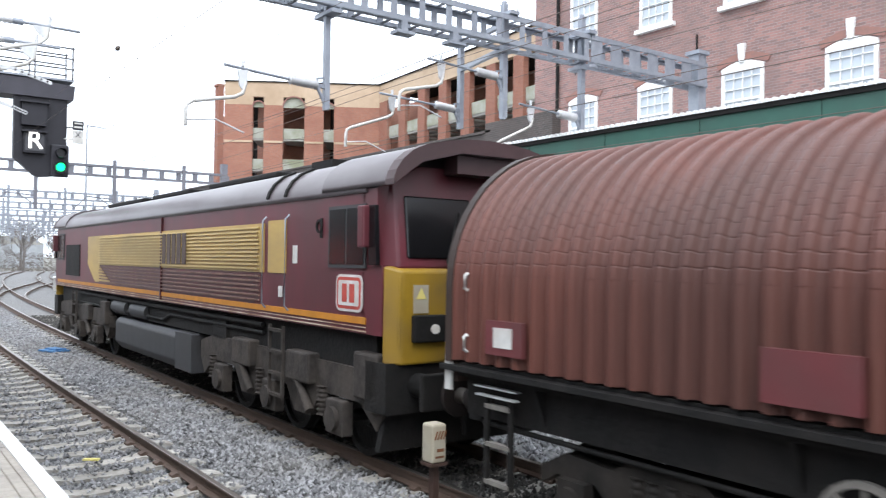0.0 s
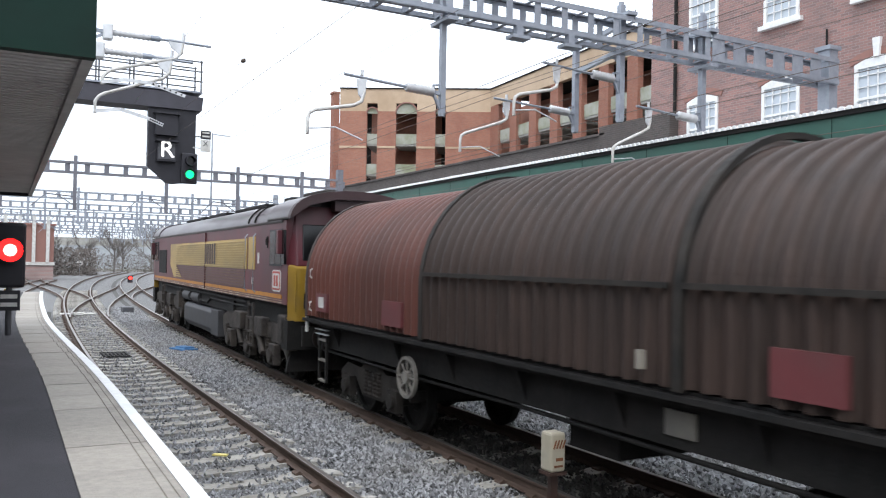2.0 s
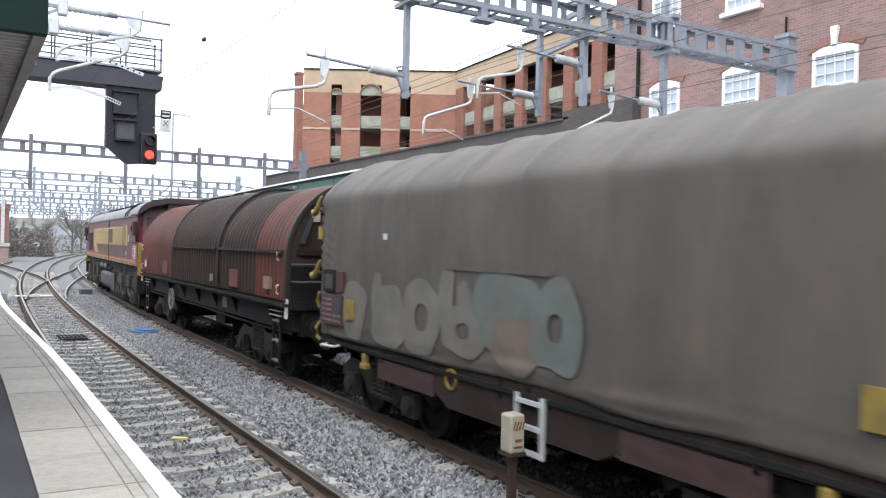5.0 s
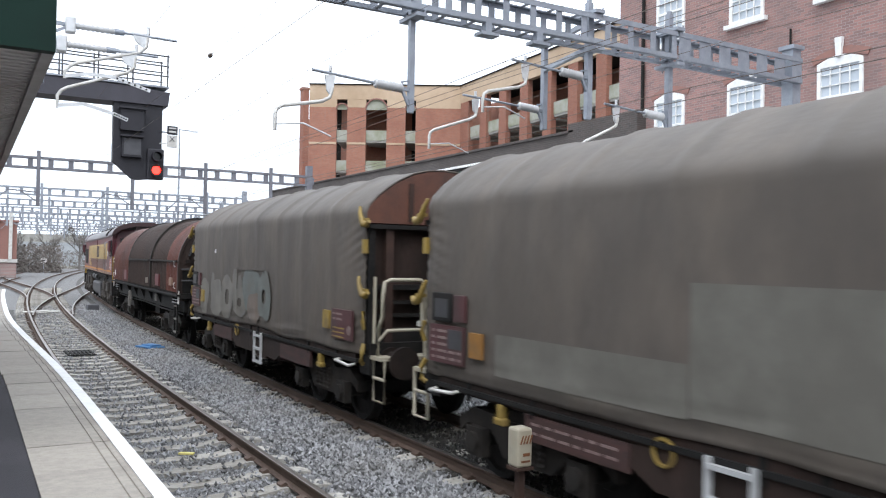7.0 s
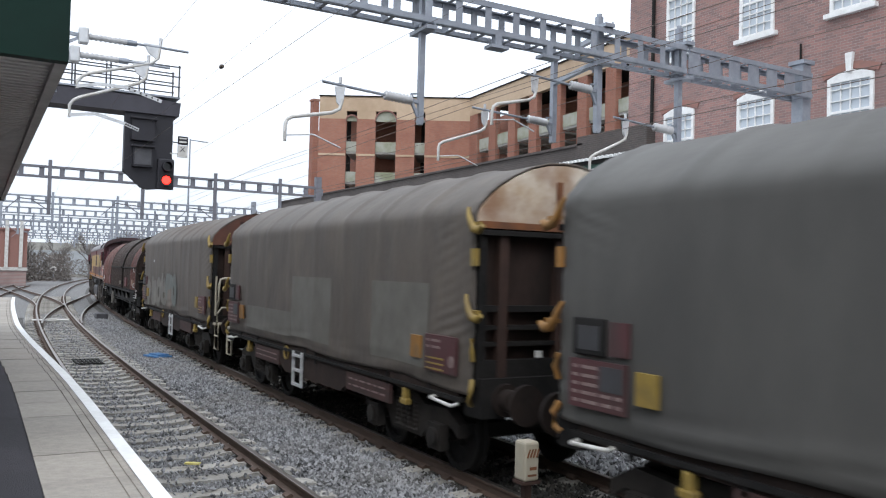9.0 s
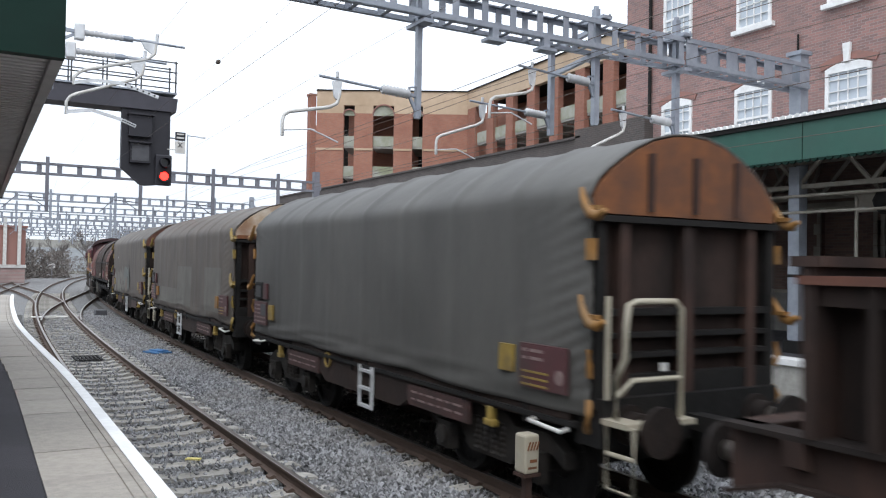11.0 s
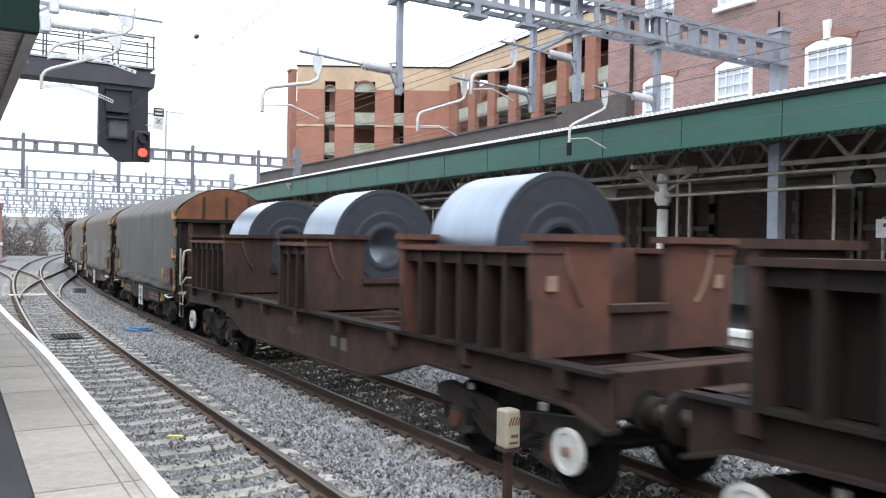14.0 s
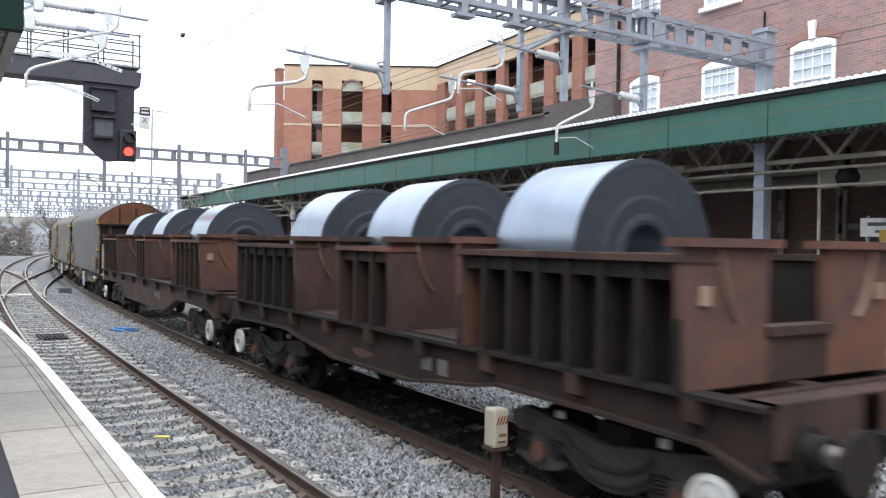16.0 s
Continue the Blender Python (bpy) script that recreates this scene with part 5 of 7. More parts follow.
# ---- the train ----


def wheelset(parent, y, r, z=None):
    """Two wheels on an axle, free to turn about its own centre."""
    half = [(1.06, 0.0), (1.06, 0.08), (0.82, 0.08), (0.815, 0.14), (0.77, 0.17), (0.765, r - 0.1), (0.815, r - 0.08), (0.815, r - 0.01), (0.8, r), (0.71, r + 0.003), (0.69, r + 0.03), (0.665, r + 0.025), (0.66, r - 0.09), (0.72, r - 0.12), (0.715, 0.18), (0.66, 0.15), (0.655, 0.08)]
    prof, n = half + [(-x, q) for x, q in reversed(half)], 28
    sh = Shape()
    sh.add([(x, q * math.cos(2 * math.pi * k / n), q * math.sin(2 * math.pi * k / n)) for x, q in prof for k in range(n)],
           [(i * n + k, i * n + (k + 1) % n, (i + 1) * n + (k + 1) % n, (i + 1) * n + k) for i in range(len(prof) - 1) for k in range(n)])
    ob = part("wheelset", sh, M["black"], parent, at=pose(0, y, r))
    WHEELS.append((ob, y, r))
    return ob


WHEELS = []
CARS = []


def coil_bogie(parent, yc):
    """Bogie with a low curved side beam, spring nests beside each axle box and bright spring caps."""
    b = new("bogie")
    b.parent, b.matrix_basis = parent, pose(0, yc, 0)
    for s_ in (-1, 1):
        sx = s_ * 1.02
        lower = [(0.62 * q / 6, 0.3 + 0.24 * (abs(q) / 6) ** 2.2) for q in range(-6, 7)]
        prof = [(-1.42, 0.68), (-1.3, 0.6), (-0.72, 0.6)] + lower + [(0.72, 0.6), (1.3, 0.6), (1.42, 0.68), (1.42, 0.78), (1.2, 0.86), (0.5, 0.78), (0.0, 0.7), (-0.5, 0.78), (-1.2, 0.86), (-1.42, 0.78)]
        part("side_frame", Shape().extrude(prof, sx - 0.05, sx + 0.05, axis="x"), M["loco_bogie"], b, bevel=0.012)
        for k in range(2):
            rib = [(0.58 * q / 6, 0.37 + 0.13 * k + 0.2 * (abs(q) / 6) ** 2.2) for q in range(-6, 7)]
            part("frame_rib", Shape().extrude(rib + [(y, z + 0.035) for y, z in reversed(rib)], sx + s_ * 0.05 - 0.05, sx + s_ * 0.05 + 0.05, axis="x"), M["bogie"], b)
        for y in (-0.9, 0.9):
            part("axle_box", Shape().extrude([(y - 0.15, 0.3), (y + 0.15, 0.3), (y + 0.34, 0.37), (y + 0.34, 0.43), (y + 0.16, 0.44), (y + 0.14, 0.6), (y - 0.14, 0.6), (y - 0.16, 0.44), (y - 0.34, 0.43), (y - 0.34, 0.37)], sx + s_ * 0.0 - 0.09, sx + 0.09, axis="x"), M["loco_bogie"], b, bevel=0.015)
            part("axle_cover", Shape().disc(sx + s_ * 0.11, y, 0.46, 0.1, 0.06, "x", 16), M["rust_mid"], b, "rusty round axle cover")
            for dy in (-0.25, 0.25):
                part("spring", Shape().tube([(sx + s_ * 0.02, y + dy, 0.43 + 0.012 * k) for k in range(16)], 0.06, 10, radii=[0.095 if k % 3 < 2 else 0.068 for k in range(16)]), M["black"], b)
            part("spring_cap", Shape().disc(sx + s_ * 0.04, y + math.copysign(0.24, -y), 0.87, 0.045, 0.07, "z", 12), M["white"], b, "bright spring cap")
            part("brake_hanger", Shape().box(sx - s_ * 0.22 - 0.04, sx - s_ * 0.22 + 0.04, y - math.copysign(0.56, y) - 0.06, y - math.copysign(0.56, y) + 0.06, 0.28, 0.72), M["bogie"], b)
    part("bolster", Shape().box(-1.0, 1.0, -0.2, 0.2, 0.5, 0.9), M["black"], b)
    for y in (-1.4, 1.3):
        part("end_beam", Shape().box(-0.95, 0.95, y, y + 0.1, 0.62, 0.76), M["black"], b)
    part("brake_rod", Shape().tube([(-0.96, -0.75, 0.36), (-0.98, 0.0, 0.3), (-0.96, 0.75, 0.36)], 0.02, 6), M["bogie"], b)
    for y in (-0.9, 0.9):
        wheelset(b, y, 0.46)
    return b


def wagon_bogie(parent, yc):
    b = new("bogie")
    b.parent, b.matrix_basis = parent, pose(0, yc, 0)
    for sx in (-1.02, 1.02):
        s_ = math.copysign(1, sx)
        fr = Shape()
        prof = [(-1.35, 0.5), (-1.15, 0.62), (-0.7, 0.62), (-0.42, 0.36), (0.42, 0.36), (0.7, 0.62), (1.15, 0.62), (1.35, 0.5), (1.35, 0.66), (1.05, 0.82), (0.5, 0.78), (0.3, 0.9), (-0.3, 0.9), (-0.5, 0.78), (-1.05, 0.82), (-1.35, 0.66)]
        fr.extrude(prof, sx - 0.07, sx + 0.07, axis="x")
        part("side_frame", fr, M["bogie"], b)
        for y in (-0.9, 0.9):
            part("axle_box", Shape().box(sx - 0.06 + s_ * 0.1, sx + 0.06 + s_ * 0.1, y - 0.16, y + 0.16, 0.3, 0.62).disc(sx + s_ * 0.18, y, 0.46, 0.11, 0.06, "x", 14), M["bogie"], b)
        for y in (-0.28, -0.12, 0.06, 0.22):
            part("spring", Shape().tube([(sx + s_ * 0.06, y + 0.02, 0.42 + 0.02 * k) for k in range(19)], 0.06, 8, radii=[0.065 if k % 3 == 0 else 0.045 for k in range(19)]), M["bogie"], b)
    part("bolster", Shape().box(-1.0, 1.0, -0.2, 0.2, 0.5, 0.85).box(-0.95, 0.95, -1.3, -1.18, 0.5, 0.65).box(-0.95, 0.95, 1.18, 1.3, 0.5, 0.65), M["black"], b)
    for y in (-0.9, 0.9):
        wheelset(b, y, 0.46)
    return b


def buffers(parent, half):
    for sy in (-1, 1):
        for x in (-0.87, 0.87):
            bf = part("buffer", Shape().tube([(x, sy * half, 1.05), (x, sy * (half + 0.2), 1.05)], 0.13, 14).disc(x, sy * (half + 0.02), 1.05, 0.19, 0.04, "y", 14), M["rust_dark"], parent)
            part("shank", Shape().tube([(x, sy * (half + 0.2), 1.05), (x, sy * (half + 0.4), 1.05)], 0.085, 12), M["rail_top"], bf, "greased bright shank")
            part("buffer_head", Shape().disc(x, sy * (half + 0.42), 1.05, 0.23, 0.05, "y", 20), M["rust_dark"], bf)
        part("coupling", Shape().box(-0.1, 0.1, min(sy * half, sy * (half + 0.5)), max(sy * half, sy * (half + 0.5)), 0.95, 1.1).tube([(0.25, sy * half, 0.95), (0.3, sy * (half + 0.25), 0.65), (0.25, sy * (half + 0.55), 0.8)], 0.03, 6), M["black"], parent)


def handwheel(parent, y, z, r, spokes, x=-1.28):
    m_ = M["white"] if not spokes else M["wheel_grey"]
    hwl = part("handwheel", Shape().ring(x, y, z, r - 0.045, r, 0.05, "x", 28), m_, parent, "pale painted hand brake wheel")
    if spokes:
        sh = Shape()
        for k in range(8):
            a = math.pi * 2 * k / 8
            sh.beam((x, y + 0.07 * math.cos(a), z + 0.07 * math.sin(a)), (x, y + (r - 0.03) * math.cos(a), z + (r - 0.03) * math.sin(a)), 0.024)
        split("spoke", sh, m_, hwl)
        part("hub", Shape().disc(x, y, z, 0.09, 0.08, "x", 16), m_, hwl)
    else:
        part("web", Shape().disc(x, y, z, r - 0.05, 0.02, "x", 24), m_, hwl)
        part("hub", Shape().disc(x - 0.02, y, z, 0.05, 0.06, "x", 12), M["bare"], hwl)


def ladder(parent, y, z0, z1, x, material, w=0.32, rungs=3, tread=None):
    st = part("step_ladder", Shape().box(x - 0.02, x + 0.02, y - w / 2 - 0.025, y - w / 2 + 0.025, z0, z1), material, parent)
    part("stile", Shape().box(x - 0.02, x + 0.02, y + w / 2 - 0.025, y + w / 2 + 0.025, z0, z1), material, st)
    sh = Shape()
    for k in range(rungs):
        z = z0 + 0.03 + (z1 - z0 - 0.1) * k / max(1, rungs - 1)
        sh.box(x - 0.03, x + 0.03, y - w / 2, y + w / 2, z - 0.02, z + 0.02)
    split("rung", sh, tread or material, st)


# locomotive: its rear cab faces the camera
LOCO = 17.8
HALF = 10.2


def loco():
    c = thing("diesel_locomotive", "maroon and gold six-axle diesel freight locomotive, weathered", "locomotive")
    SHOULDER = [(1.325, 3.26), (1.322, 3.32), (1.29, 3.42), (1.21, 3.54), (1.08, 3.65), (0.9, 3.73), (0.6, 3.8), (0.3, 3.84), (0.0, 3.85)]
    CARS.append((c, LOCO, 6.6))
    # body: sides with a sloping roof shoulder
    body = Shape().extrude([(-1.3, 1.62), (1.3, 1.62), (1.3, 3.26), (-1.3, 3.26)], -HALF + 0.55, HALF - 1.65)
    part("body", body, M["maroon"], c, "maroon painted body side")
    rf = Shape().extrude([(-x, z) for x, z in SHOULDER] + [(x, z) for x, z in reversed(SHOULDER[:-1])], -HALF + 0.5, HALF - 1.6, smooth=True)
    roof = part("roof", rf, M["roof_grey"], c, "weathered grey and maroon roof")
    for s_ in (-1, 1):
        H = HALF if s_ < 0 else HALF - 1.1
        hood = Shape()
        n = 8
        prof = [(-x * 1.006, z + 0.05) for x, z in SHOULDER] + [(x * 1.006, z + 0.05) for x, z in reversed(SHOULDER[:-1])] + [(0.95, 3.58), (0.4, 3.72), (-0.4, 3.72), (-0.95, 3.58)]
        hood.extrude(prof, s_ * (H - 1.6), s_ * (H + 0.1), smooth=True)
        part("cab_roof_hood", hood, M["roof_grey"], c)
        trim = Shape().extrude([(x * 1.006, z + 0.006) for x, z in prof], s_ * (H - 0.05), s_ * (H + 0.13))
        part("hood_trim", trim, M["roof_dark"], c)
        part("hood_lamp_panel", Shape().box(-0.4, 0.4, min(s_ * (H - 0.25), s_ * (H + 0.02)), max(s_ * (H - 0.25), s_ * (H + 0.02)), 3.5, 3.74), M["roof_dark"], c)
        # cab front: raked windscreen above, yellow nose below
        e = lambda v: s_ * (H + v)
        nose = Shape()
        v = [(-1.3, e(-0.15), 1.3), (1.3, e(-0.15), 1.3), (1.3, e(-0.15), 2.42), (-1.3, e(-0.15), 2.42), (-1.12, e(0.0), 1.3), (1.12, e(0.0), 1.3), (1.12, e(0.0), 2.36), (-1.12, e(0.0), 2.36)]
        nose.add(v, [(0, 1, 2, 3), (4, 5, 6, 7), (0, 4, 7, 3), (1, 5, 6, 2), (3, 7, 6, 2), (0, 1, 5, 4)])
        part("yellow_nose", nose, M["yellow"], c, "yellow warning panel on cab front", bevel=0.03)
        up = Shape()
        v = [(-1.3, e(-0.3), 2.38), (1.3, e(-0.3), 2.38), (1.3, e(-0.3), 3.5), (-1.3, e(-0.3), 3.5), (-1.14, e(-0.06), 2.38), (1.14, e(-0.06), 2.38), (1.08, e(-0.3), 3.6), (-1.08, e(-0.3), 3.6)]
        up.add(v, [(0, 1, 2, 3), (4, 5, 6, 7), (0, 4, 7, 3), (1, 5, 6, 2), (3, 7, 6, 2), (0, 1, 5, 4)])
        cabf = part("cab_front", up, M["maroon"], c, bevel=0.03)
        for sx in (-1, 1):
            w_ = Shape()
            a0, a1 = sx * 0.06, sx * 1.02
            w_.add([(a0, e(-0.105), 2.5), (a1, e(-0.105), 2.5), (a1 * 0.97, e(-0.235), 3.22), (a0, e(-0.235), 3.22), (a0, e(-0.06), 2.5), (a1, e(-0.06), 2.5), (a1 * 0.97, e(-0.19), 3.22), (a0, e(-0.19), 3.22)],
                   [(0, 1, 2, 3), (4, 5, 6, 7), (0, 4, 5, 1), (2, 6, 7, 3), (1, 5, 6, 2), (0, 3, 7, 4)])
            part("windscreen", w_, M["glass"], cabf, "dark windscreen glass", bevel=0.02)
            part("wiper", Shape().beam((sx * 0.5, e(-0.02), 2.45), (sx * 0.25, e(-0.15), 3.05), 0.02), M["black"], cabf)
            part("head_lamp_unit", Shape().box(min(sx * 0.55, sx * 1.0), max(sx * 0.55, sx * 1.0), min(e(-0.02), e(0.06)), max(e(-0.02), e(0.06)), 1.55, 1.86), M["black"], c, bevel=0.02)
            part("lamp", Shape().disc(sx * 0.72, e(0.07), 1.7, 0.055, 0.03, "y", 16), M["headlamp"] if s_ < 0 and sx < 0 else M["lens_off"], c)
            part("buffer", Shape().tube([(sx * 0.87, e(-0.1), 1.06), (sx * 0.87, e(0.42), 1.06)], 0.14, 14).box(sx * 0.87 - 0.3, sx * 0.87 + 0.3, min(e(0.42), e(0.5)), max(e(0.42), e(0.5)), 0.86, 1.26), M["black"], c, bevel=0.02)
            part("front_handrail", Shape().tube([(sx * 1.18, e(0.03), 1.5), (sx * 1.18, e(0.05), 2.3)], 0.016, 6), M["yellow"], c)
        part("buffer_beam", Shape().box(-1.3, 1.3, min(e(-0.5), e(-0.05)), max(e(-0.5), e(-0.05)), 0.75, 1.32), M["black"], c)
        part("snow_plough", Shape().extrude([(-1.25, 0.3), (1.25, 0.3), (1.15, 0.75), (-1.15, 0.75)], min(e(-0.35), e(-0.25)), max(e(-0.35), e(-0.25))), M["black"], c)
        part("warning_plate", Shape().box(-0.98, -0.78, min(e(0.0), e(0.012)), max(e(0.0), e(0.012)), 1.88, 2.2), M["cream"], c)
        part("warning_mark", Shape().extrude([(-0.95, 2.04), (-0.81, 2.04), (-0.88, 2.17)], min(e(0.012), e(0.016)), max(e(0.012), e(0.016))), M["yellow_mark"], c)
        part("air_pipe", Shape().tube([(0.35, e(0.0), 1.1), (0.4, e(0.18), 0.95), (0.38, e(0.2), 0.55)], 0.03, 8), M["black"], c)
        part("air_pipe", Shape().tube([(-0.4, e(0.0), 1.1), (-0.42, e(0.2), 0.9), (-0.4, e(0.22), 0.5)], 0.03, 8), M["black"], c)
        for sx in (-1, 1):
            # cab side windows, pillars, mirrors
            xs = sx * 1.305
            y0, y1 = s_ * (H - 1.42), s_ * (H - 0.5)
            ya, yb = min(y0, y1), max(y0, y1)
            fr = Shape().box(min(xs, xs + sx * 0.02), max(xs, xs + sx * 0.02), ya, yb, 2.38, 3.13)
            wd = part("cab_window", fr, M["tank"], c, "cab side window with metal frame")
            part("pane", Shape().box(min(xs, xs + sx * 0.026), max(xs, xs + sx * 0.026), ya + 0.04, ya + 0.44, 2.42, 3.09).box(min(xs, xs + sx * 0.026), max(xs, xs + sx * 0.026), ya + 0.48, yb - 0.04, 2.42, 3.09), M["glass"], wd)
            yq = s_ * (H - 0.42)
            part("mirror", Shape().box(min(xs, xs + sx * 0.14), max(xs, xs + sx * 0.09), yq - 0.07, yq + 0.07, 2.62, 3.1), M["maroon"], c, bevel=0.02)
            part("quarter_light", Shape().extrude([(min(s_ * (H - 0.36), s_ * (H - 0.18)), 2.42), (max(s_ * (H - 0.36), s_ * (H - 0.18)), 2.42), (max(s_ * (H - 0.36), s_ * (H - 0.22)), 3.1), (min(s_ * (H - 0.36), s_ * (H - 0.22)), 3.1)], xs - 0.06, xs + 0.012 * sx + 0.0, axis="x"), M["glass"], c)
            part("cab_side_cheek", Shape().box(min(sx * 1.22, sx * 1.3), max(sx * 1.22, sx * 1.3), min(s_ * (H - 0.6), s_ * (H - 0.15)), max(s_ * (H - 0.6), s_ * (H - 0.15)), 1.62, 2.42).box(min(sx * 1.22, sx * 1.3), max(sx * 1.22, sx * 1.3), min(s_ * (H - 0.6), s_ * (H - 0.28)), max(s_ * (H - 0.6), s_ * (H - 0.28)), 2.42, 3.3), M["maroon"], c)
    for sx in (-1, 1):
        def bx_(o, y0, y1, z0, z1, t_=0.02):
            a, b = sx * (1.3 + o), sx * (1.3 + o + t_)
            return (min(a, b), max(a, b), y0, y1, z0, z1)
        part("gold_band", Shape().box(*bx_(0.0, -6.75, 3.4, 2.28, 2.99)), M["gold"], c, "faded gold upper band")
        # Louvres take a paler gold than the band, with their highlights painted in.
        ribs = Shape()
        for k in range(11):
            ribs.box(*bx_(0.02, -6.6, 3.3, 2.32 + 0.06 * k, 2.344 + 0.06 * k, 0.03))
        split("gold_louvre", ribs, M["gold_bright"], c)
        # Pale colour paints the highlights onto the maroon ribs.
        ribs = Shape()
        for k in range(6):
            ribs.box(*bx_(0.0, -6.6, 3.3, 1.86 + 0.07 * k, 1.885 + 0.07 * k, 0.03))
        split("side_rib", ribs, M["rib_highlight"], c)
        part("sloped_gold_end", Shape().extrude([(3.4, 2.99), (3.4, 2.28), (2.2, 1.86), (3.8, 1.86), (4.6, 2.28), (4.6, 2.99)], min(sx * 1.3, sx * 1.318), max(sx * 1.3, sx * 1.318), axis="x"), M["gold"], c)
        part("orange_stripe", Shape().box(*bx_(0.0, -HALF + 0.5, HALF - 1.6, 1.73, 1.81, 0.012)), M["orange"], c)
        split("sole_line", Shape().box(*bx_(0.0, -HALF + 0.5, HALF - 1.6, 1.64, 1.655, 0.01)).box(*bx_(0.0, -HALF + 0.5, HALF - 1.6, 1.69, 1.7, 0.01)), M["rust_cream"], c)
        part("body_joint", Shape().box(*bx_(0.0, -1.78, -1.72, 1.66, 3.25, 0.035)), M["maroon"], c)
        part("door", Shape().box(*bx_(0.0, -7.5, -6.9, 2.28, 3.02, 0.015)), M["gold"], c, "gold painted side door")
        for y in (-7.62, -6.85):
            part("handrail", Shape().tube([(sx * 1.32, y, 1.78), (sx * 1.38, y, 1.84), (sx * 1.38, y, 3.02), (sx * 1.32, y, 3.08)], 0.014, 8), M["galv"], c, "bright steel handrail")
        split("door_plate", Shape().box(*bx_(0.015, -7.42, -7.3, 1.95, 2.1, 0.012)).box(*bx_(0.0, -7.85, -7.72, 2.42, 2.66, 0.012)), M["white"], c)
        part("recess_handle", Shape().ring(sx * 1.31, -8.5, 2.9, 0.06, 0.09, 0.02, "x", 16).box(*bx_(0.0, -8.58, -8.52, 2.75, 3.0, 0.012)), M["black"], c)
        # emblem: white rounded square with red outline
        # Plain black panel added for the dark area near the front cab.
        part("side_dark_panel", Shape().box(*bx_(0.0, 5.6, 7.4, 1.95, 2.8, 0.02)), M["black"], c, "plain black side panel")
        for nm, inset, lift, mk, lb in (("emblem_plate", 0.0, 0.012, "white", "white rounded emblem plate"), ("emblem_outline", 0.03, 0.016, "text_red", "red emblem outline"), ("emblem_field", 0.07, 0.02, "white", "")):
            rr = 0.1 - inset
            corner = [(cy, cz, a0) for cy, cz, a0 in ((-8.98 - 0.1, 2.3 - 0.1, 0), (-9.62 + 0.1, 2.3 - 0.1, 90), (-9.62 + 0.1, 1.86 + 0.1, 180), (-8.98 - 0.1, 1.86 + 0.1, 270))]
            pr = [(cy + rr * math.cos(radians(a0 + 15 * k)), cz + rr * math.sin(radians(a0 + 15 * k))) for cy, cz, a0 in corner for k in range(7)]
            part(nm, Shape().extrude(pr, min(sx * 1.3, sx * (1.3 + lift)), max(sx * 1.3, sx * (1.3 + lift)), axis="x"), M[mk], c, lb)
        split("emblem_bar", Shape().box(*bx_(0.018, -9.45, -9.33, 1.97, 2.19, 0.006)).box(*bx_(0.018, -9.27, -9.15, 1.97, 2.19, 0.006)), M["text_red"], c, "red emblem shape")
        nb = Shape()
        for k in range(5):
            nb.box(*bx_(0.05, -3.35 + 0.3 * k, -3.14 + 0.3 * k, 2.36, 2.92, 0.006))
        split("number_bar", nb, M["text_dark"], c, "dark number block on gold louvres")
        # tank, lockers and gear under the frame
        part("fuel_tank", Shape().extrude([(sx * 0.5, 0.35), (sx * 1.1, 0.38), (sx * 1.25, 0.55), (sx * 1.25, 1.0), (sx * 1.15, 1.1), (sx * 0.5, 1.1)], -2.5, 1.9), M["tank"], c, "grey fuel tank", bevel=0.03)
        part("battery_box", Shape().box(min(sx * 0.6, sx * 1.27), max(sx * 0.6, sx * 1.27), -3.5, -2.55, 0.42, 1.12), M["tank"], c, bevel=0.02)
        for y in (0.2, 1.8):
            part("air_reservoir", Shape().tube([(sx * 1.1, y - 0.6, 1.32), (sx * 1.1, y + 0.6, 1.32)], 0.16, 14), M["tank"], c)
        part("pipe_run", Shape().tube([(sx * 1.2, -6.5, 1.5), (sx * 1.2, 6.0, 1.5)], 0.04, 8).tube([(sx * 1.18, -6.5, 1.38), (sx * 1.18, -2.0, 1.38), (sx * 1.18, -1.5, 1.25), (sx * 1.18, 6, 1.25)], 0.03, 8).box(min(sx * 1.0, sx * 1.2), max(sx * 1.0, sx * 1.2), -5.0, -4.4, 1.15, 1.55).box(min(sx * 1.0, sx * 1.2), max(sx * 1.0, sx * 1.2), 3.0, 3.8, 1.2, 1.55), M["black"], c)
        for y in (-7.2, 6.2):
            ladder(c, y, 0.55, 1.55, sx * 1.3, M["loco_bogie"], 0.45, 4)
    part("underframe", Shape().box(-1.15, 1.15, -HALF + 0.5, HALF - 1.6, 1.15, 1.6), M["black"], c)
    for y, ln in ((-5.6, 3.2), (-1.2, 2.6), (2.2, 3.4)):
        part("roof_hatch", Shape().box(-0.62, 0.62, y, y + ln, 3.8, 3.9), M["black"], roof, bevel=0.03)
    part("exhaust", Shape().box(-0.3, 0.3, -6.9, -6.2, 3.8, 4.0), M["black"], roof)
    vent = Shape()
    for x0_, x1_ in zip(SHOULDER[1:5], SHOULDER[2:6]):
        for y_ in (-7.5, -6.9):
            vent.beam((-x0_[0] - 0.01, y_, x0_[1] + 0.01), (-x1_[0] - 0.01, y_, x1_[1] + 0.01), 0.07, 0.03)
    split("shoulder_vent_bar", vent, M["black"], roof)
    for yc in (-6.9, 5.8):
        b = new("bogie")
        b.parent, b.matrix_basis = c, pose(0, yc, 0)
        for sx in (-1.12, 1.12):
            s_ = math.copysign(1, sx)
            fr = Shape()
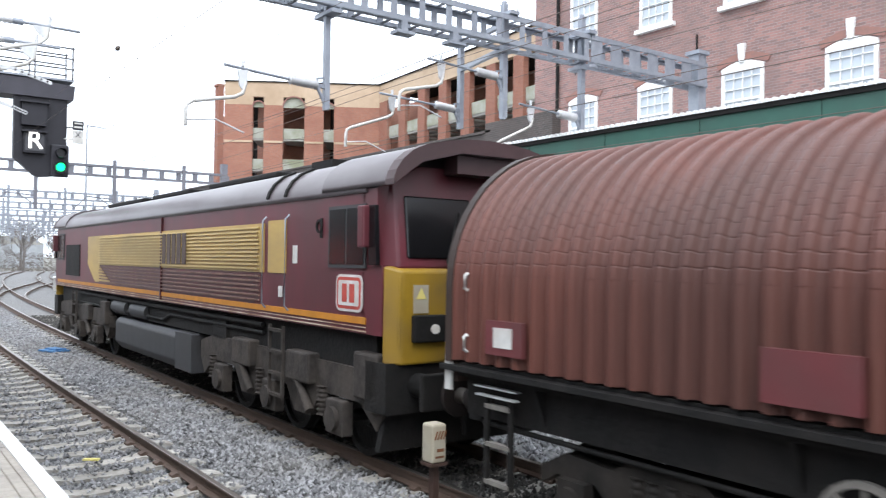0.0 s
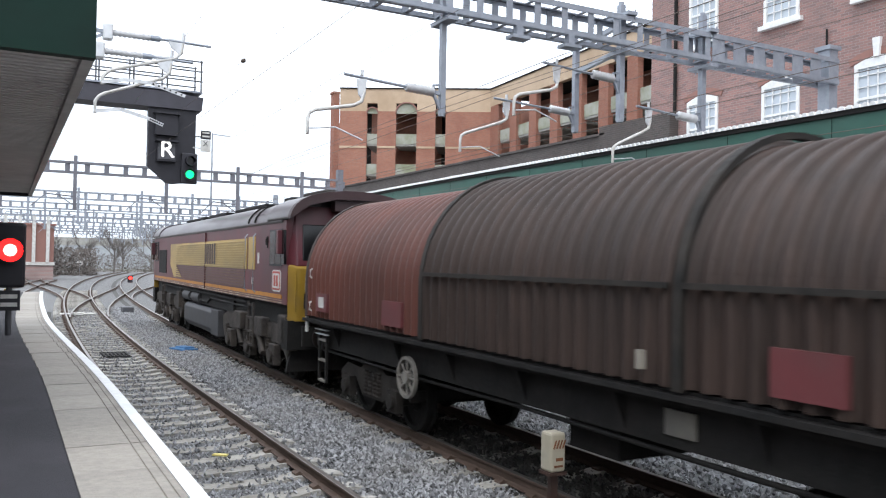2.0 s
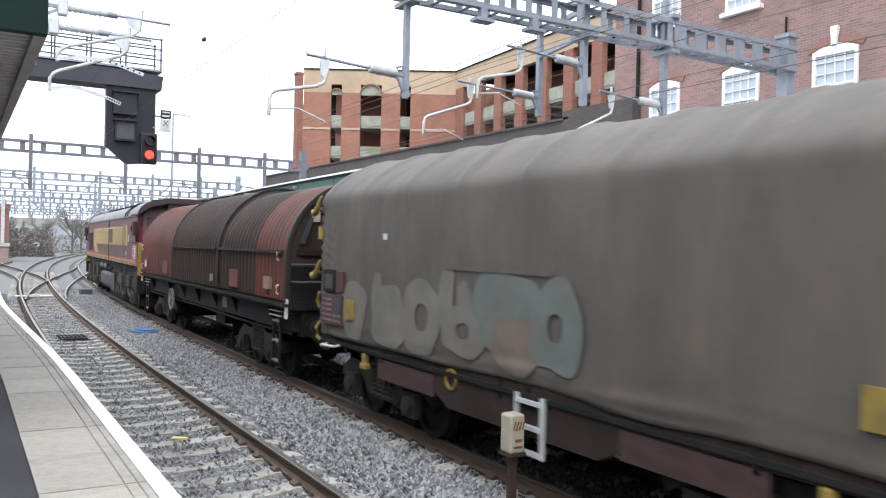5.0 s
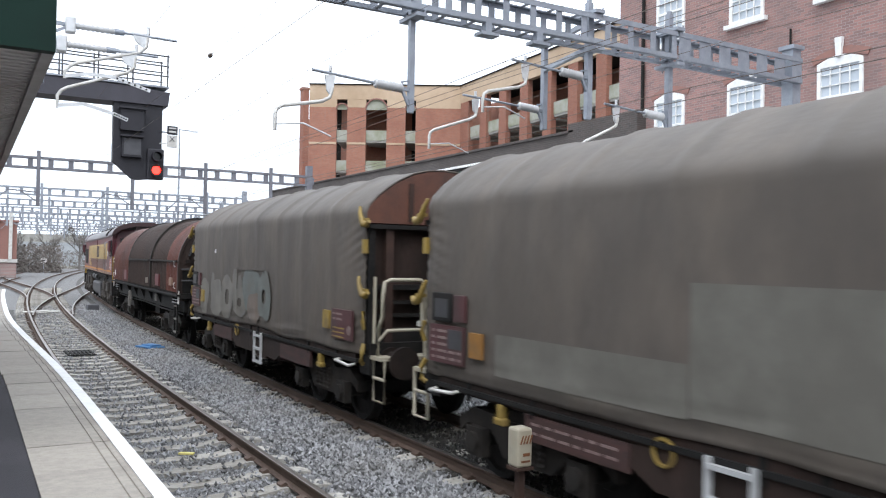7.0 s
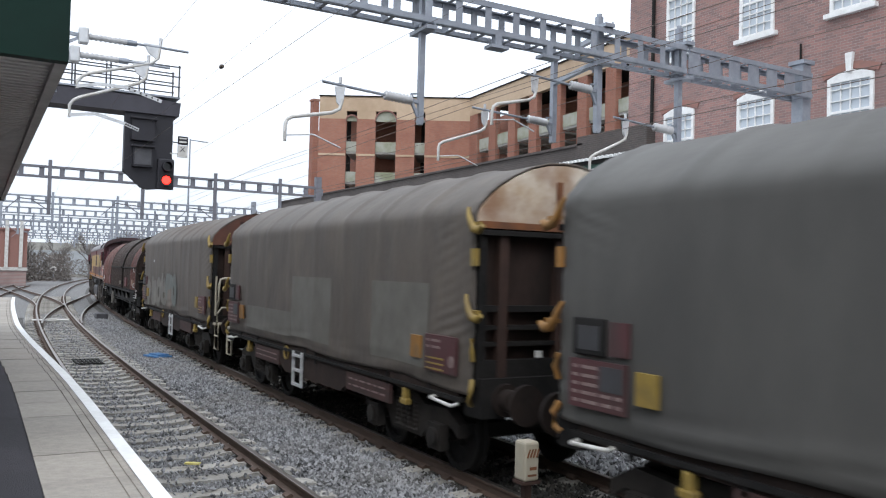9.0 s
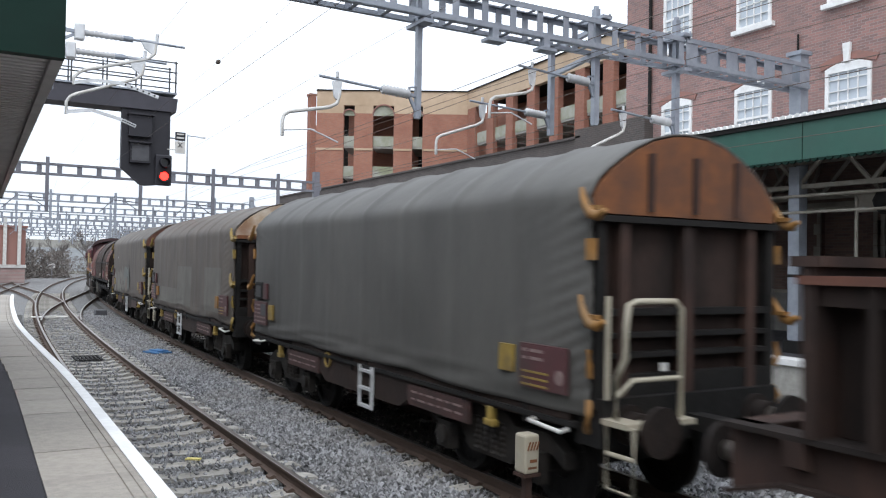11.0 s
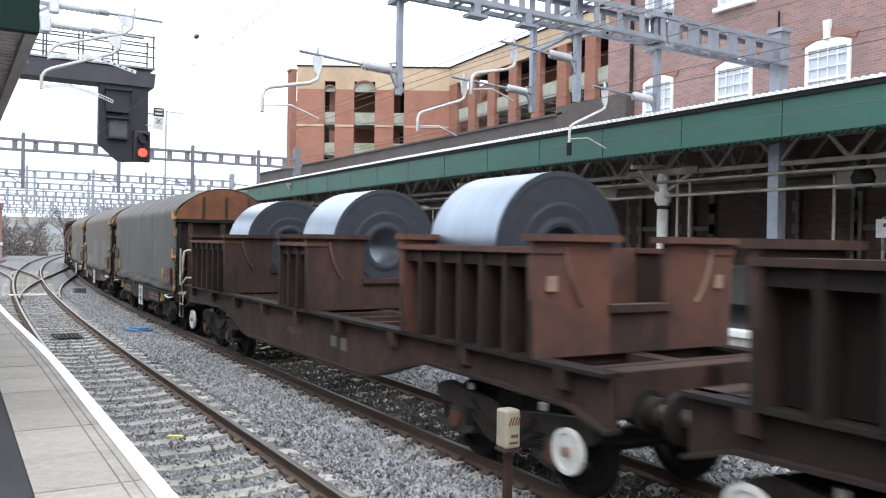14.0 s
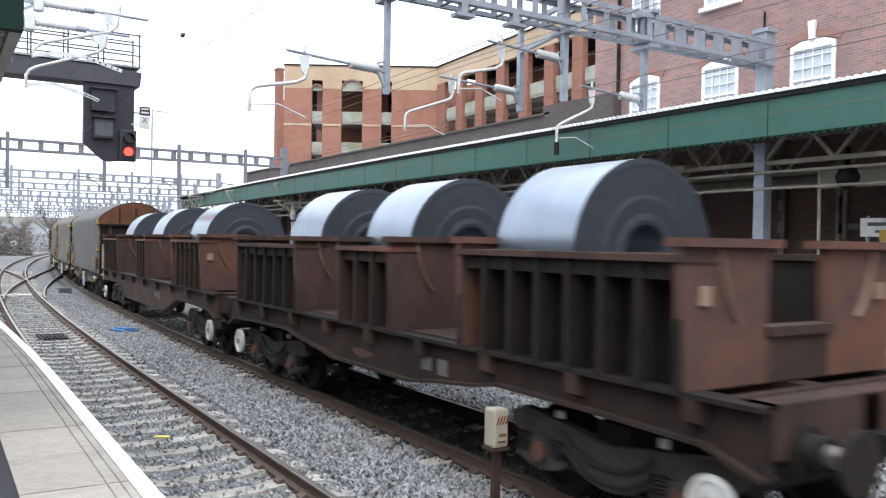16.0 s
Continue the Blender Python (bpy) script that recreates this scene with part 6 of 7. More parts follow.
            fr.extrude([(-3.1, 0.78), (-2.9, 0.5), (-2.5, 0.78), (-1.5, 0.78), (-1.2, 0.42), (-0.7, 0.42), (-0.45, 0.74), (0.45, 0.74), (0.7, 0.42), (1.2, 0.42), (1.5, 0.78), (2.5, 0.78), (2.9, 0.5), (3.1, 0.78), (3.1, 1.05), (2.5, 1.18), (-2.5, 1.18), (-3.1, 1.05)], sx - 0.08, sx + 0.08, axis="x")
            part("side_frame", fr, M["loco_bogie"], b, bevel=0.02)
            for y in (-2.0, 0.0, 2.0):
                part("axle_box", Shape().box(min(sx, sx + s_ * 0.16), max(sx, sx + s_ * 0.16), y - 0.22, y + 0.22, 0.32, 0.75).disc(sx + s_ * 0.18, y, 0.52, 0.15, 0.08, "x", 16), M["loco_bogie"], b, bevel=0.02)
                part("coil_spring", Shape().tube([(sx + s_ * 0.08, y + 0.42, 0.5 + 0.02 * k) for k in range(19)], 0.06, 8, radii=[0.1 if k % 3 == 0 else 0.07 for k in range(19)]), M["loco_bogie"], b)
            for y in (-1.0, 1.0):
                part("damper", Shape().tube([(sx + s_ * 0.14, y - 0.3, 0.5), (sx + s_ * 0.14, y + 0.25, 1.05)], 0.06, 10), M["loco_bogie"], b)
                part("brake_cylinder", Shape().box(min(sx, sx + s_ * 0.2), max(sx, sx + s_ * 0.2), y - 0.35, y + 0.35, 0.85, 1.25), M["loco_bogie"], b, bevel=0.03)
            part("sand_box", Shape().box(min(sx, sx + s_ * 0.18), max(sx, sx + s_ * 0.18), -3.05, -2.5, 0.85, 1.4), M["loco_bogie"], b, bevel=0.03)
        for y in (-2.0, 0.0, 2.0):
            wheelset(b, y, 0.53)
    return c


loco()


def hood_profile(w, base, spring, top, n=12, square=0.75):
    """A closed barrel outline: upright sides, round top."""
    h = top - spring
    pts = [(w * math.cos(math.pi * k / (2 * n)) ** square, spring + h * math.sin(math.pi * k / (2 * n)) ** (0.8 + 0.2 * square)) for k in range(n + 1)]
    return [(w, base)] + pts + [(-x, z) for x, z in pts[-2::-1]] + [(-w, base)]


def arch_shape(w, base, spring, top, y0, y1, thick=0.03, n=12, slot=0, into=None, ribs=0, rib_d=0.02, square=1.0):
    """A barrel cover as one skin, ridged along its length where ribs is given."""
    sh = into or Shape()
    prof = hood_profile(w, base, spring, top, n, square)
    rows = []
    if ribs:
        steps = []
        pitch = (y1 - y0) / ribs
        for k in range(ribs):
            a = y0 + k * pitch
            steps += [(a + pitch * u, rib_d * q) for u, q in ((0.0, -1.0), (0.2, -1.0), (0.42, -0.9), (0.5, 0.0), (0.56, 0.75), (0.72, 1.0), (0.88, 0.75), (0.94, 0.0))]
        steps.append((y1, -rib_d))
    else:
        steps = [(y0, 0), (y1, 0)]
    cz = spring - 0.3
    for y, d in steps:
        ring = []
        for x, z in prof:
            if d:
                l_ = math.hypot(x, max(0, z - cz)) or 1
                ring.append((x + d * x / l_, y, z + (d * (z - cz) / l_ if z > spring else 0)))
            else:
                ring.append((x, y, z))
        rows.append(ring)
    m_ = len(prof)
    v = [p for r_ in rows for p in r_]
    f = [(i * m_ + k, i * m_ + k + 1, (i + 1) * m_ + k + 1, (i + 1) * m_ + k) for i in range(len(rows) - 1) for k in range(m_ - 1)]
    sh.add(v, f, slot, bool(ribs))
    return sh


def hood_wagon():
    """Steel carrier with three telescoping ribbed covers."""
    c0 = -0.35
    L_ = 6.75
    c = thing("covered_steel_wagon", "rusty red and brown bogie wagon with ribbed telescopic covers", "freight wagon")
    CARS.append((c, c0, 4.4))
    spans = [(2.05, 6.75, 1.365, 3.575, "hood_red", 21), (-2.5, 2.1, 1.4, 3.645, "hood_brown", 20), (-6.75, -2.45, 1.365, 3.575, "hood_brown", 19)]
    for i, (y0, y1, w_, top, mt, rb) in enumerate(spans):
        if i == 2:
            h = part("cover", arch_shape(w_, 1.52, 2.22, top, -5.05, y1, ribs=11, rib_d=0.04), M["hood_brown"], c, "sooty brown ribbed cover")
            part("cover_end", arch_shape(w_, 1.52, 2.22, top, y0, -5.05, ribs=8, rib_d=0.04), M["hood_red"], h, "faded red end of cover")
        else:
            h = part("cover", arch_shape(w_, 1.52, 2.22, top, y0, y1, ribs=rb, rib_d=0.04), M[mt], c, "faded red ribbed cover" if i == 0 else "sooty brown ribbed cover")
        for sx in (-1, 1):
            if i:
                part("slide_rail", Shape().box(min(sx * (w_ + 0.03), sx * (w_ + 0.08)), max(sx * (w_ + 0.03), sx * (w_ + 0.08)), y0 + 0.1, y1 - 0.1, 2.33, 2.38), M["bogie"], h)
    for y, w_, top in ((2.1, 1.45, 3.72), (-2.5, 1.45, 3.72), (6.75, 1.41, 3.64), (-6.75, 1.41, 3.64)):
        part("arch_frame", arch_shape(w_, 1.5, 2.22, top, y - 0.05, y + 0.05), M["bogie" if abs(y) < 5 else "hood_brown"], c, "dark arch frame").modifiers.new("thick", "SOLIDIFY").thickness = 0.06
    for y in (-6.72, 6.72):
        end = Shape()
        pr = hood_profile(1.34, 1.3, 2.22, 3.56, 12, 1.0)
        end.extrude(pr, y - 0.03, y + 0.03)
        e_ = part("end_wall", end, M["hood_brown"], c)
        s_ = math.copysign(1, y)
        # Black panel on the wall face stands in for the shade of a recess.
        part("recess_shade_panel", Shape().box(-1.28, 1.28, min(y, y + s_ * 0.06), max(y, y + s_ * 0.06), 1.32, 2.1), M["black"], e_)
        for z_ in (2.14, 1.84):
            part("end_rail", Shape().tube([(-1.3, y + s_ * 0.06, z_), (-1.24, y + s_ * 0.16, z_), (1.24, y + s_ * 0.16, z_), (1.3, y + s_ * 0.06, z_)], 0.022, 8), M["tank"], e_, "grey end rail")
        for x_ in (-1.12, 1.12):
            part("end_gusset", Shape().extrude([(x_ - 0.03, 2.5), (x_ + 0.03, 2.5), (x_ + 0.03 - 0.16 * math.copysign(1, x_), 2.95), (x_ - 0.03 - 0.16 * math.copysign(1, x_), 2.95)], min(y + s_ * 0.03, y + s_ * 0.13), max(y + s_ * 0.03, y + s_ * 0.13)), M["tank"], e_)
        for x0_, x1_, z_ in ((-0.6, -0.1, 2.55), (0.1, 0.8, 2.55), (0.1, 0.8, 3.05)):
            part("end_step", Shape().box(x0_, x1_, min(y, y + s_ * 0.1), max(y, y + s_ * 0.1), z_, z_ + 0.05), M["black"], e_)
        split("end_post", Shape().box(-0.5, -0.4, y + s_ * 0.03 - 0.03, y + s_ * 0.03 + 0.03, 1.3, 3.4).box(0.4, 0.5, y + s_ * 0.03 - 0.03, y + s_ * 0.03 + 0.03, 1.3, 3.4).box(-1.2, 1.2, y + s_ * 0.04 - 0.03, y + s_ * 0.04 + 0.03, 2.3, 2.4), M["rust_dark"], e_)
    part("plate", Shape().box(-0.95, -0.8, -6.79, -6.765, 2.88, 3.07), M["cream"], c)
    fr = Shape()
    fr.box(-1.33, 1.33, -6.85, 6.85, 1.36, 1.5).box(-1.44, -1.33, -6.85, 6.85, 1.42, 1.47).box(1.33, 1.44, -6.85, 6.85, 1.42, 1.47)
    split("sole_bar", fr, M["black"], c)
    split("underframe_beam", Shape().box(-1.2, -1.1, -6.7, 6.7, 0.98, 1.36).box(1.1, 1.2, -6.7, 6.7, 0.98, 1.36).box(-1.1, 1.1, -6.8, -6.6, 0.9, 1.36).box(-1.1, 1.1, 6.6, 6.8, 0.9, 1.36).box(-0.3, 0.3, -6.5, 6.5, 0.95, 1.3).box(-0.9, 0.9, -1.2, -0.4, 0.6, 1.1), M["black"], c)
    for sx in (-1, 1):
        for y in (6.1, -6.1):
            for z in (1.62, 2.2):
                yh = y + math.copysign(0.35, y)
                part("handle", Shape().tube([(sx * 1.41, yh, z), (sx * 1.445, yh, z + 0.02), (sx * 1.445, yh, z + 0.14), (sx * 1.41, yh, z + 0.16)], 0.016, 6), M["white"], c)
            split("step", Shape().box(min(sx * 1.3, sx * 1.36), max(sx * 1.3, sx * 1.36), y - 0.3, y + 0.3, 1.3, 1.315).box(min(sx * 1.3, sx * 1.36), max(sx * 1.3, sx * 1.36), y - 0.28, y + 0.28, 1.22, 1.235), M["galv_light"], c)
            ladder(c, y, 0.4, 1.2, sx * 1.3, M["black"], 0.34, 3, M["wheel_grey"])
            part("corner_plate", Shape().box(min(sx * 1.36, sx * 1.39), max(sx * 1.36, sx * 1.39), y + math.copysign(0.68, y) - 0.05, y + math.copysign(0.68, y) + 0.05, 1.22, 1.56), M["white"], c, "white corner plate")
        part("handle", Shape().box(min(sx * 1.44, sx * 1.5), max(sx * 1.44, sx * 1.5), -2.14, -2.08, 1.64, 1.8), M["truss"], c)
        part("hazard_panel", Shape().box(min(sx * 1.38, sx * 1.437), max(sx * 1.38, sx * 1.437), 2.7, 3.35, 1.6, 1.95), M["dull_red"], c, "dull red data panel")
        part("hazard_panel", Shape().box(min(sx * 1.38, sx * 1.43), max(sx * 1.38, sx * 1.43), -4.0, -3.4, 1.6, 1.95), M["dull_red"], c, "dull red data panel")
        part("white_label", Shape().box(min(sx * 1.38, sx * 1.437), max(sx * 1.38, sx * 1.437), 5.78, 6.03, 1.7, 1.88), M["white"], c, "white label plate")
        part("label_board", Shape().box(min(sx * 1.38, sx * 1.43), max(sx * 1.38, sx * 1.43), 5.65, 6.15, 1.63, 1.94), M["dull_red"], c)
        part("white_label", Shape().box(min(sx * 1.38, sx * 1.437), max(sx * 1.38, sx * 1.437), -6.0, -5.68, 1.68, 1.9), M["bare"], c, "dirty cream label plate")
    for sx in (-1, 1):
        part("label_board", Shape().box(min(sx * 1.2, sx * 1.225), max(sx * 1.2, sx * 1.225), -2.5, -2.15, 1.08, 1.3), M["graffiti"], c, "dirty beige plate")
        for y in (-5.6, -3.2, -1.6, 0.0, 1.6, 3.2, 5.6):
            part("gusset", Shape().extrude([(sx * 1.2, 1.36), (sx * 1.33, 1.36), (sx * 1.2, 1.02)], y - 0.02, y + 0.02), M["black"], c)
        part("brake_pipe", Shape().tube([(sx * 1.15, -6.5, 0.92), (sx * 1.15, -3.0, 0.9), (sx * 1.15, 0.0, 0.93), (sx * 1.15, 3.0, 0.9), (sx * 1.15, 6.5, 0.92)], 0.025, 6), M["black"], c)
    handwheel(c, 2.75, 0.92, 0.29, True, -1.3)
    wagon_bogie(c, 4.4)
    wagon_bogie(c, -4.4)
    buffers(c, 6.85)
    return c


hood_wagon()


TARP_TOP = [(1.3, 3.1), (1.3, 3.17), (1.285, 3.23), (1.25, 3.29), (1.19, 3.355), (1.1, 3.44), (0.95, 3.555), (0.75, 3.675), (0.5, 3.785), (0.25, 3.845), (0.0, 3.86)]


def tarp_skin(x, y, z, y0, half):
    """A point of the tarpaulin: hoops, end creases and a loose dirty hem."""
    hoop = max(0.0, math.cos(2 * math.pi * (y + 0.2) / 1.28)) ** 10
    gap = half - abs(y)
    edge = max(0.0, 1 - gap / 1.1)
    low = max(0.0, (1.5 - z) / 0.38)
    wob = 0.016 * noise.noise(Vector((x, y * 0.5 + y0, z * 0.8))) + 0.008 * noise.noise(Vector((x * 2, y * 2.2 + y0, z * 1.3)))
    crease = edge * max(0.0, noise.noise(Vector((y0 * 3, y * 1.7, z * 1.4))) + 0.35) * 0.017 * math.sin(z * 44 + gap * 14 + 2 * noise.noise(Vector((y0, y * 2, z * 2))))
    tuck = 0.022 * noise.noise(Vector((y0, y * 0.9 + z * 4.0, z * 9.0))) * min(1.0, low * 1.5)
    d = 1.0 + wob + crease + tuck + 0.006 * hoop - 0.045 * max(0.0, low - 0.45) ** 2 - 0.03 * edge ** 4
    lift = low * 0.05 * noise.noise(Vector((4.0, y * 0.55 + y0, 3.0)))
    return (x * d, y, z + ((0.03 * hoop + wob) if z > 3.1 else 0.0) + lift)


def tarp_wagon(y0, tarp, patches, upper_end, letters, rail_rear, square):
    """Bogie steel carrier under a tarpaulin, with clamps, end wall and boards."""
    half = 5.2
    yellow = M["ochre" if upper_end == "rust_orange" else "clamp"]
    c = thing("tarpaulin_wagon", "bogie steel wagon under a " + tarp[1] + " tarpaulin", "freight wagon", group="tarpaulin wagons")
    CARS.append((c, y0, 3.3))
    steps_ = [1.12 + (3.1 - 1.12) * k / 44 for k in range(44)]
    prof = [(1.3, z) for z in steps_] + TARP_TOP + [(-x, z) for x, z in reversed(TARP_TOP[:-1])] + [(-1.3, z) for z in reversed(steps_)]
    n = 150
    rows = [[tarp_skin(x, -half + 2 * half * k / n, z, y0, half) for x, z in prof] for k in range(n + 1)]
    m_ = len(prof)
    sh = Shape()
    sh.add([p for r_ in rows for p in r_], [(i * m_ + k, i * m_ + k + 1, (i + 1) * m_ + k + 1, (i + 1) * m_ + k) for i in range(n) for k in range(m_ - 1)], 0, True)
    tp = part("tarpaulin", sh, M[tarp[0]], c)
    tp.modifiers.new("thick", "SOLIDIFY").thickness = 0.02

    def on_skin(y, z, off):
        p = tarp_skin(-1.3, y, z, y0, half)
        return (p[0] - off, p[1], p[2])

    def sheet(name, a, b, z0, z1, off, material, label=""):
        """A sewn-on piece that lies on the skin."""
        ny, nz = max(2, int((b - a) / 0.07)), max(2, int((z1 - z0) / 0.044))
        v = [on_skin(a + (b - a) * i / ny, z0 + (z1 - z0) * j / nz, off) for i in range(ny + 1) for j in range(nz + 1)]
        s2 = Shape().add(v, [(i * (nz + 1) + j, i * (nz + 1) + j + 1, (i + 1) * (nz + 1) + j + 1, (i + 1) * (nz + 1) + j) for i in range(ny) for j in range(nz)], 0, True)
        return part(name, s2, material, c, label)

    for (a, b, z0, z1) in patches:
        sheet("patch", a, b, z0, z1, 0.006, M["patch"], "paler repair patch")
    if letters:
        sheet("seam_flap", -0.7, 1.32, 2.24, 2.285, 0.03, M[tarp[0]])
        sheet("pale_scuff", 2.82, 2.94, 2.58, 2.66, 0.016, M["insulator"])
    for k, (yl, zl, w_, h_, hole, tint) in enumerate(letters):
        s2 = Shape()
        nq, nr = 32, 7
        v = []
        for q in range(nq):
            a_ = 2 * math.pi * q / nq
            wv = 1 + 0.07 * math.sin(3 * a_ + k * 1.7) + 0.05 * math.sin(5 * a_ + 2 * k)
            for j in range(nr):
                t_ = hole + (1 - hole) * j / (nr - 1)
                r_ = t_ * (wv if j else 1.0)
                cy, sz = math.cos(a_), math.sin(a_)
                cy, sz = math.copysign(abs(cy) ** 0.8, cy), math.copysign(abs(sz) ** 0.8, sz)
                v.append(on_skin(yl + w_ * r_ * cy, max(1.16, zl + h_ * r_ * sz), 0.01 + 0.0015 * k))
        s2.add(v, [(q * nr + j, q * nr + j + 1, ((q + 1) % nq) * nr + j + 1, ((q + 1) % nq) * nr + j) for q in range(nq) for j in range(nr - 1)], 0, True)
        part("graffiti", s2, M[("graffiti", "graffiti2", "graffiti3")[tint]], c, "faded sprayed shape")
    for sx in (-1, 1):
        lo, hi = (min(sx * 1.31, sx * 1.345), max(sx * 1.31, sx * 1.345))
        fx = sx * 1.345
        for s_ in (-1, 1):
            yc = s_ * 4.58
            dp = part("data_panel", Shape().box(lo, hi, yc - 0.38, yc + 0.38, 1.3, 1.74), M["red_panel"], c, "dull red data panel")
            sh = Shape()
            for k in range(5):
                y_ = yc + 0.33
                for q in range(4):
                    ln = 0.08 + 0.07 * ((k * 3 + q * 2) % 3)
                    if y_ - ln > yc - 0.34 and not (s_ > 0 and k > 1 and y_ - ln < yc - 0.02) and not (s_ < 0 and (k < 3 or q > 1)):
                        sh.box(fx - 0.003, fx + 0.003, y_ - ln, y_, 1.345 + 0.078 * k, 1.375 + 0.078 * k)
                    y_ -= ln + 0.045
            split("panel_bar", sh, M["faded_mark"], dp)
            if s_ > 0:
                part("panel_window", Shape().box(fx - 0.004, fx + 0.004, yc - 0.35, yc - 0.05, 1.48, 1.7), M["tank"], dp)
                part("data_panel", Shape().box(lo, hi, 4.18, 4.42, 1.8, 2.1), M["red_panel"], c, "dull red data panel")
            else:
                part("white_roundel", Shape().disc(fx, yc - 0.28, 1.45, 0.07, 0.012, "x", 18), M["faded_mark"], dp)
                split("yellow_bar", Shape().box(fx - 0.005, fx + 0.005, yc - 0.1, yc + 0.34, 1.32, 1.34).box(fx - 0.005, fx + 0.005, yc - 0.1, yc + 0.34, 1.385, 1.405).box(fx - 0.005, fx + 0.005, yc - 0.1, yc + 0.34, 1.45, 1.47), M["clamp"], dp)
            part("painted_square", Shape().box(lo, hi - sx * 0.005 if sx > 0 else hi, s_ * 3.95 - 0.13, s_ * 3.95 + 0.13, 1.42, 1.7), M[square], c, "worn square of paint")
            sb = part("side_board", Shape().box(min(sx * 1.22, sx * 1.27), max(sx * 1.22, sx * 1.27), s_ * 2.35 - 0.75, s_ * 2.35 + 0.75, 0.7, 0.96), M["board"], c, "dirty brown side board")
            sh = Shape()
            for k in range(2):
                y_ = s_ * 2.35 + 0.65
                for q in range(6):
                    ln = 0.1 + 0.06 * ((k + q * 2) % 3)
                    if y_ - ln > s_ * 2.35 - 0.65 and not letters:
                        sh.box(sx * 1.27 - 0.003, sx * 1.27 + 0.003, y_ - ln, y_, 0.775 + 0.09 * k, 0.8 + 0.09 * k)
                    y_ -= ln + 0.06
            split("board_bar", sh, M["faded_mark"], sb)
            if s_ > 0:
                part("tie_ring", Shape().ring(sx * 1.27, 1.2, 0.97, 0.1, 0.125, 0.03, "x", 18), M["clamp"], c)
            part("grab_handle", Shape().tube([(sx * 1.25, s_ * 4.4, 1.0), (sx * 1.36, s_ * 4.4, 0.98), (sx * 1.36, s_ * 4.9, 0.95), (sx * 1.25, s_ * 4.9, 0.97)], 0.022, 6), M["white"], c)
            part("yellow_hook", Shape().box(min(sx * 1.2, sx * 1.29), max(sx * 1.2, sx * 1.29), s_ * 3.55 - 0.05, s_ * 3.55 + 0.05, 0.78, 0.98).box(min(sx * 1.2, sx * 1.3), max(sx * 1.2, sx * 1.3), s_ * 3.55 - 0.09, s_ * 3.55 + 0.09, 0.76, 0.84), M["clamp"], c, bevel=0.02)
            for y in (0.25, 3.0, 4.2):
                part("hem_strap", Shape().box(min(sx * 1.24, sx * 1.27), max(sx * 1.24, sx * 1.27), s_ * y - 0.03, s_ * y + 0.03, 0.92, 1.2), M["black"], c)
        wf = part("document_frame", Shape().box(lo, hi, 4.48, 4.92, 1.78, 2.12), M["black"], c, "black framed document holder", bevel=0.012)
        part("document", Shape().box(lo - 0.004, hi + 0.004, 4.55, 4.85, 1.83, 2.05), M["tank"], wf)
        ladder(c, -0.35 if letters or upper_end == "rust_orange" else 0.5, 0.45, 1.05, sx * 1.3, M["galv_light"], 0.42, 3)
        sh = Shape().extrude([(-4.9, 1.2), (4.9, 1.2), (4.9, 0.98), (2.0, 0.95), (1.3, 0.62), (-1.3, 0.62), (-2.0, 0.95), (-4.9, 0.98)], sx * 1.2 - 0.05, sx * 1.2 + 0.05, axis="x")
        part("sole_bar", sh, M["rust_deep"], c)
        part("floor_edge", Shape().box(min(sx * 1.15, sx * 1.285), max(sx * 1.15, sx * 1.285), -5.0, 5.0, 1.0, 1.05), M["black"], c)
    split("underframe_beam", Shape().box(-1.15, 1.15, -4.95, 4.95, 1.05, 1.22).box(-1.2, 1.2, -5.3, -4.95, 0.85, 1.3).box(-1.2, 1.2, 4.95, 5.3, 0.85, 1.3).box(-0.3, 0.3, -4.9, 4.9, 0.8, 1.1), M["black"], c)
    for s_ in (-1, 1):
        y = s_ * (half - 0.02)
        mats_e = M[upper_end] if s_ < 0 else M["rust_mid"]
        edge_ = [(x * 0.955, z - 0.03) for x, z in TARP_TOP]
        ew = Shape().extrude([(1.24, 3.02)] + edge_ + [(-x, z) for x, z in reversed(edge_[:-1])] + [(-1.24, 3.02)], y - 0.04, y + 0.04)
        part("upper_end_panel", ew, mats_e, c, "rust stained arched end panel")
        lw = part("end_wall", Shape().box(-1.2, 1.2, y - 0.05 - s_ * 0.12, y + 0.05 - s_ * 0.12, 1.2, 3.0), M["rust_deep"], c, "rusty brown end wall with posts")
        split("end_post", Shape().box(-0.95, -0.83, y - 0.07, y + 0.05, 1.2, 2.98).box(-0.12, 0.02, y - 0.07, y + 0.05, 1.2, 2.98).box(0.8, 0.92, y - 0.07, y + 0.05, 1.2, 2.98), M["rust_brown"], lw)
        split("end_post", Shape().box(-1.22, -1.12, y - 0.06, y + 0.06, 1.2, 3.0).box(1.12, 1.22, y - 0.06, y + 0.06, 1.2, 3.0), M["black"], lw)
        split("end_beam", Shape().box(-1.25, 1.25, y - 0.07 + s_ * 0.04, y + 0.07 + s_ * 0.04, 2.94, 3.0).box(-1.2, 1.2, y - 0.05, y + 0.06, 2.06, 2.13).box(-1.2, 1.2, y - 0.05, y + 0.06, 1.85, 1.9).box(-1.2, 1.2, y - 0.05, y + 0.06, 1.66, 1.71).box(-1.2, 1.2, y - 0.05, y + 0.06, 1.3, 1.5), M["black"], lw)
        part("white_tag", Shape().box(-0.42, -0.32, y + s_ * 0.065 - 0.005, y + s_ * 0.065 + 0.005, 1.52, 1.6), M["white"], lw)
        cream_end = upper_end == "rust_cream" and s_ < 0
        sh = Shape()
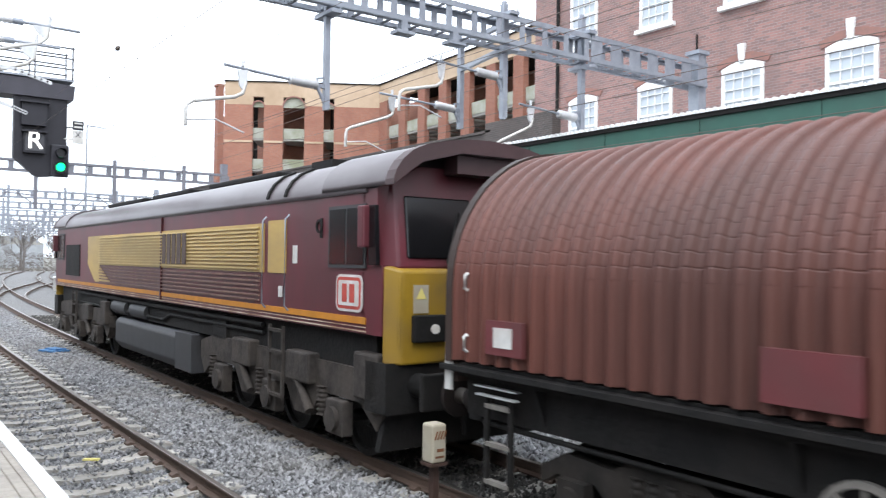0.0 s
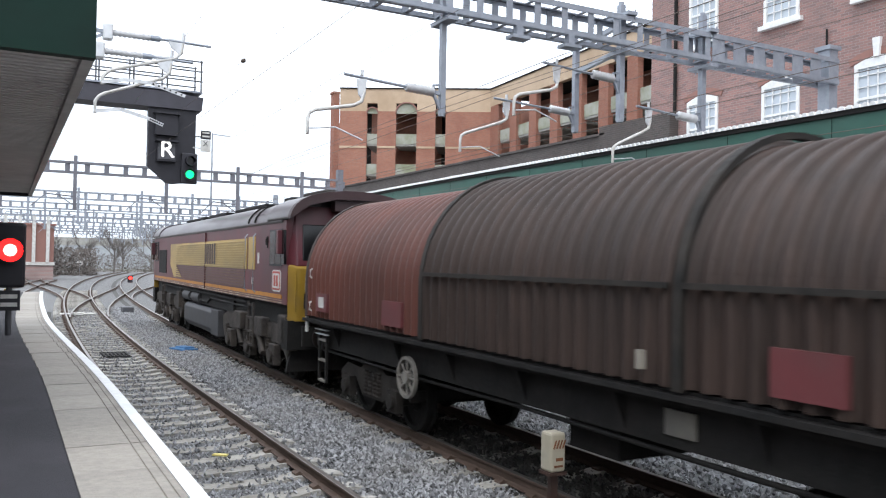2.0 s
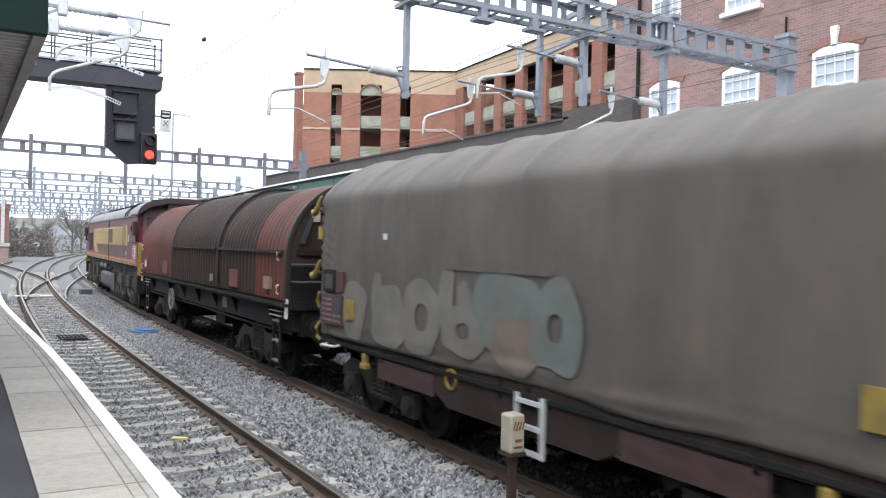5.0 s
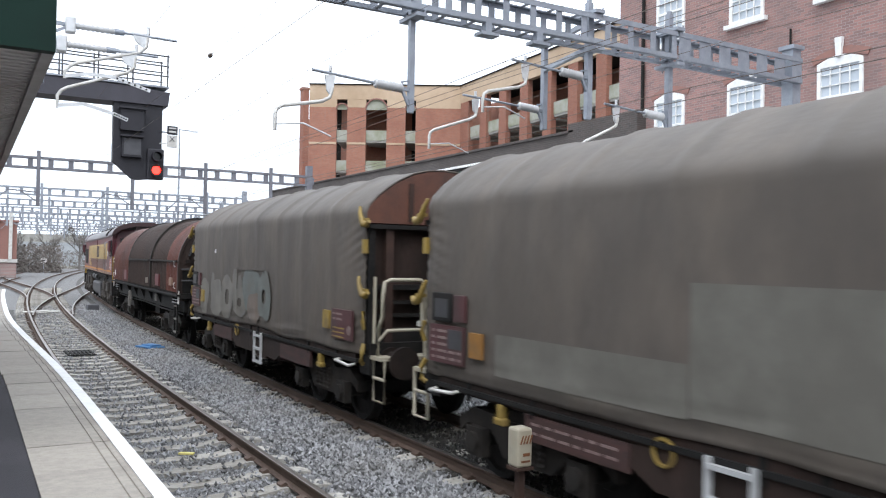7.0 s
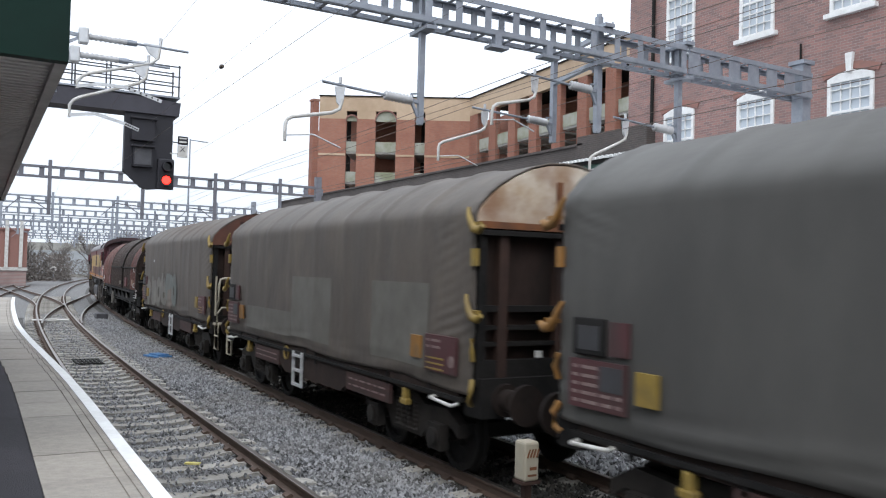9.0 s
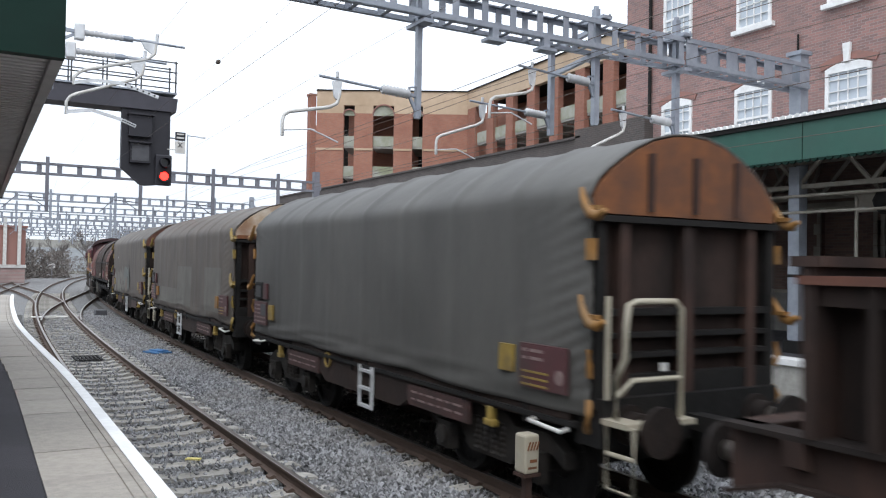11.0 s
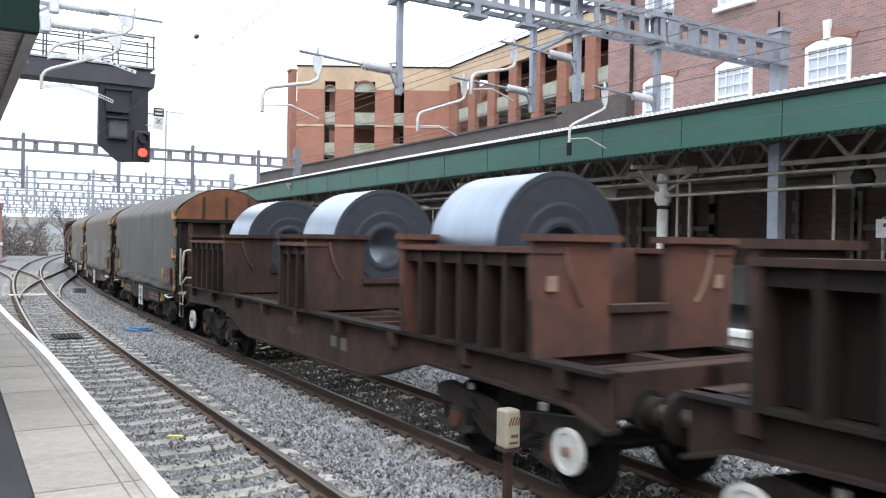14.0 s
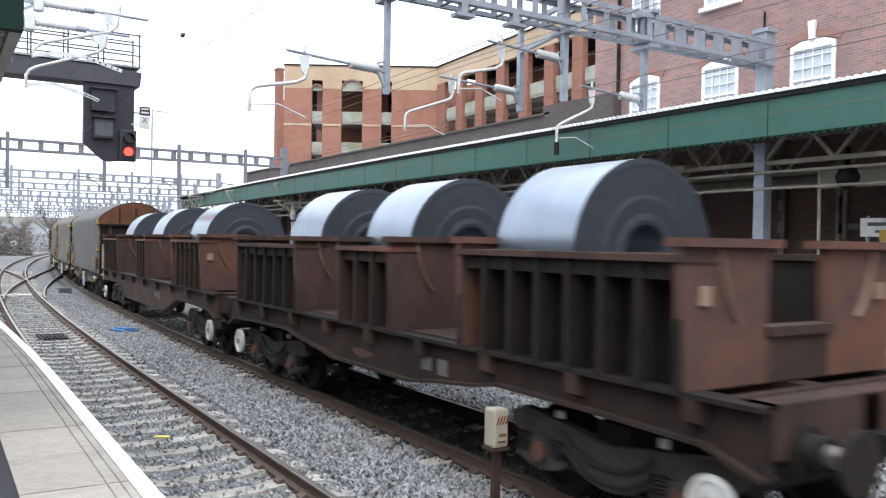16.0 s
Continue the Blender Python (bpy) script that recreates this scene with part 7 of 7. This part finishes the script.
        for x_ in ((-0.1,) if cream_end else (-0.55, 0.05, 0.65)):
            sh.beam((x_, y + s_ * 0.03, 3.06), (x_, y + s_ * 0.05, 3.62), 0.07)
        if cream_end:
            sh.box(-1.22, 1.22, y + s_ * 0.045 - 0.02, y + s_ * 0.045 + 0.02, 3.02, 3.1)
        split("arch_rib", sh, M["rust_orange"] if cream_end else M["rust_brown"], lw)
        for sx in (-1, 1):
            for z in (2.98, 1.98):
                horn = [(sx * 1.315, y - s_ * 0.06, z + 0.27), (sx * 1.335, y - s_ * 0.02, z + 0.19), (sx * 1.34, y + s_ * 0.03, z + 0.1), (sx * 1.335, y + s_ * 0.1, z + 0.02), (sx * 1.33, y + s_ * 0.2, z), (sx * 1.325, y + s_ * 0.28, z + 0.05)]
                cl = part("clamp", Shape().tube(horn, 0.03, 8, radii=[0.022, 0.03, 0.038, 0.05, 0.05, 0.028]), yellow, c, "yellow tarpaulin clamp")
                part("clamp_bar", Shape().box(sx * 1.3 - 0.03, sx * 1.3 + 0.03, y - 0.08 + s_ * 0.1, y + 0.1 + s_ * 0.1, z + 0.06, z + 0.1), yellow, cl)
            part("yellow_block", Shape().box(sx * 1.27 - 0.03, sx * 1.27 + 0.03, y - 0.05 + s_ * 0.03, y + 0.05 + s_ * 0.03, 2.58, 2.78), yellow, c)
            part("lower_clamp", Shape().tube([(sx * 1.26, y + s_ * 0.02, 1.28), (sx * 1.3, y + s_ * 0.06, 1.18), (sx * 1.3, y + s_ * 0.04, 1.04), (sx * 1.26, y, 1.0)], 0.035, 8), yellow, c)
            part("side_lamp_bracket", Shape().tube([(sx * 1.28, y + s_ * 0.03, 1.75), (sx * 1.3, y + s_ * 0.06, 1.62), (sx * 1.27, y + s_ * 0.03, 1.5)], 0.03, 8), yellow, c)
    if rail_rear:
        for s_ in rail_rear:
            y = s_ * (half + 0.12)
            sx = -1.15
            part("grab_post", Shape().tube([(sx, y, 1.3), (sx, y, 2.25)], 0.026, 8), M["cream"], c, "pale grab post")
            part("end_railing", Shape().tube([(sx + 0.02, y + s_ * 0.1, 1.1), (sx + 0.02, y + s_ * 0.1, 1.5), (sx + 0.02, y + s_ * 0.22, 1.7), (sx + 0.02, y + s_ * 0.22, 2.0), (sx + 0.05, y + s_ * 0.22, 2.18), (sx + 0.14, y + s_ * 0.22, 2.21), (sx + 0.62, y + s_ * 0.22, 2.21), (sx + 0.7, y + s_ * 0.22, 2.14), (sx + 0.7, y + s_ * 0.22, 1.12)], 0.03, 8), M["cream"], c, "pale tubular end railing")
            part("railing_brace", Shape().tube([(sx + 0.02, y + s_ * 0.12, 1.35), (sx + 0.1, y + s_ * 0.22, 1.5), (sx + 0.7, y + s_ * 0.22, 1.5)], 0.024, 8), M["cream"], c, "pale tubular brace")
            part("footboard", Shape().box(sx - 0.05, sx + 0.8, y - 0.02, y + s_ * 0.3 + 0.02, 1.08, 1.13) if s_ > 0 else Shape().box(sx - 0.05, sx + 0.8, y - 0.32, y + 0.02, 1.08, 1.13), M["cream"], c, "pale footboard")
            part("step_frame", Shape().tube([(sx, y, 1.1), (sx, y, 0.5), (sx, y + s_ * 0.36, 0.5), (sx, y + s_ * 0.36, 1.1)], 0.026, 8), M["cream"], c, "pale step frame")
            part("step_bar", Shape().tube([(sx, y, 0.82), (sx, y + s_ * 0.36, 0.82)], 0.024, 8), M["cream"], c)
    wagon_bogie(c, 3.3)
    wagon_bogie(c, -3.3)
    buffers(c, 5.3)
    return c


NAME = [(3.85, 1.58, 0.4, 0.42, 0, 0), (3.12, 1.78, 0.15, 0.36, 0, 0), (2.75, 1.55, 0.5, 0.42, 0, 0), (1.87, 1.63, 0.46, 0.47, 0.36, 0), (1.27, 1.9, 0.17, 0.4, 0, 0),
        (0.9, 1.56, 0.42, 0.3, 0.3, 0), (0.9, 1.93, 0.14, 0.18, 0, 0), (0.12, 1.86, 0.6, 0.42, 0, 1), (-0.08, 1.5, 0.42, 0.3, 0, 2), (-0.75, 1.75, 0.4, 0.45, 0.3, 1)]
tarp_wagon(-13.5, ("tarp", "brown grey"), [], "rust_mid", NAME, (-1,), "clamp")
tarp_wagon(-25.7, ("tarp", "brown grey"), [(-4.2, -2.5, 1.3, 2.36), (-0.95, 0.9, 1.3, 2.36), (0.92, 3.6, 1.28, 1.72)], "rust_cream", [], (1,), "ochre")
tarp_wagon(-37.7, ("tarp_dark", "dark grey"), [], "rust_orange", [], (-1,), "clamp")


def cradle(parent, yc, half, plate="rust_brown", side="rust_brown", partition=None, z1=2.48):
    """A coil well: ribbed side walls and notched cross plates on the deck."""
    z0 = 1.4
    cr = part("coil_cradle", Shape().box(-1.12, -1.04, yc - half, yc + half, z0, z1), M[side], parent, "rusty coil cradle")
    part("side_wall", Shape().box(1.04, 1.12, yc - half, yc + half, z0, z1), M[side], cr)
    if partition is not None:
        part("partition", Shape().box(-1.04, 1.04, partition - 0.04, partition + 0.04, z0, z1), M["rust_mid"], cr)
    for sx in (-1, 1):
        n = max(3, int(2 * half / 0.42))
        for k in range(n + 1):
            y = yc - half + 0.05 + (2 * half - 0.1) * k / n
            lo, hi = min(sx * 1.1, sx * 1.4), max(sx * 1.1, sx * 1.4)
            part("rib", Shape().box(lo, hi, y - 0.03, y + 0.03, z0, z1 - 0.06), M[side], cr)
        part("lip", Shape().box(min(sx * 1.3, sx * 1.36), max(sx * 1.3, sx * 1.36), yc - half + 0.03, yc + half - 0.03, z1 - 0.2, z1 - 0.06), M[side], cr)
        part("top_flange", Shape().box(min(sx * 1.0, sx * 1.43), max(sx * 1.0, sx * 1.43), yc - half - 0.03, yc + half + 0.03, z1 - 0.06, z1), M["rust_brown" if side == "rust_dark" else "rust_mid"], cr)
    for s_ in (-1, 1):
        y = yc + s_ * (half - 0.04)
        for sx in (-1, 1):
            pr = [(sx * 1.38, z0), (sx * 0.42, z0), (sx * 0.42, z1 - 0.62), (sx * 0.4, z1 + 0.06), (sx * 1.42, z1 + 0.06)]
            part("notched_plate", Shape().extrude(pr, y - 0.05, y + 0.05).box(min(sx * 0.32, sx * 1.44), max(sx * 0.32, sx * 1.44), y - 0.13, y + 0.13, z1 + 0.06, z1 + 0.13), M[plate], cr)
            arc_ = [(sx * 1.04 * math.cos(radians(q_)), 2.56 + 1.04 * math.sin(radians(q_))) for q_ in range(-4, -44, -5)]
            s2 = Shape()
            for (p0, q0), (p1, q1) in zip(arc_[:-1], arc_[1:]):
                s2.beam((p0, y + s_ * 0.055, q0), (p1, y + s_ * 0.055, q1), 0.095, 0.006)
            part("worn_stripe", s2, M["bare"], cr)
        part("sill_plate", Shape().box(-0.42, 0.42, y - 0.05, y + 0.05, z0, z1 - 0.62).box(-0.44, 0.44, y - 0.1, y + 0.1, z1 - 0.66, z1 - 0.58), M["rust_brown"], cr)
    if half > 1 and yc < 0:
        for x0 in (-1.26, 1.1):
            part("notice", Shape().box(x0, x0 + 0.12, yc - half - 0.045, yc - half - 0.012, 2.05, 2.2), M["bare"], cr, "small yellowed notice plate")
    return cr


COILS = []


def welded(shape):
    """Joins points that lie on one another."""
    seen, index, out = {}, [], []
    for p in shape.v:
        k = tuple(round(q, 5) for q in p)
        if k not in seen:
            seen[k] = len(out)
            out.append(p)
        index.append(seen[k])
    shape.v, shape.f = out, [tuple(index[i] for i in f) for f in shape.f]
    return shape


def coil(car, y, r, length, zc, bore=0.3):
    """A wound steel coil lying along the wagon."""
    c = thing("steel_coil", "bright wound steel coil resting in a rusty cradle", "steel coil", group="steel coils")
    h = length / 2
    sh = Shape()
    n = 64
    for (r0, y0), (r1, y1), sl_, sm in (((r, -h), (r, h), 0, True),):
        v = [(r * math.cos(2 * math.pi * k / n), yy_, r * math.sin(2 * math.pi * k / n)) for yy_ in (-h, h) for k in range(n)]
        sh.add(v, [(k, (k + 1) % n, n + (k + 1) % n, n + k) for k in range(n)], 0, True)
    part("outer_wrap", sh, M["coil"], c, "bright blue grey outer wrap")
    fc = Shape()
    for s_ in (-1, 1):
        rr, off = r, 0.0
        k2 = 0
        radii = [r, r - 0.06, r - 0.1, r * 0.62, r * 0.58, bore + 0.12, bore + 0.05, bore]
        offs_ = [0.0, 0.004, 0.0, 0.0, 0.007, 0.0, 0.012, 0.004]
        for (ra, oa), (rb, ob_) in zip(zip(radii[:-1], offs_[:-1]), zip(radii[1:], offs_[1:])):
            v = [(q * math.cos(2 * math.pi * k / n), s_ * (h + o), q * math.sin(2 * math.pi * k / n)) for q, o in ((ra, oa), (rb, ob_)) for k in range(n)]
            fc.add(v, [(k, (k + 1) % n, n + (k + 1) % n, n + k) for k in range(n)], 0, False)
    v = [(bore * math.cos(2 * math.pi * k / n), yy_, bore * math.sin(2 * math.pi * k / n)) for yy_ in (-h, h) for k in range(n)]
    fc.add(v, [(k, (k + 1) % n, n + (k + 1) % n, n + k) for k in range(n)], 1, True)
    fc = welded(fc)
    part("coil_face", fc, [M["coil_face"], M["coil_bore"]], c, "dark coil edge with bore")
    COILS.append((c, car, y, zc))
    return c


def coil_wagon(y0, half, wells, piv, front_wheel, rear_wheel, part_y, front_deck=False):
    c = thing("coil_wagon", "rusty brown bogie wagon with cradles for steel coils", "freight wagon", group="coil wagons")
    CARS.append((c, y0, piv))
    for sx in (-1, 1):
        deep = 0.86 if front_deck else 0.7
        low = [(half, 0.9), (half - 0.5, 1.05), (half - 1.7, 1.08), (half - 3.1, 1.09), (half - 3.5, 1.02), (half - 4.4, deep + 0.07), (half - 4.9, deep)]
        low = low + [(-y, z) for y, z in reversed(low)]
        part("side_girder", Shape().extrude([(-half, 1.36), (half, 1.36)] + low, sx * 1.25 - 0.03, sx * 1.25 + 0.03, axis="x"), M["rust_deep" if front_deck else "rust_brown"], c)
        part("girder_flange", Shape().box(sx * 1.27 - 0.12, sx * 1.27 + 0.12, -half, half, 1.36, 1.4), M["rust_dark"], c)
        part("lower_flange", Shape().extrude(low + [(y, z - 0.035) for y, z in reversed(low)], sx * 1.27 - 0.1, sx * 1.27 + 0.1, axis="x"), M["rust_deep"], c)
        for k in range(9):
            y = -half + 0.6 + (2 * half - 1.2) * k / 8
            part("bracket", Shape().extrude([(sx * 1.28, 1.36), (sx * 1.39, 1.36), (sx * 1.37, 1.18), (sx * 1.28, 1.15)], y - 0.08, y + 0.08), M["rust_brown"], c)
        part("data_plate", Shape().box(min(sx * 1.28, sx * 1.29), max(sx * 1.28, sx * 1.29), -1.85, -1.65, 0.92 + deep * 0.5 - 0.36, 1.1 + deep * 0.5 - 0.36), M["patch"], c)
        part("data_plate", Shape().box(min(sx * 1.28, sx * 1.29), max(sx * 1.28, sx * 1.29), -1.5, -1.28, 0.94 + deep * 0.5 - 0.36, 1.1 + deep * 0.5 - 0.36), M["patch"], c)
        part("worn_patch", Shape().extrude([(0.3 + 0.3 * math.cos(q_ * 0.7) * (1 + 0.3 * math.sin(q_ * 2.0)), 1.0 + 0.06 * math.sin(q_ * 0.7)) for q_ in range(9)], sx * 1.283 - 0.002, sx * 1.283 + 0.002, axis="x"), M["rust_mid"], c)
    dk = Shape().box(-1.25, 1.25, -half, -half + 0.25, 1.0, 1.4).box(-1.25, 1.25, half - 0.25, half, 1.0, 1.4).box(-0.12, 0.12, -half, half, 1.1, 1.38)
    for k in range(int(2 * half / 0.75)):
        y = -half + 0.4 + 0.75 * k
        dk.box(-1.22, 1.22, y - 0.05, y + 0.05, 1.28, 1.39)
    split("deck_beam", dk, M["rust_brown"], c)
    for k, (yc, hw) in enumerate(wells):
        # Well sides and ribs get a darker rust than the plates, bay shade included.
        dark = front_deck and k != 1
        cradle(c, yc, hw, "rust_mid" if k == 2 else "rust_brown", "rust_dark" if dark else "rust_deep", part_y if k == 2 else None, 2.44 if front_deck else 2.48)
    if front_deck:
        part("deck_plate", Shape().box(-1.2, 1.2, -half + 0.85, half - 0.3, 1.385, 1.4), M["rust_brown"], c)
    coil_bogie(c, piv)
    coil_bogie(c, -piv)
    buffers(c, half)
    if front_wheel:
        handwheel(c, front_wheel, 0.6, 0.215, False, -1.3)
    if rear_wheel:
        handwheel(c, rear_wheel, 0.6, 0.215, False, -1.3)
    return c


W5 = coil_wagon(-51.95, 7.4, ((5.36, 1.36), (0.1, 0.66), (-5.05, 1.36)), 5.5, 6.92, -6.85, -5.25)
W6 = coil_wagon(-66.2, 6.0, ((3.9, 1.46), (0.1, 0.78), (-3.77, 1.57)), 4.2, 5.43, -5.55, -3.72, True)
coil(W5, 4.66, 0.94, 1.32, 2.42)
coil(W5, 0.15, 0.96, 1.35, 2.42)
coil(W5, -4.38, 0.96, 1.45, 2.42)
coil(W6, 3.17, 0.96, 1.3, 2.42)
coil(W6, 0.25, 0.96, 1.25, 2.42)
coil(W6, -2.97, 0.98, 1.25, 2.42)

# ---- distance: trees, scrub and low buildings ----


def tree(x, y, h, seed):
    rnd = random.Random(seed)
    t_ = thing("bare_tree", "bare grey-brown winter tree beyond the tracks", "tree", group="distant trees", at=pose(x, y, -0.5))
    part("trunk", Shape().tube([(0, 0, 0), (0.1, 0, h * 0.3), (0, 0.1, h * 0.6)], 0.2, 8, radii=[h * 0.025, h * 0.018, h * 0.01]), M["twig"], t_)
    sh = Shape()

    def grow(p, d, ln, r, depth):
        q = p + d * ln
        sh.tube([p, q], r, 4, caps=False, radii=[r, r * 0.6])
        if depth:
            for _ in range(4):
                nd = (d + Vector((rnd.uniform(-1, 1), rnd.uniform(-1, 1), rnd.uniform(-0.3, 0.8))) * 0.75).normalized()
                grow(p.lerp(q, rnd.uniform(0.45, 1.0)), nd, ln * rnd.uniform(0.55, 0.8), r * 0.6, depth - 1)
    for k in range(6):
        a = k * 1.05 + rnd.uniform(-0.3, 0.3)
        grow(Vector((0, 0, h * rnd.uniform(0.15, 0.5))), Vector((math.cos(a), math.sin(a), 1.1)).normalized(), h * 0.26, h * 0.011, 3)
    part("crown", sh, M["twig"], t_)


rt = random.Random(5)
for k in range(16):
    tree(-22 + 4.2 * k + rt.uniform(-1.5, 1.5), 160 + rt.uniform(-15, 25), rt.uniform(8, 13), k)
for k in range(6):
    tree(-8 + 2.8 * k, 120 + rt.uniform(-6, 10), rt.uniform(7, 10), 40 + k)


def scrub(n, x0, x1, y0, y1, h):
    rng = np.random.default_rng(3)
    c = np.stack([x0 + (x1 - x0) * rng.random(n), y0 + (y1 - y0) * rng.random(n), h * rng.random(n) ** 1.3 - 0.5], 1)
    v = c[:, None] + rng.normal(0, 0.11, (n, 3, 3))
    me = bpy.data.meshes.new("scrub")
    me.from_pydata(v.reshape(-1, 3).tolist(), [], np.arange(3 * n).reshape(-1, 3).tolist())
    me.materials.append(M["bush"])
    return me


tagged(part("lineside_scrub", scrub(26000, -40, 60, 172, 190, 3.6), M["bush"]), "brown winter scrub along the far line", "scrub", kind="stuff")
tagged(part("lineside_scrub", scrub(16000, -6, 12, 126, 136, 4.2), M["bush"]), "brown winter scrub beside the tracks", "scrub", kind="stuff")
for k, (x, y, w_, h_) in enumerate(((-60, 210, 50, 7), (0, 230, 40, 6), (45, 225, 60, 9))):
    hb = thing("far_building", "low pale building in the misty distance", "building", group="far buildings", at=pose(x, y, -0.6))
    part("wall", Shape().box(0, w_, 0, 12, 0, h_), M["far_grey"], hb)
    part("roof", Shape().extrude([(0, h_), (w_, h_), (w_ - 3, h_ + 2), (3, h_ + 2)], 0, 12), M["concrete"], hb)

shed = thing("depot_shed", "low dull red shed with pale posts beside the line", "shed", at=pose(-16.0, 101.0, -0.5))
part("brick_base", Shape().box(0, 20.8, 0, 8, 0, 1.95), M["brick_red"], shed)
part("white_band", Shape().box(-0.1, 20.9, -0.15, 0, 1.95, 2.3), M["white"], shed)
# The wall's red colour takes in some glare of the red lamp.
part("red_wall", Shape().box(0, 20.8, 0, 8, 2.3, 6.4), M["red_arch"], shed, "dull red wall panels, redness partly painted lamp glare")
for k in range(15):
    part("post", Shape().box(0.4 + 1.4 * k, 0.75 + 1.4 * k, -0.3, -0.05, 2.3, 7.4), M["white"], shed)
part("roof", Shape().box(-0.2, 21.0, -0.2, 8.2, 6.4, 6.6), M["red_arch"], shed)

# ---- motion ----


def travelled(t):
    """Metres that the train has run since the start."""
    return 3.764 * t + 0.0608 * t * t


def car_pose(y0, piv, t):
    s_ = y0 + travelled(t)
    a, _ = on_track(TRACK_B, s_ + piv)
    b, _ = on_track(TRACK_B, s_ - piv)
    d = a - b
    m = (a + b) / 2
    return pose(m.x, m.y, 0.0, 0, 0, math.degrees(math.atan2(d.y, d.x)) - 90)


def motions():
    half_steps = [0.5 * k for k in range(33)]
    place = {}
    for ob, y0, piv in CARS:
        walk(ob, [(t, car_pose(y0, piv, t)) for t in half_steps])
        place[ob] = (y0, piv)
    for ob, car, y, z in COILS:
        y0, piv = place[car]
        walk(ob, [(t, car_pose(y0, piv, t) @ pose(0, y, z)) for t in half_steps])
    tenths = [0.1 * k for k in range(161)]
    for ob, y, r in WHEELS:
        walk(ob, [(t, pose(0, y, r, -math.degrees(travelled(t) / r))) for t in tenths])
    # the signal changes from green with its letter lit to red at 3.8 s
    walk(red_lamp, [(0.0, pose(0.58, -0.18, 5.45)), (3.7, pose(0.58, -0.18, 5.45)), (3.8, pose(0.58, -0.235, 5.45)), (16.0, pose(0.58, -0.235, 5.45))])
    walk(letter, [(0.0, pose(-0.22, -0.285, 6.24, 90)), (3.7, pose(-0.22, -0.285, 6.24, 90)), (3.8, pose(-0.22, -0.2, 6.24, 90)), (16.0, pose(-0.22, -0.2, 6.24, 90))])


motions()
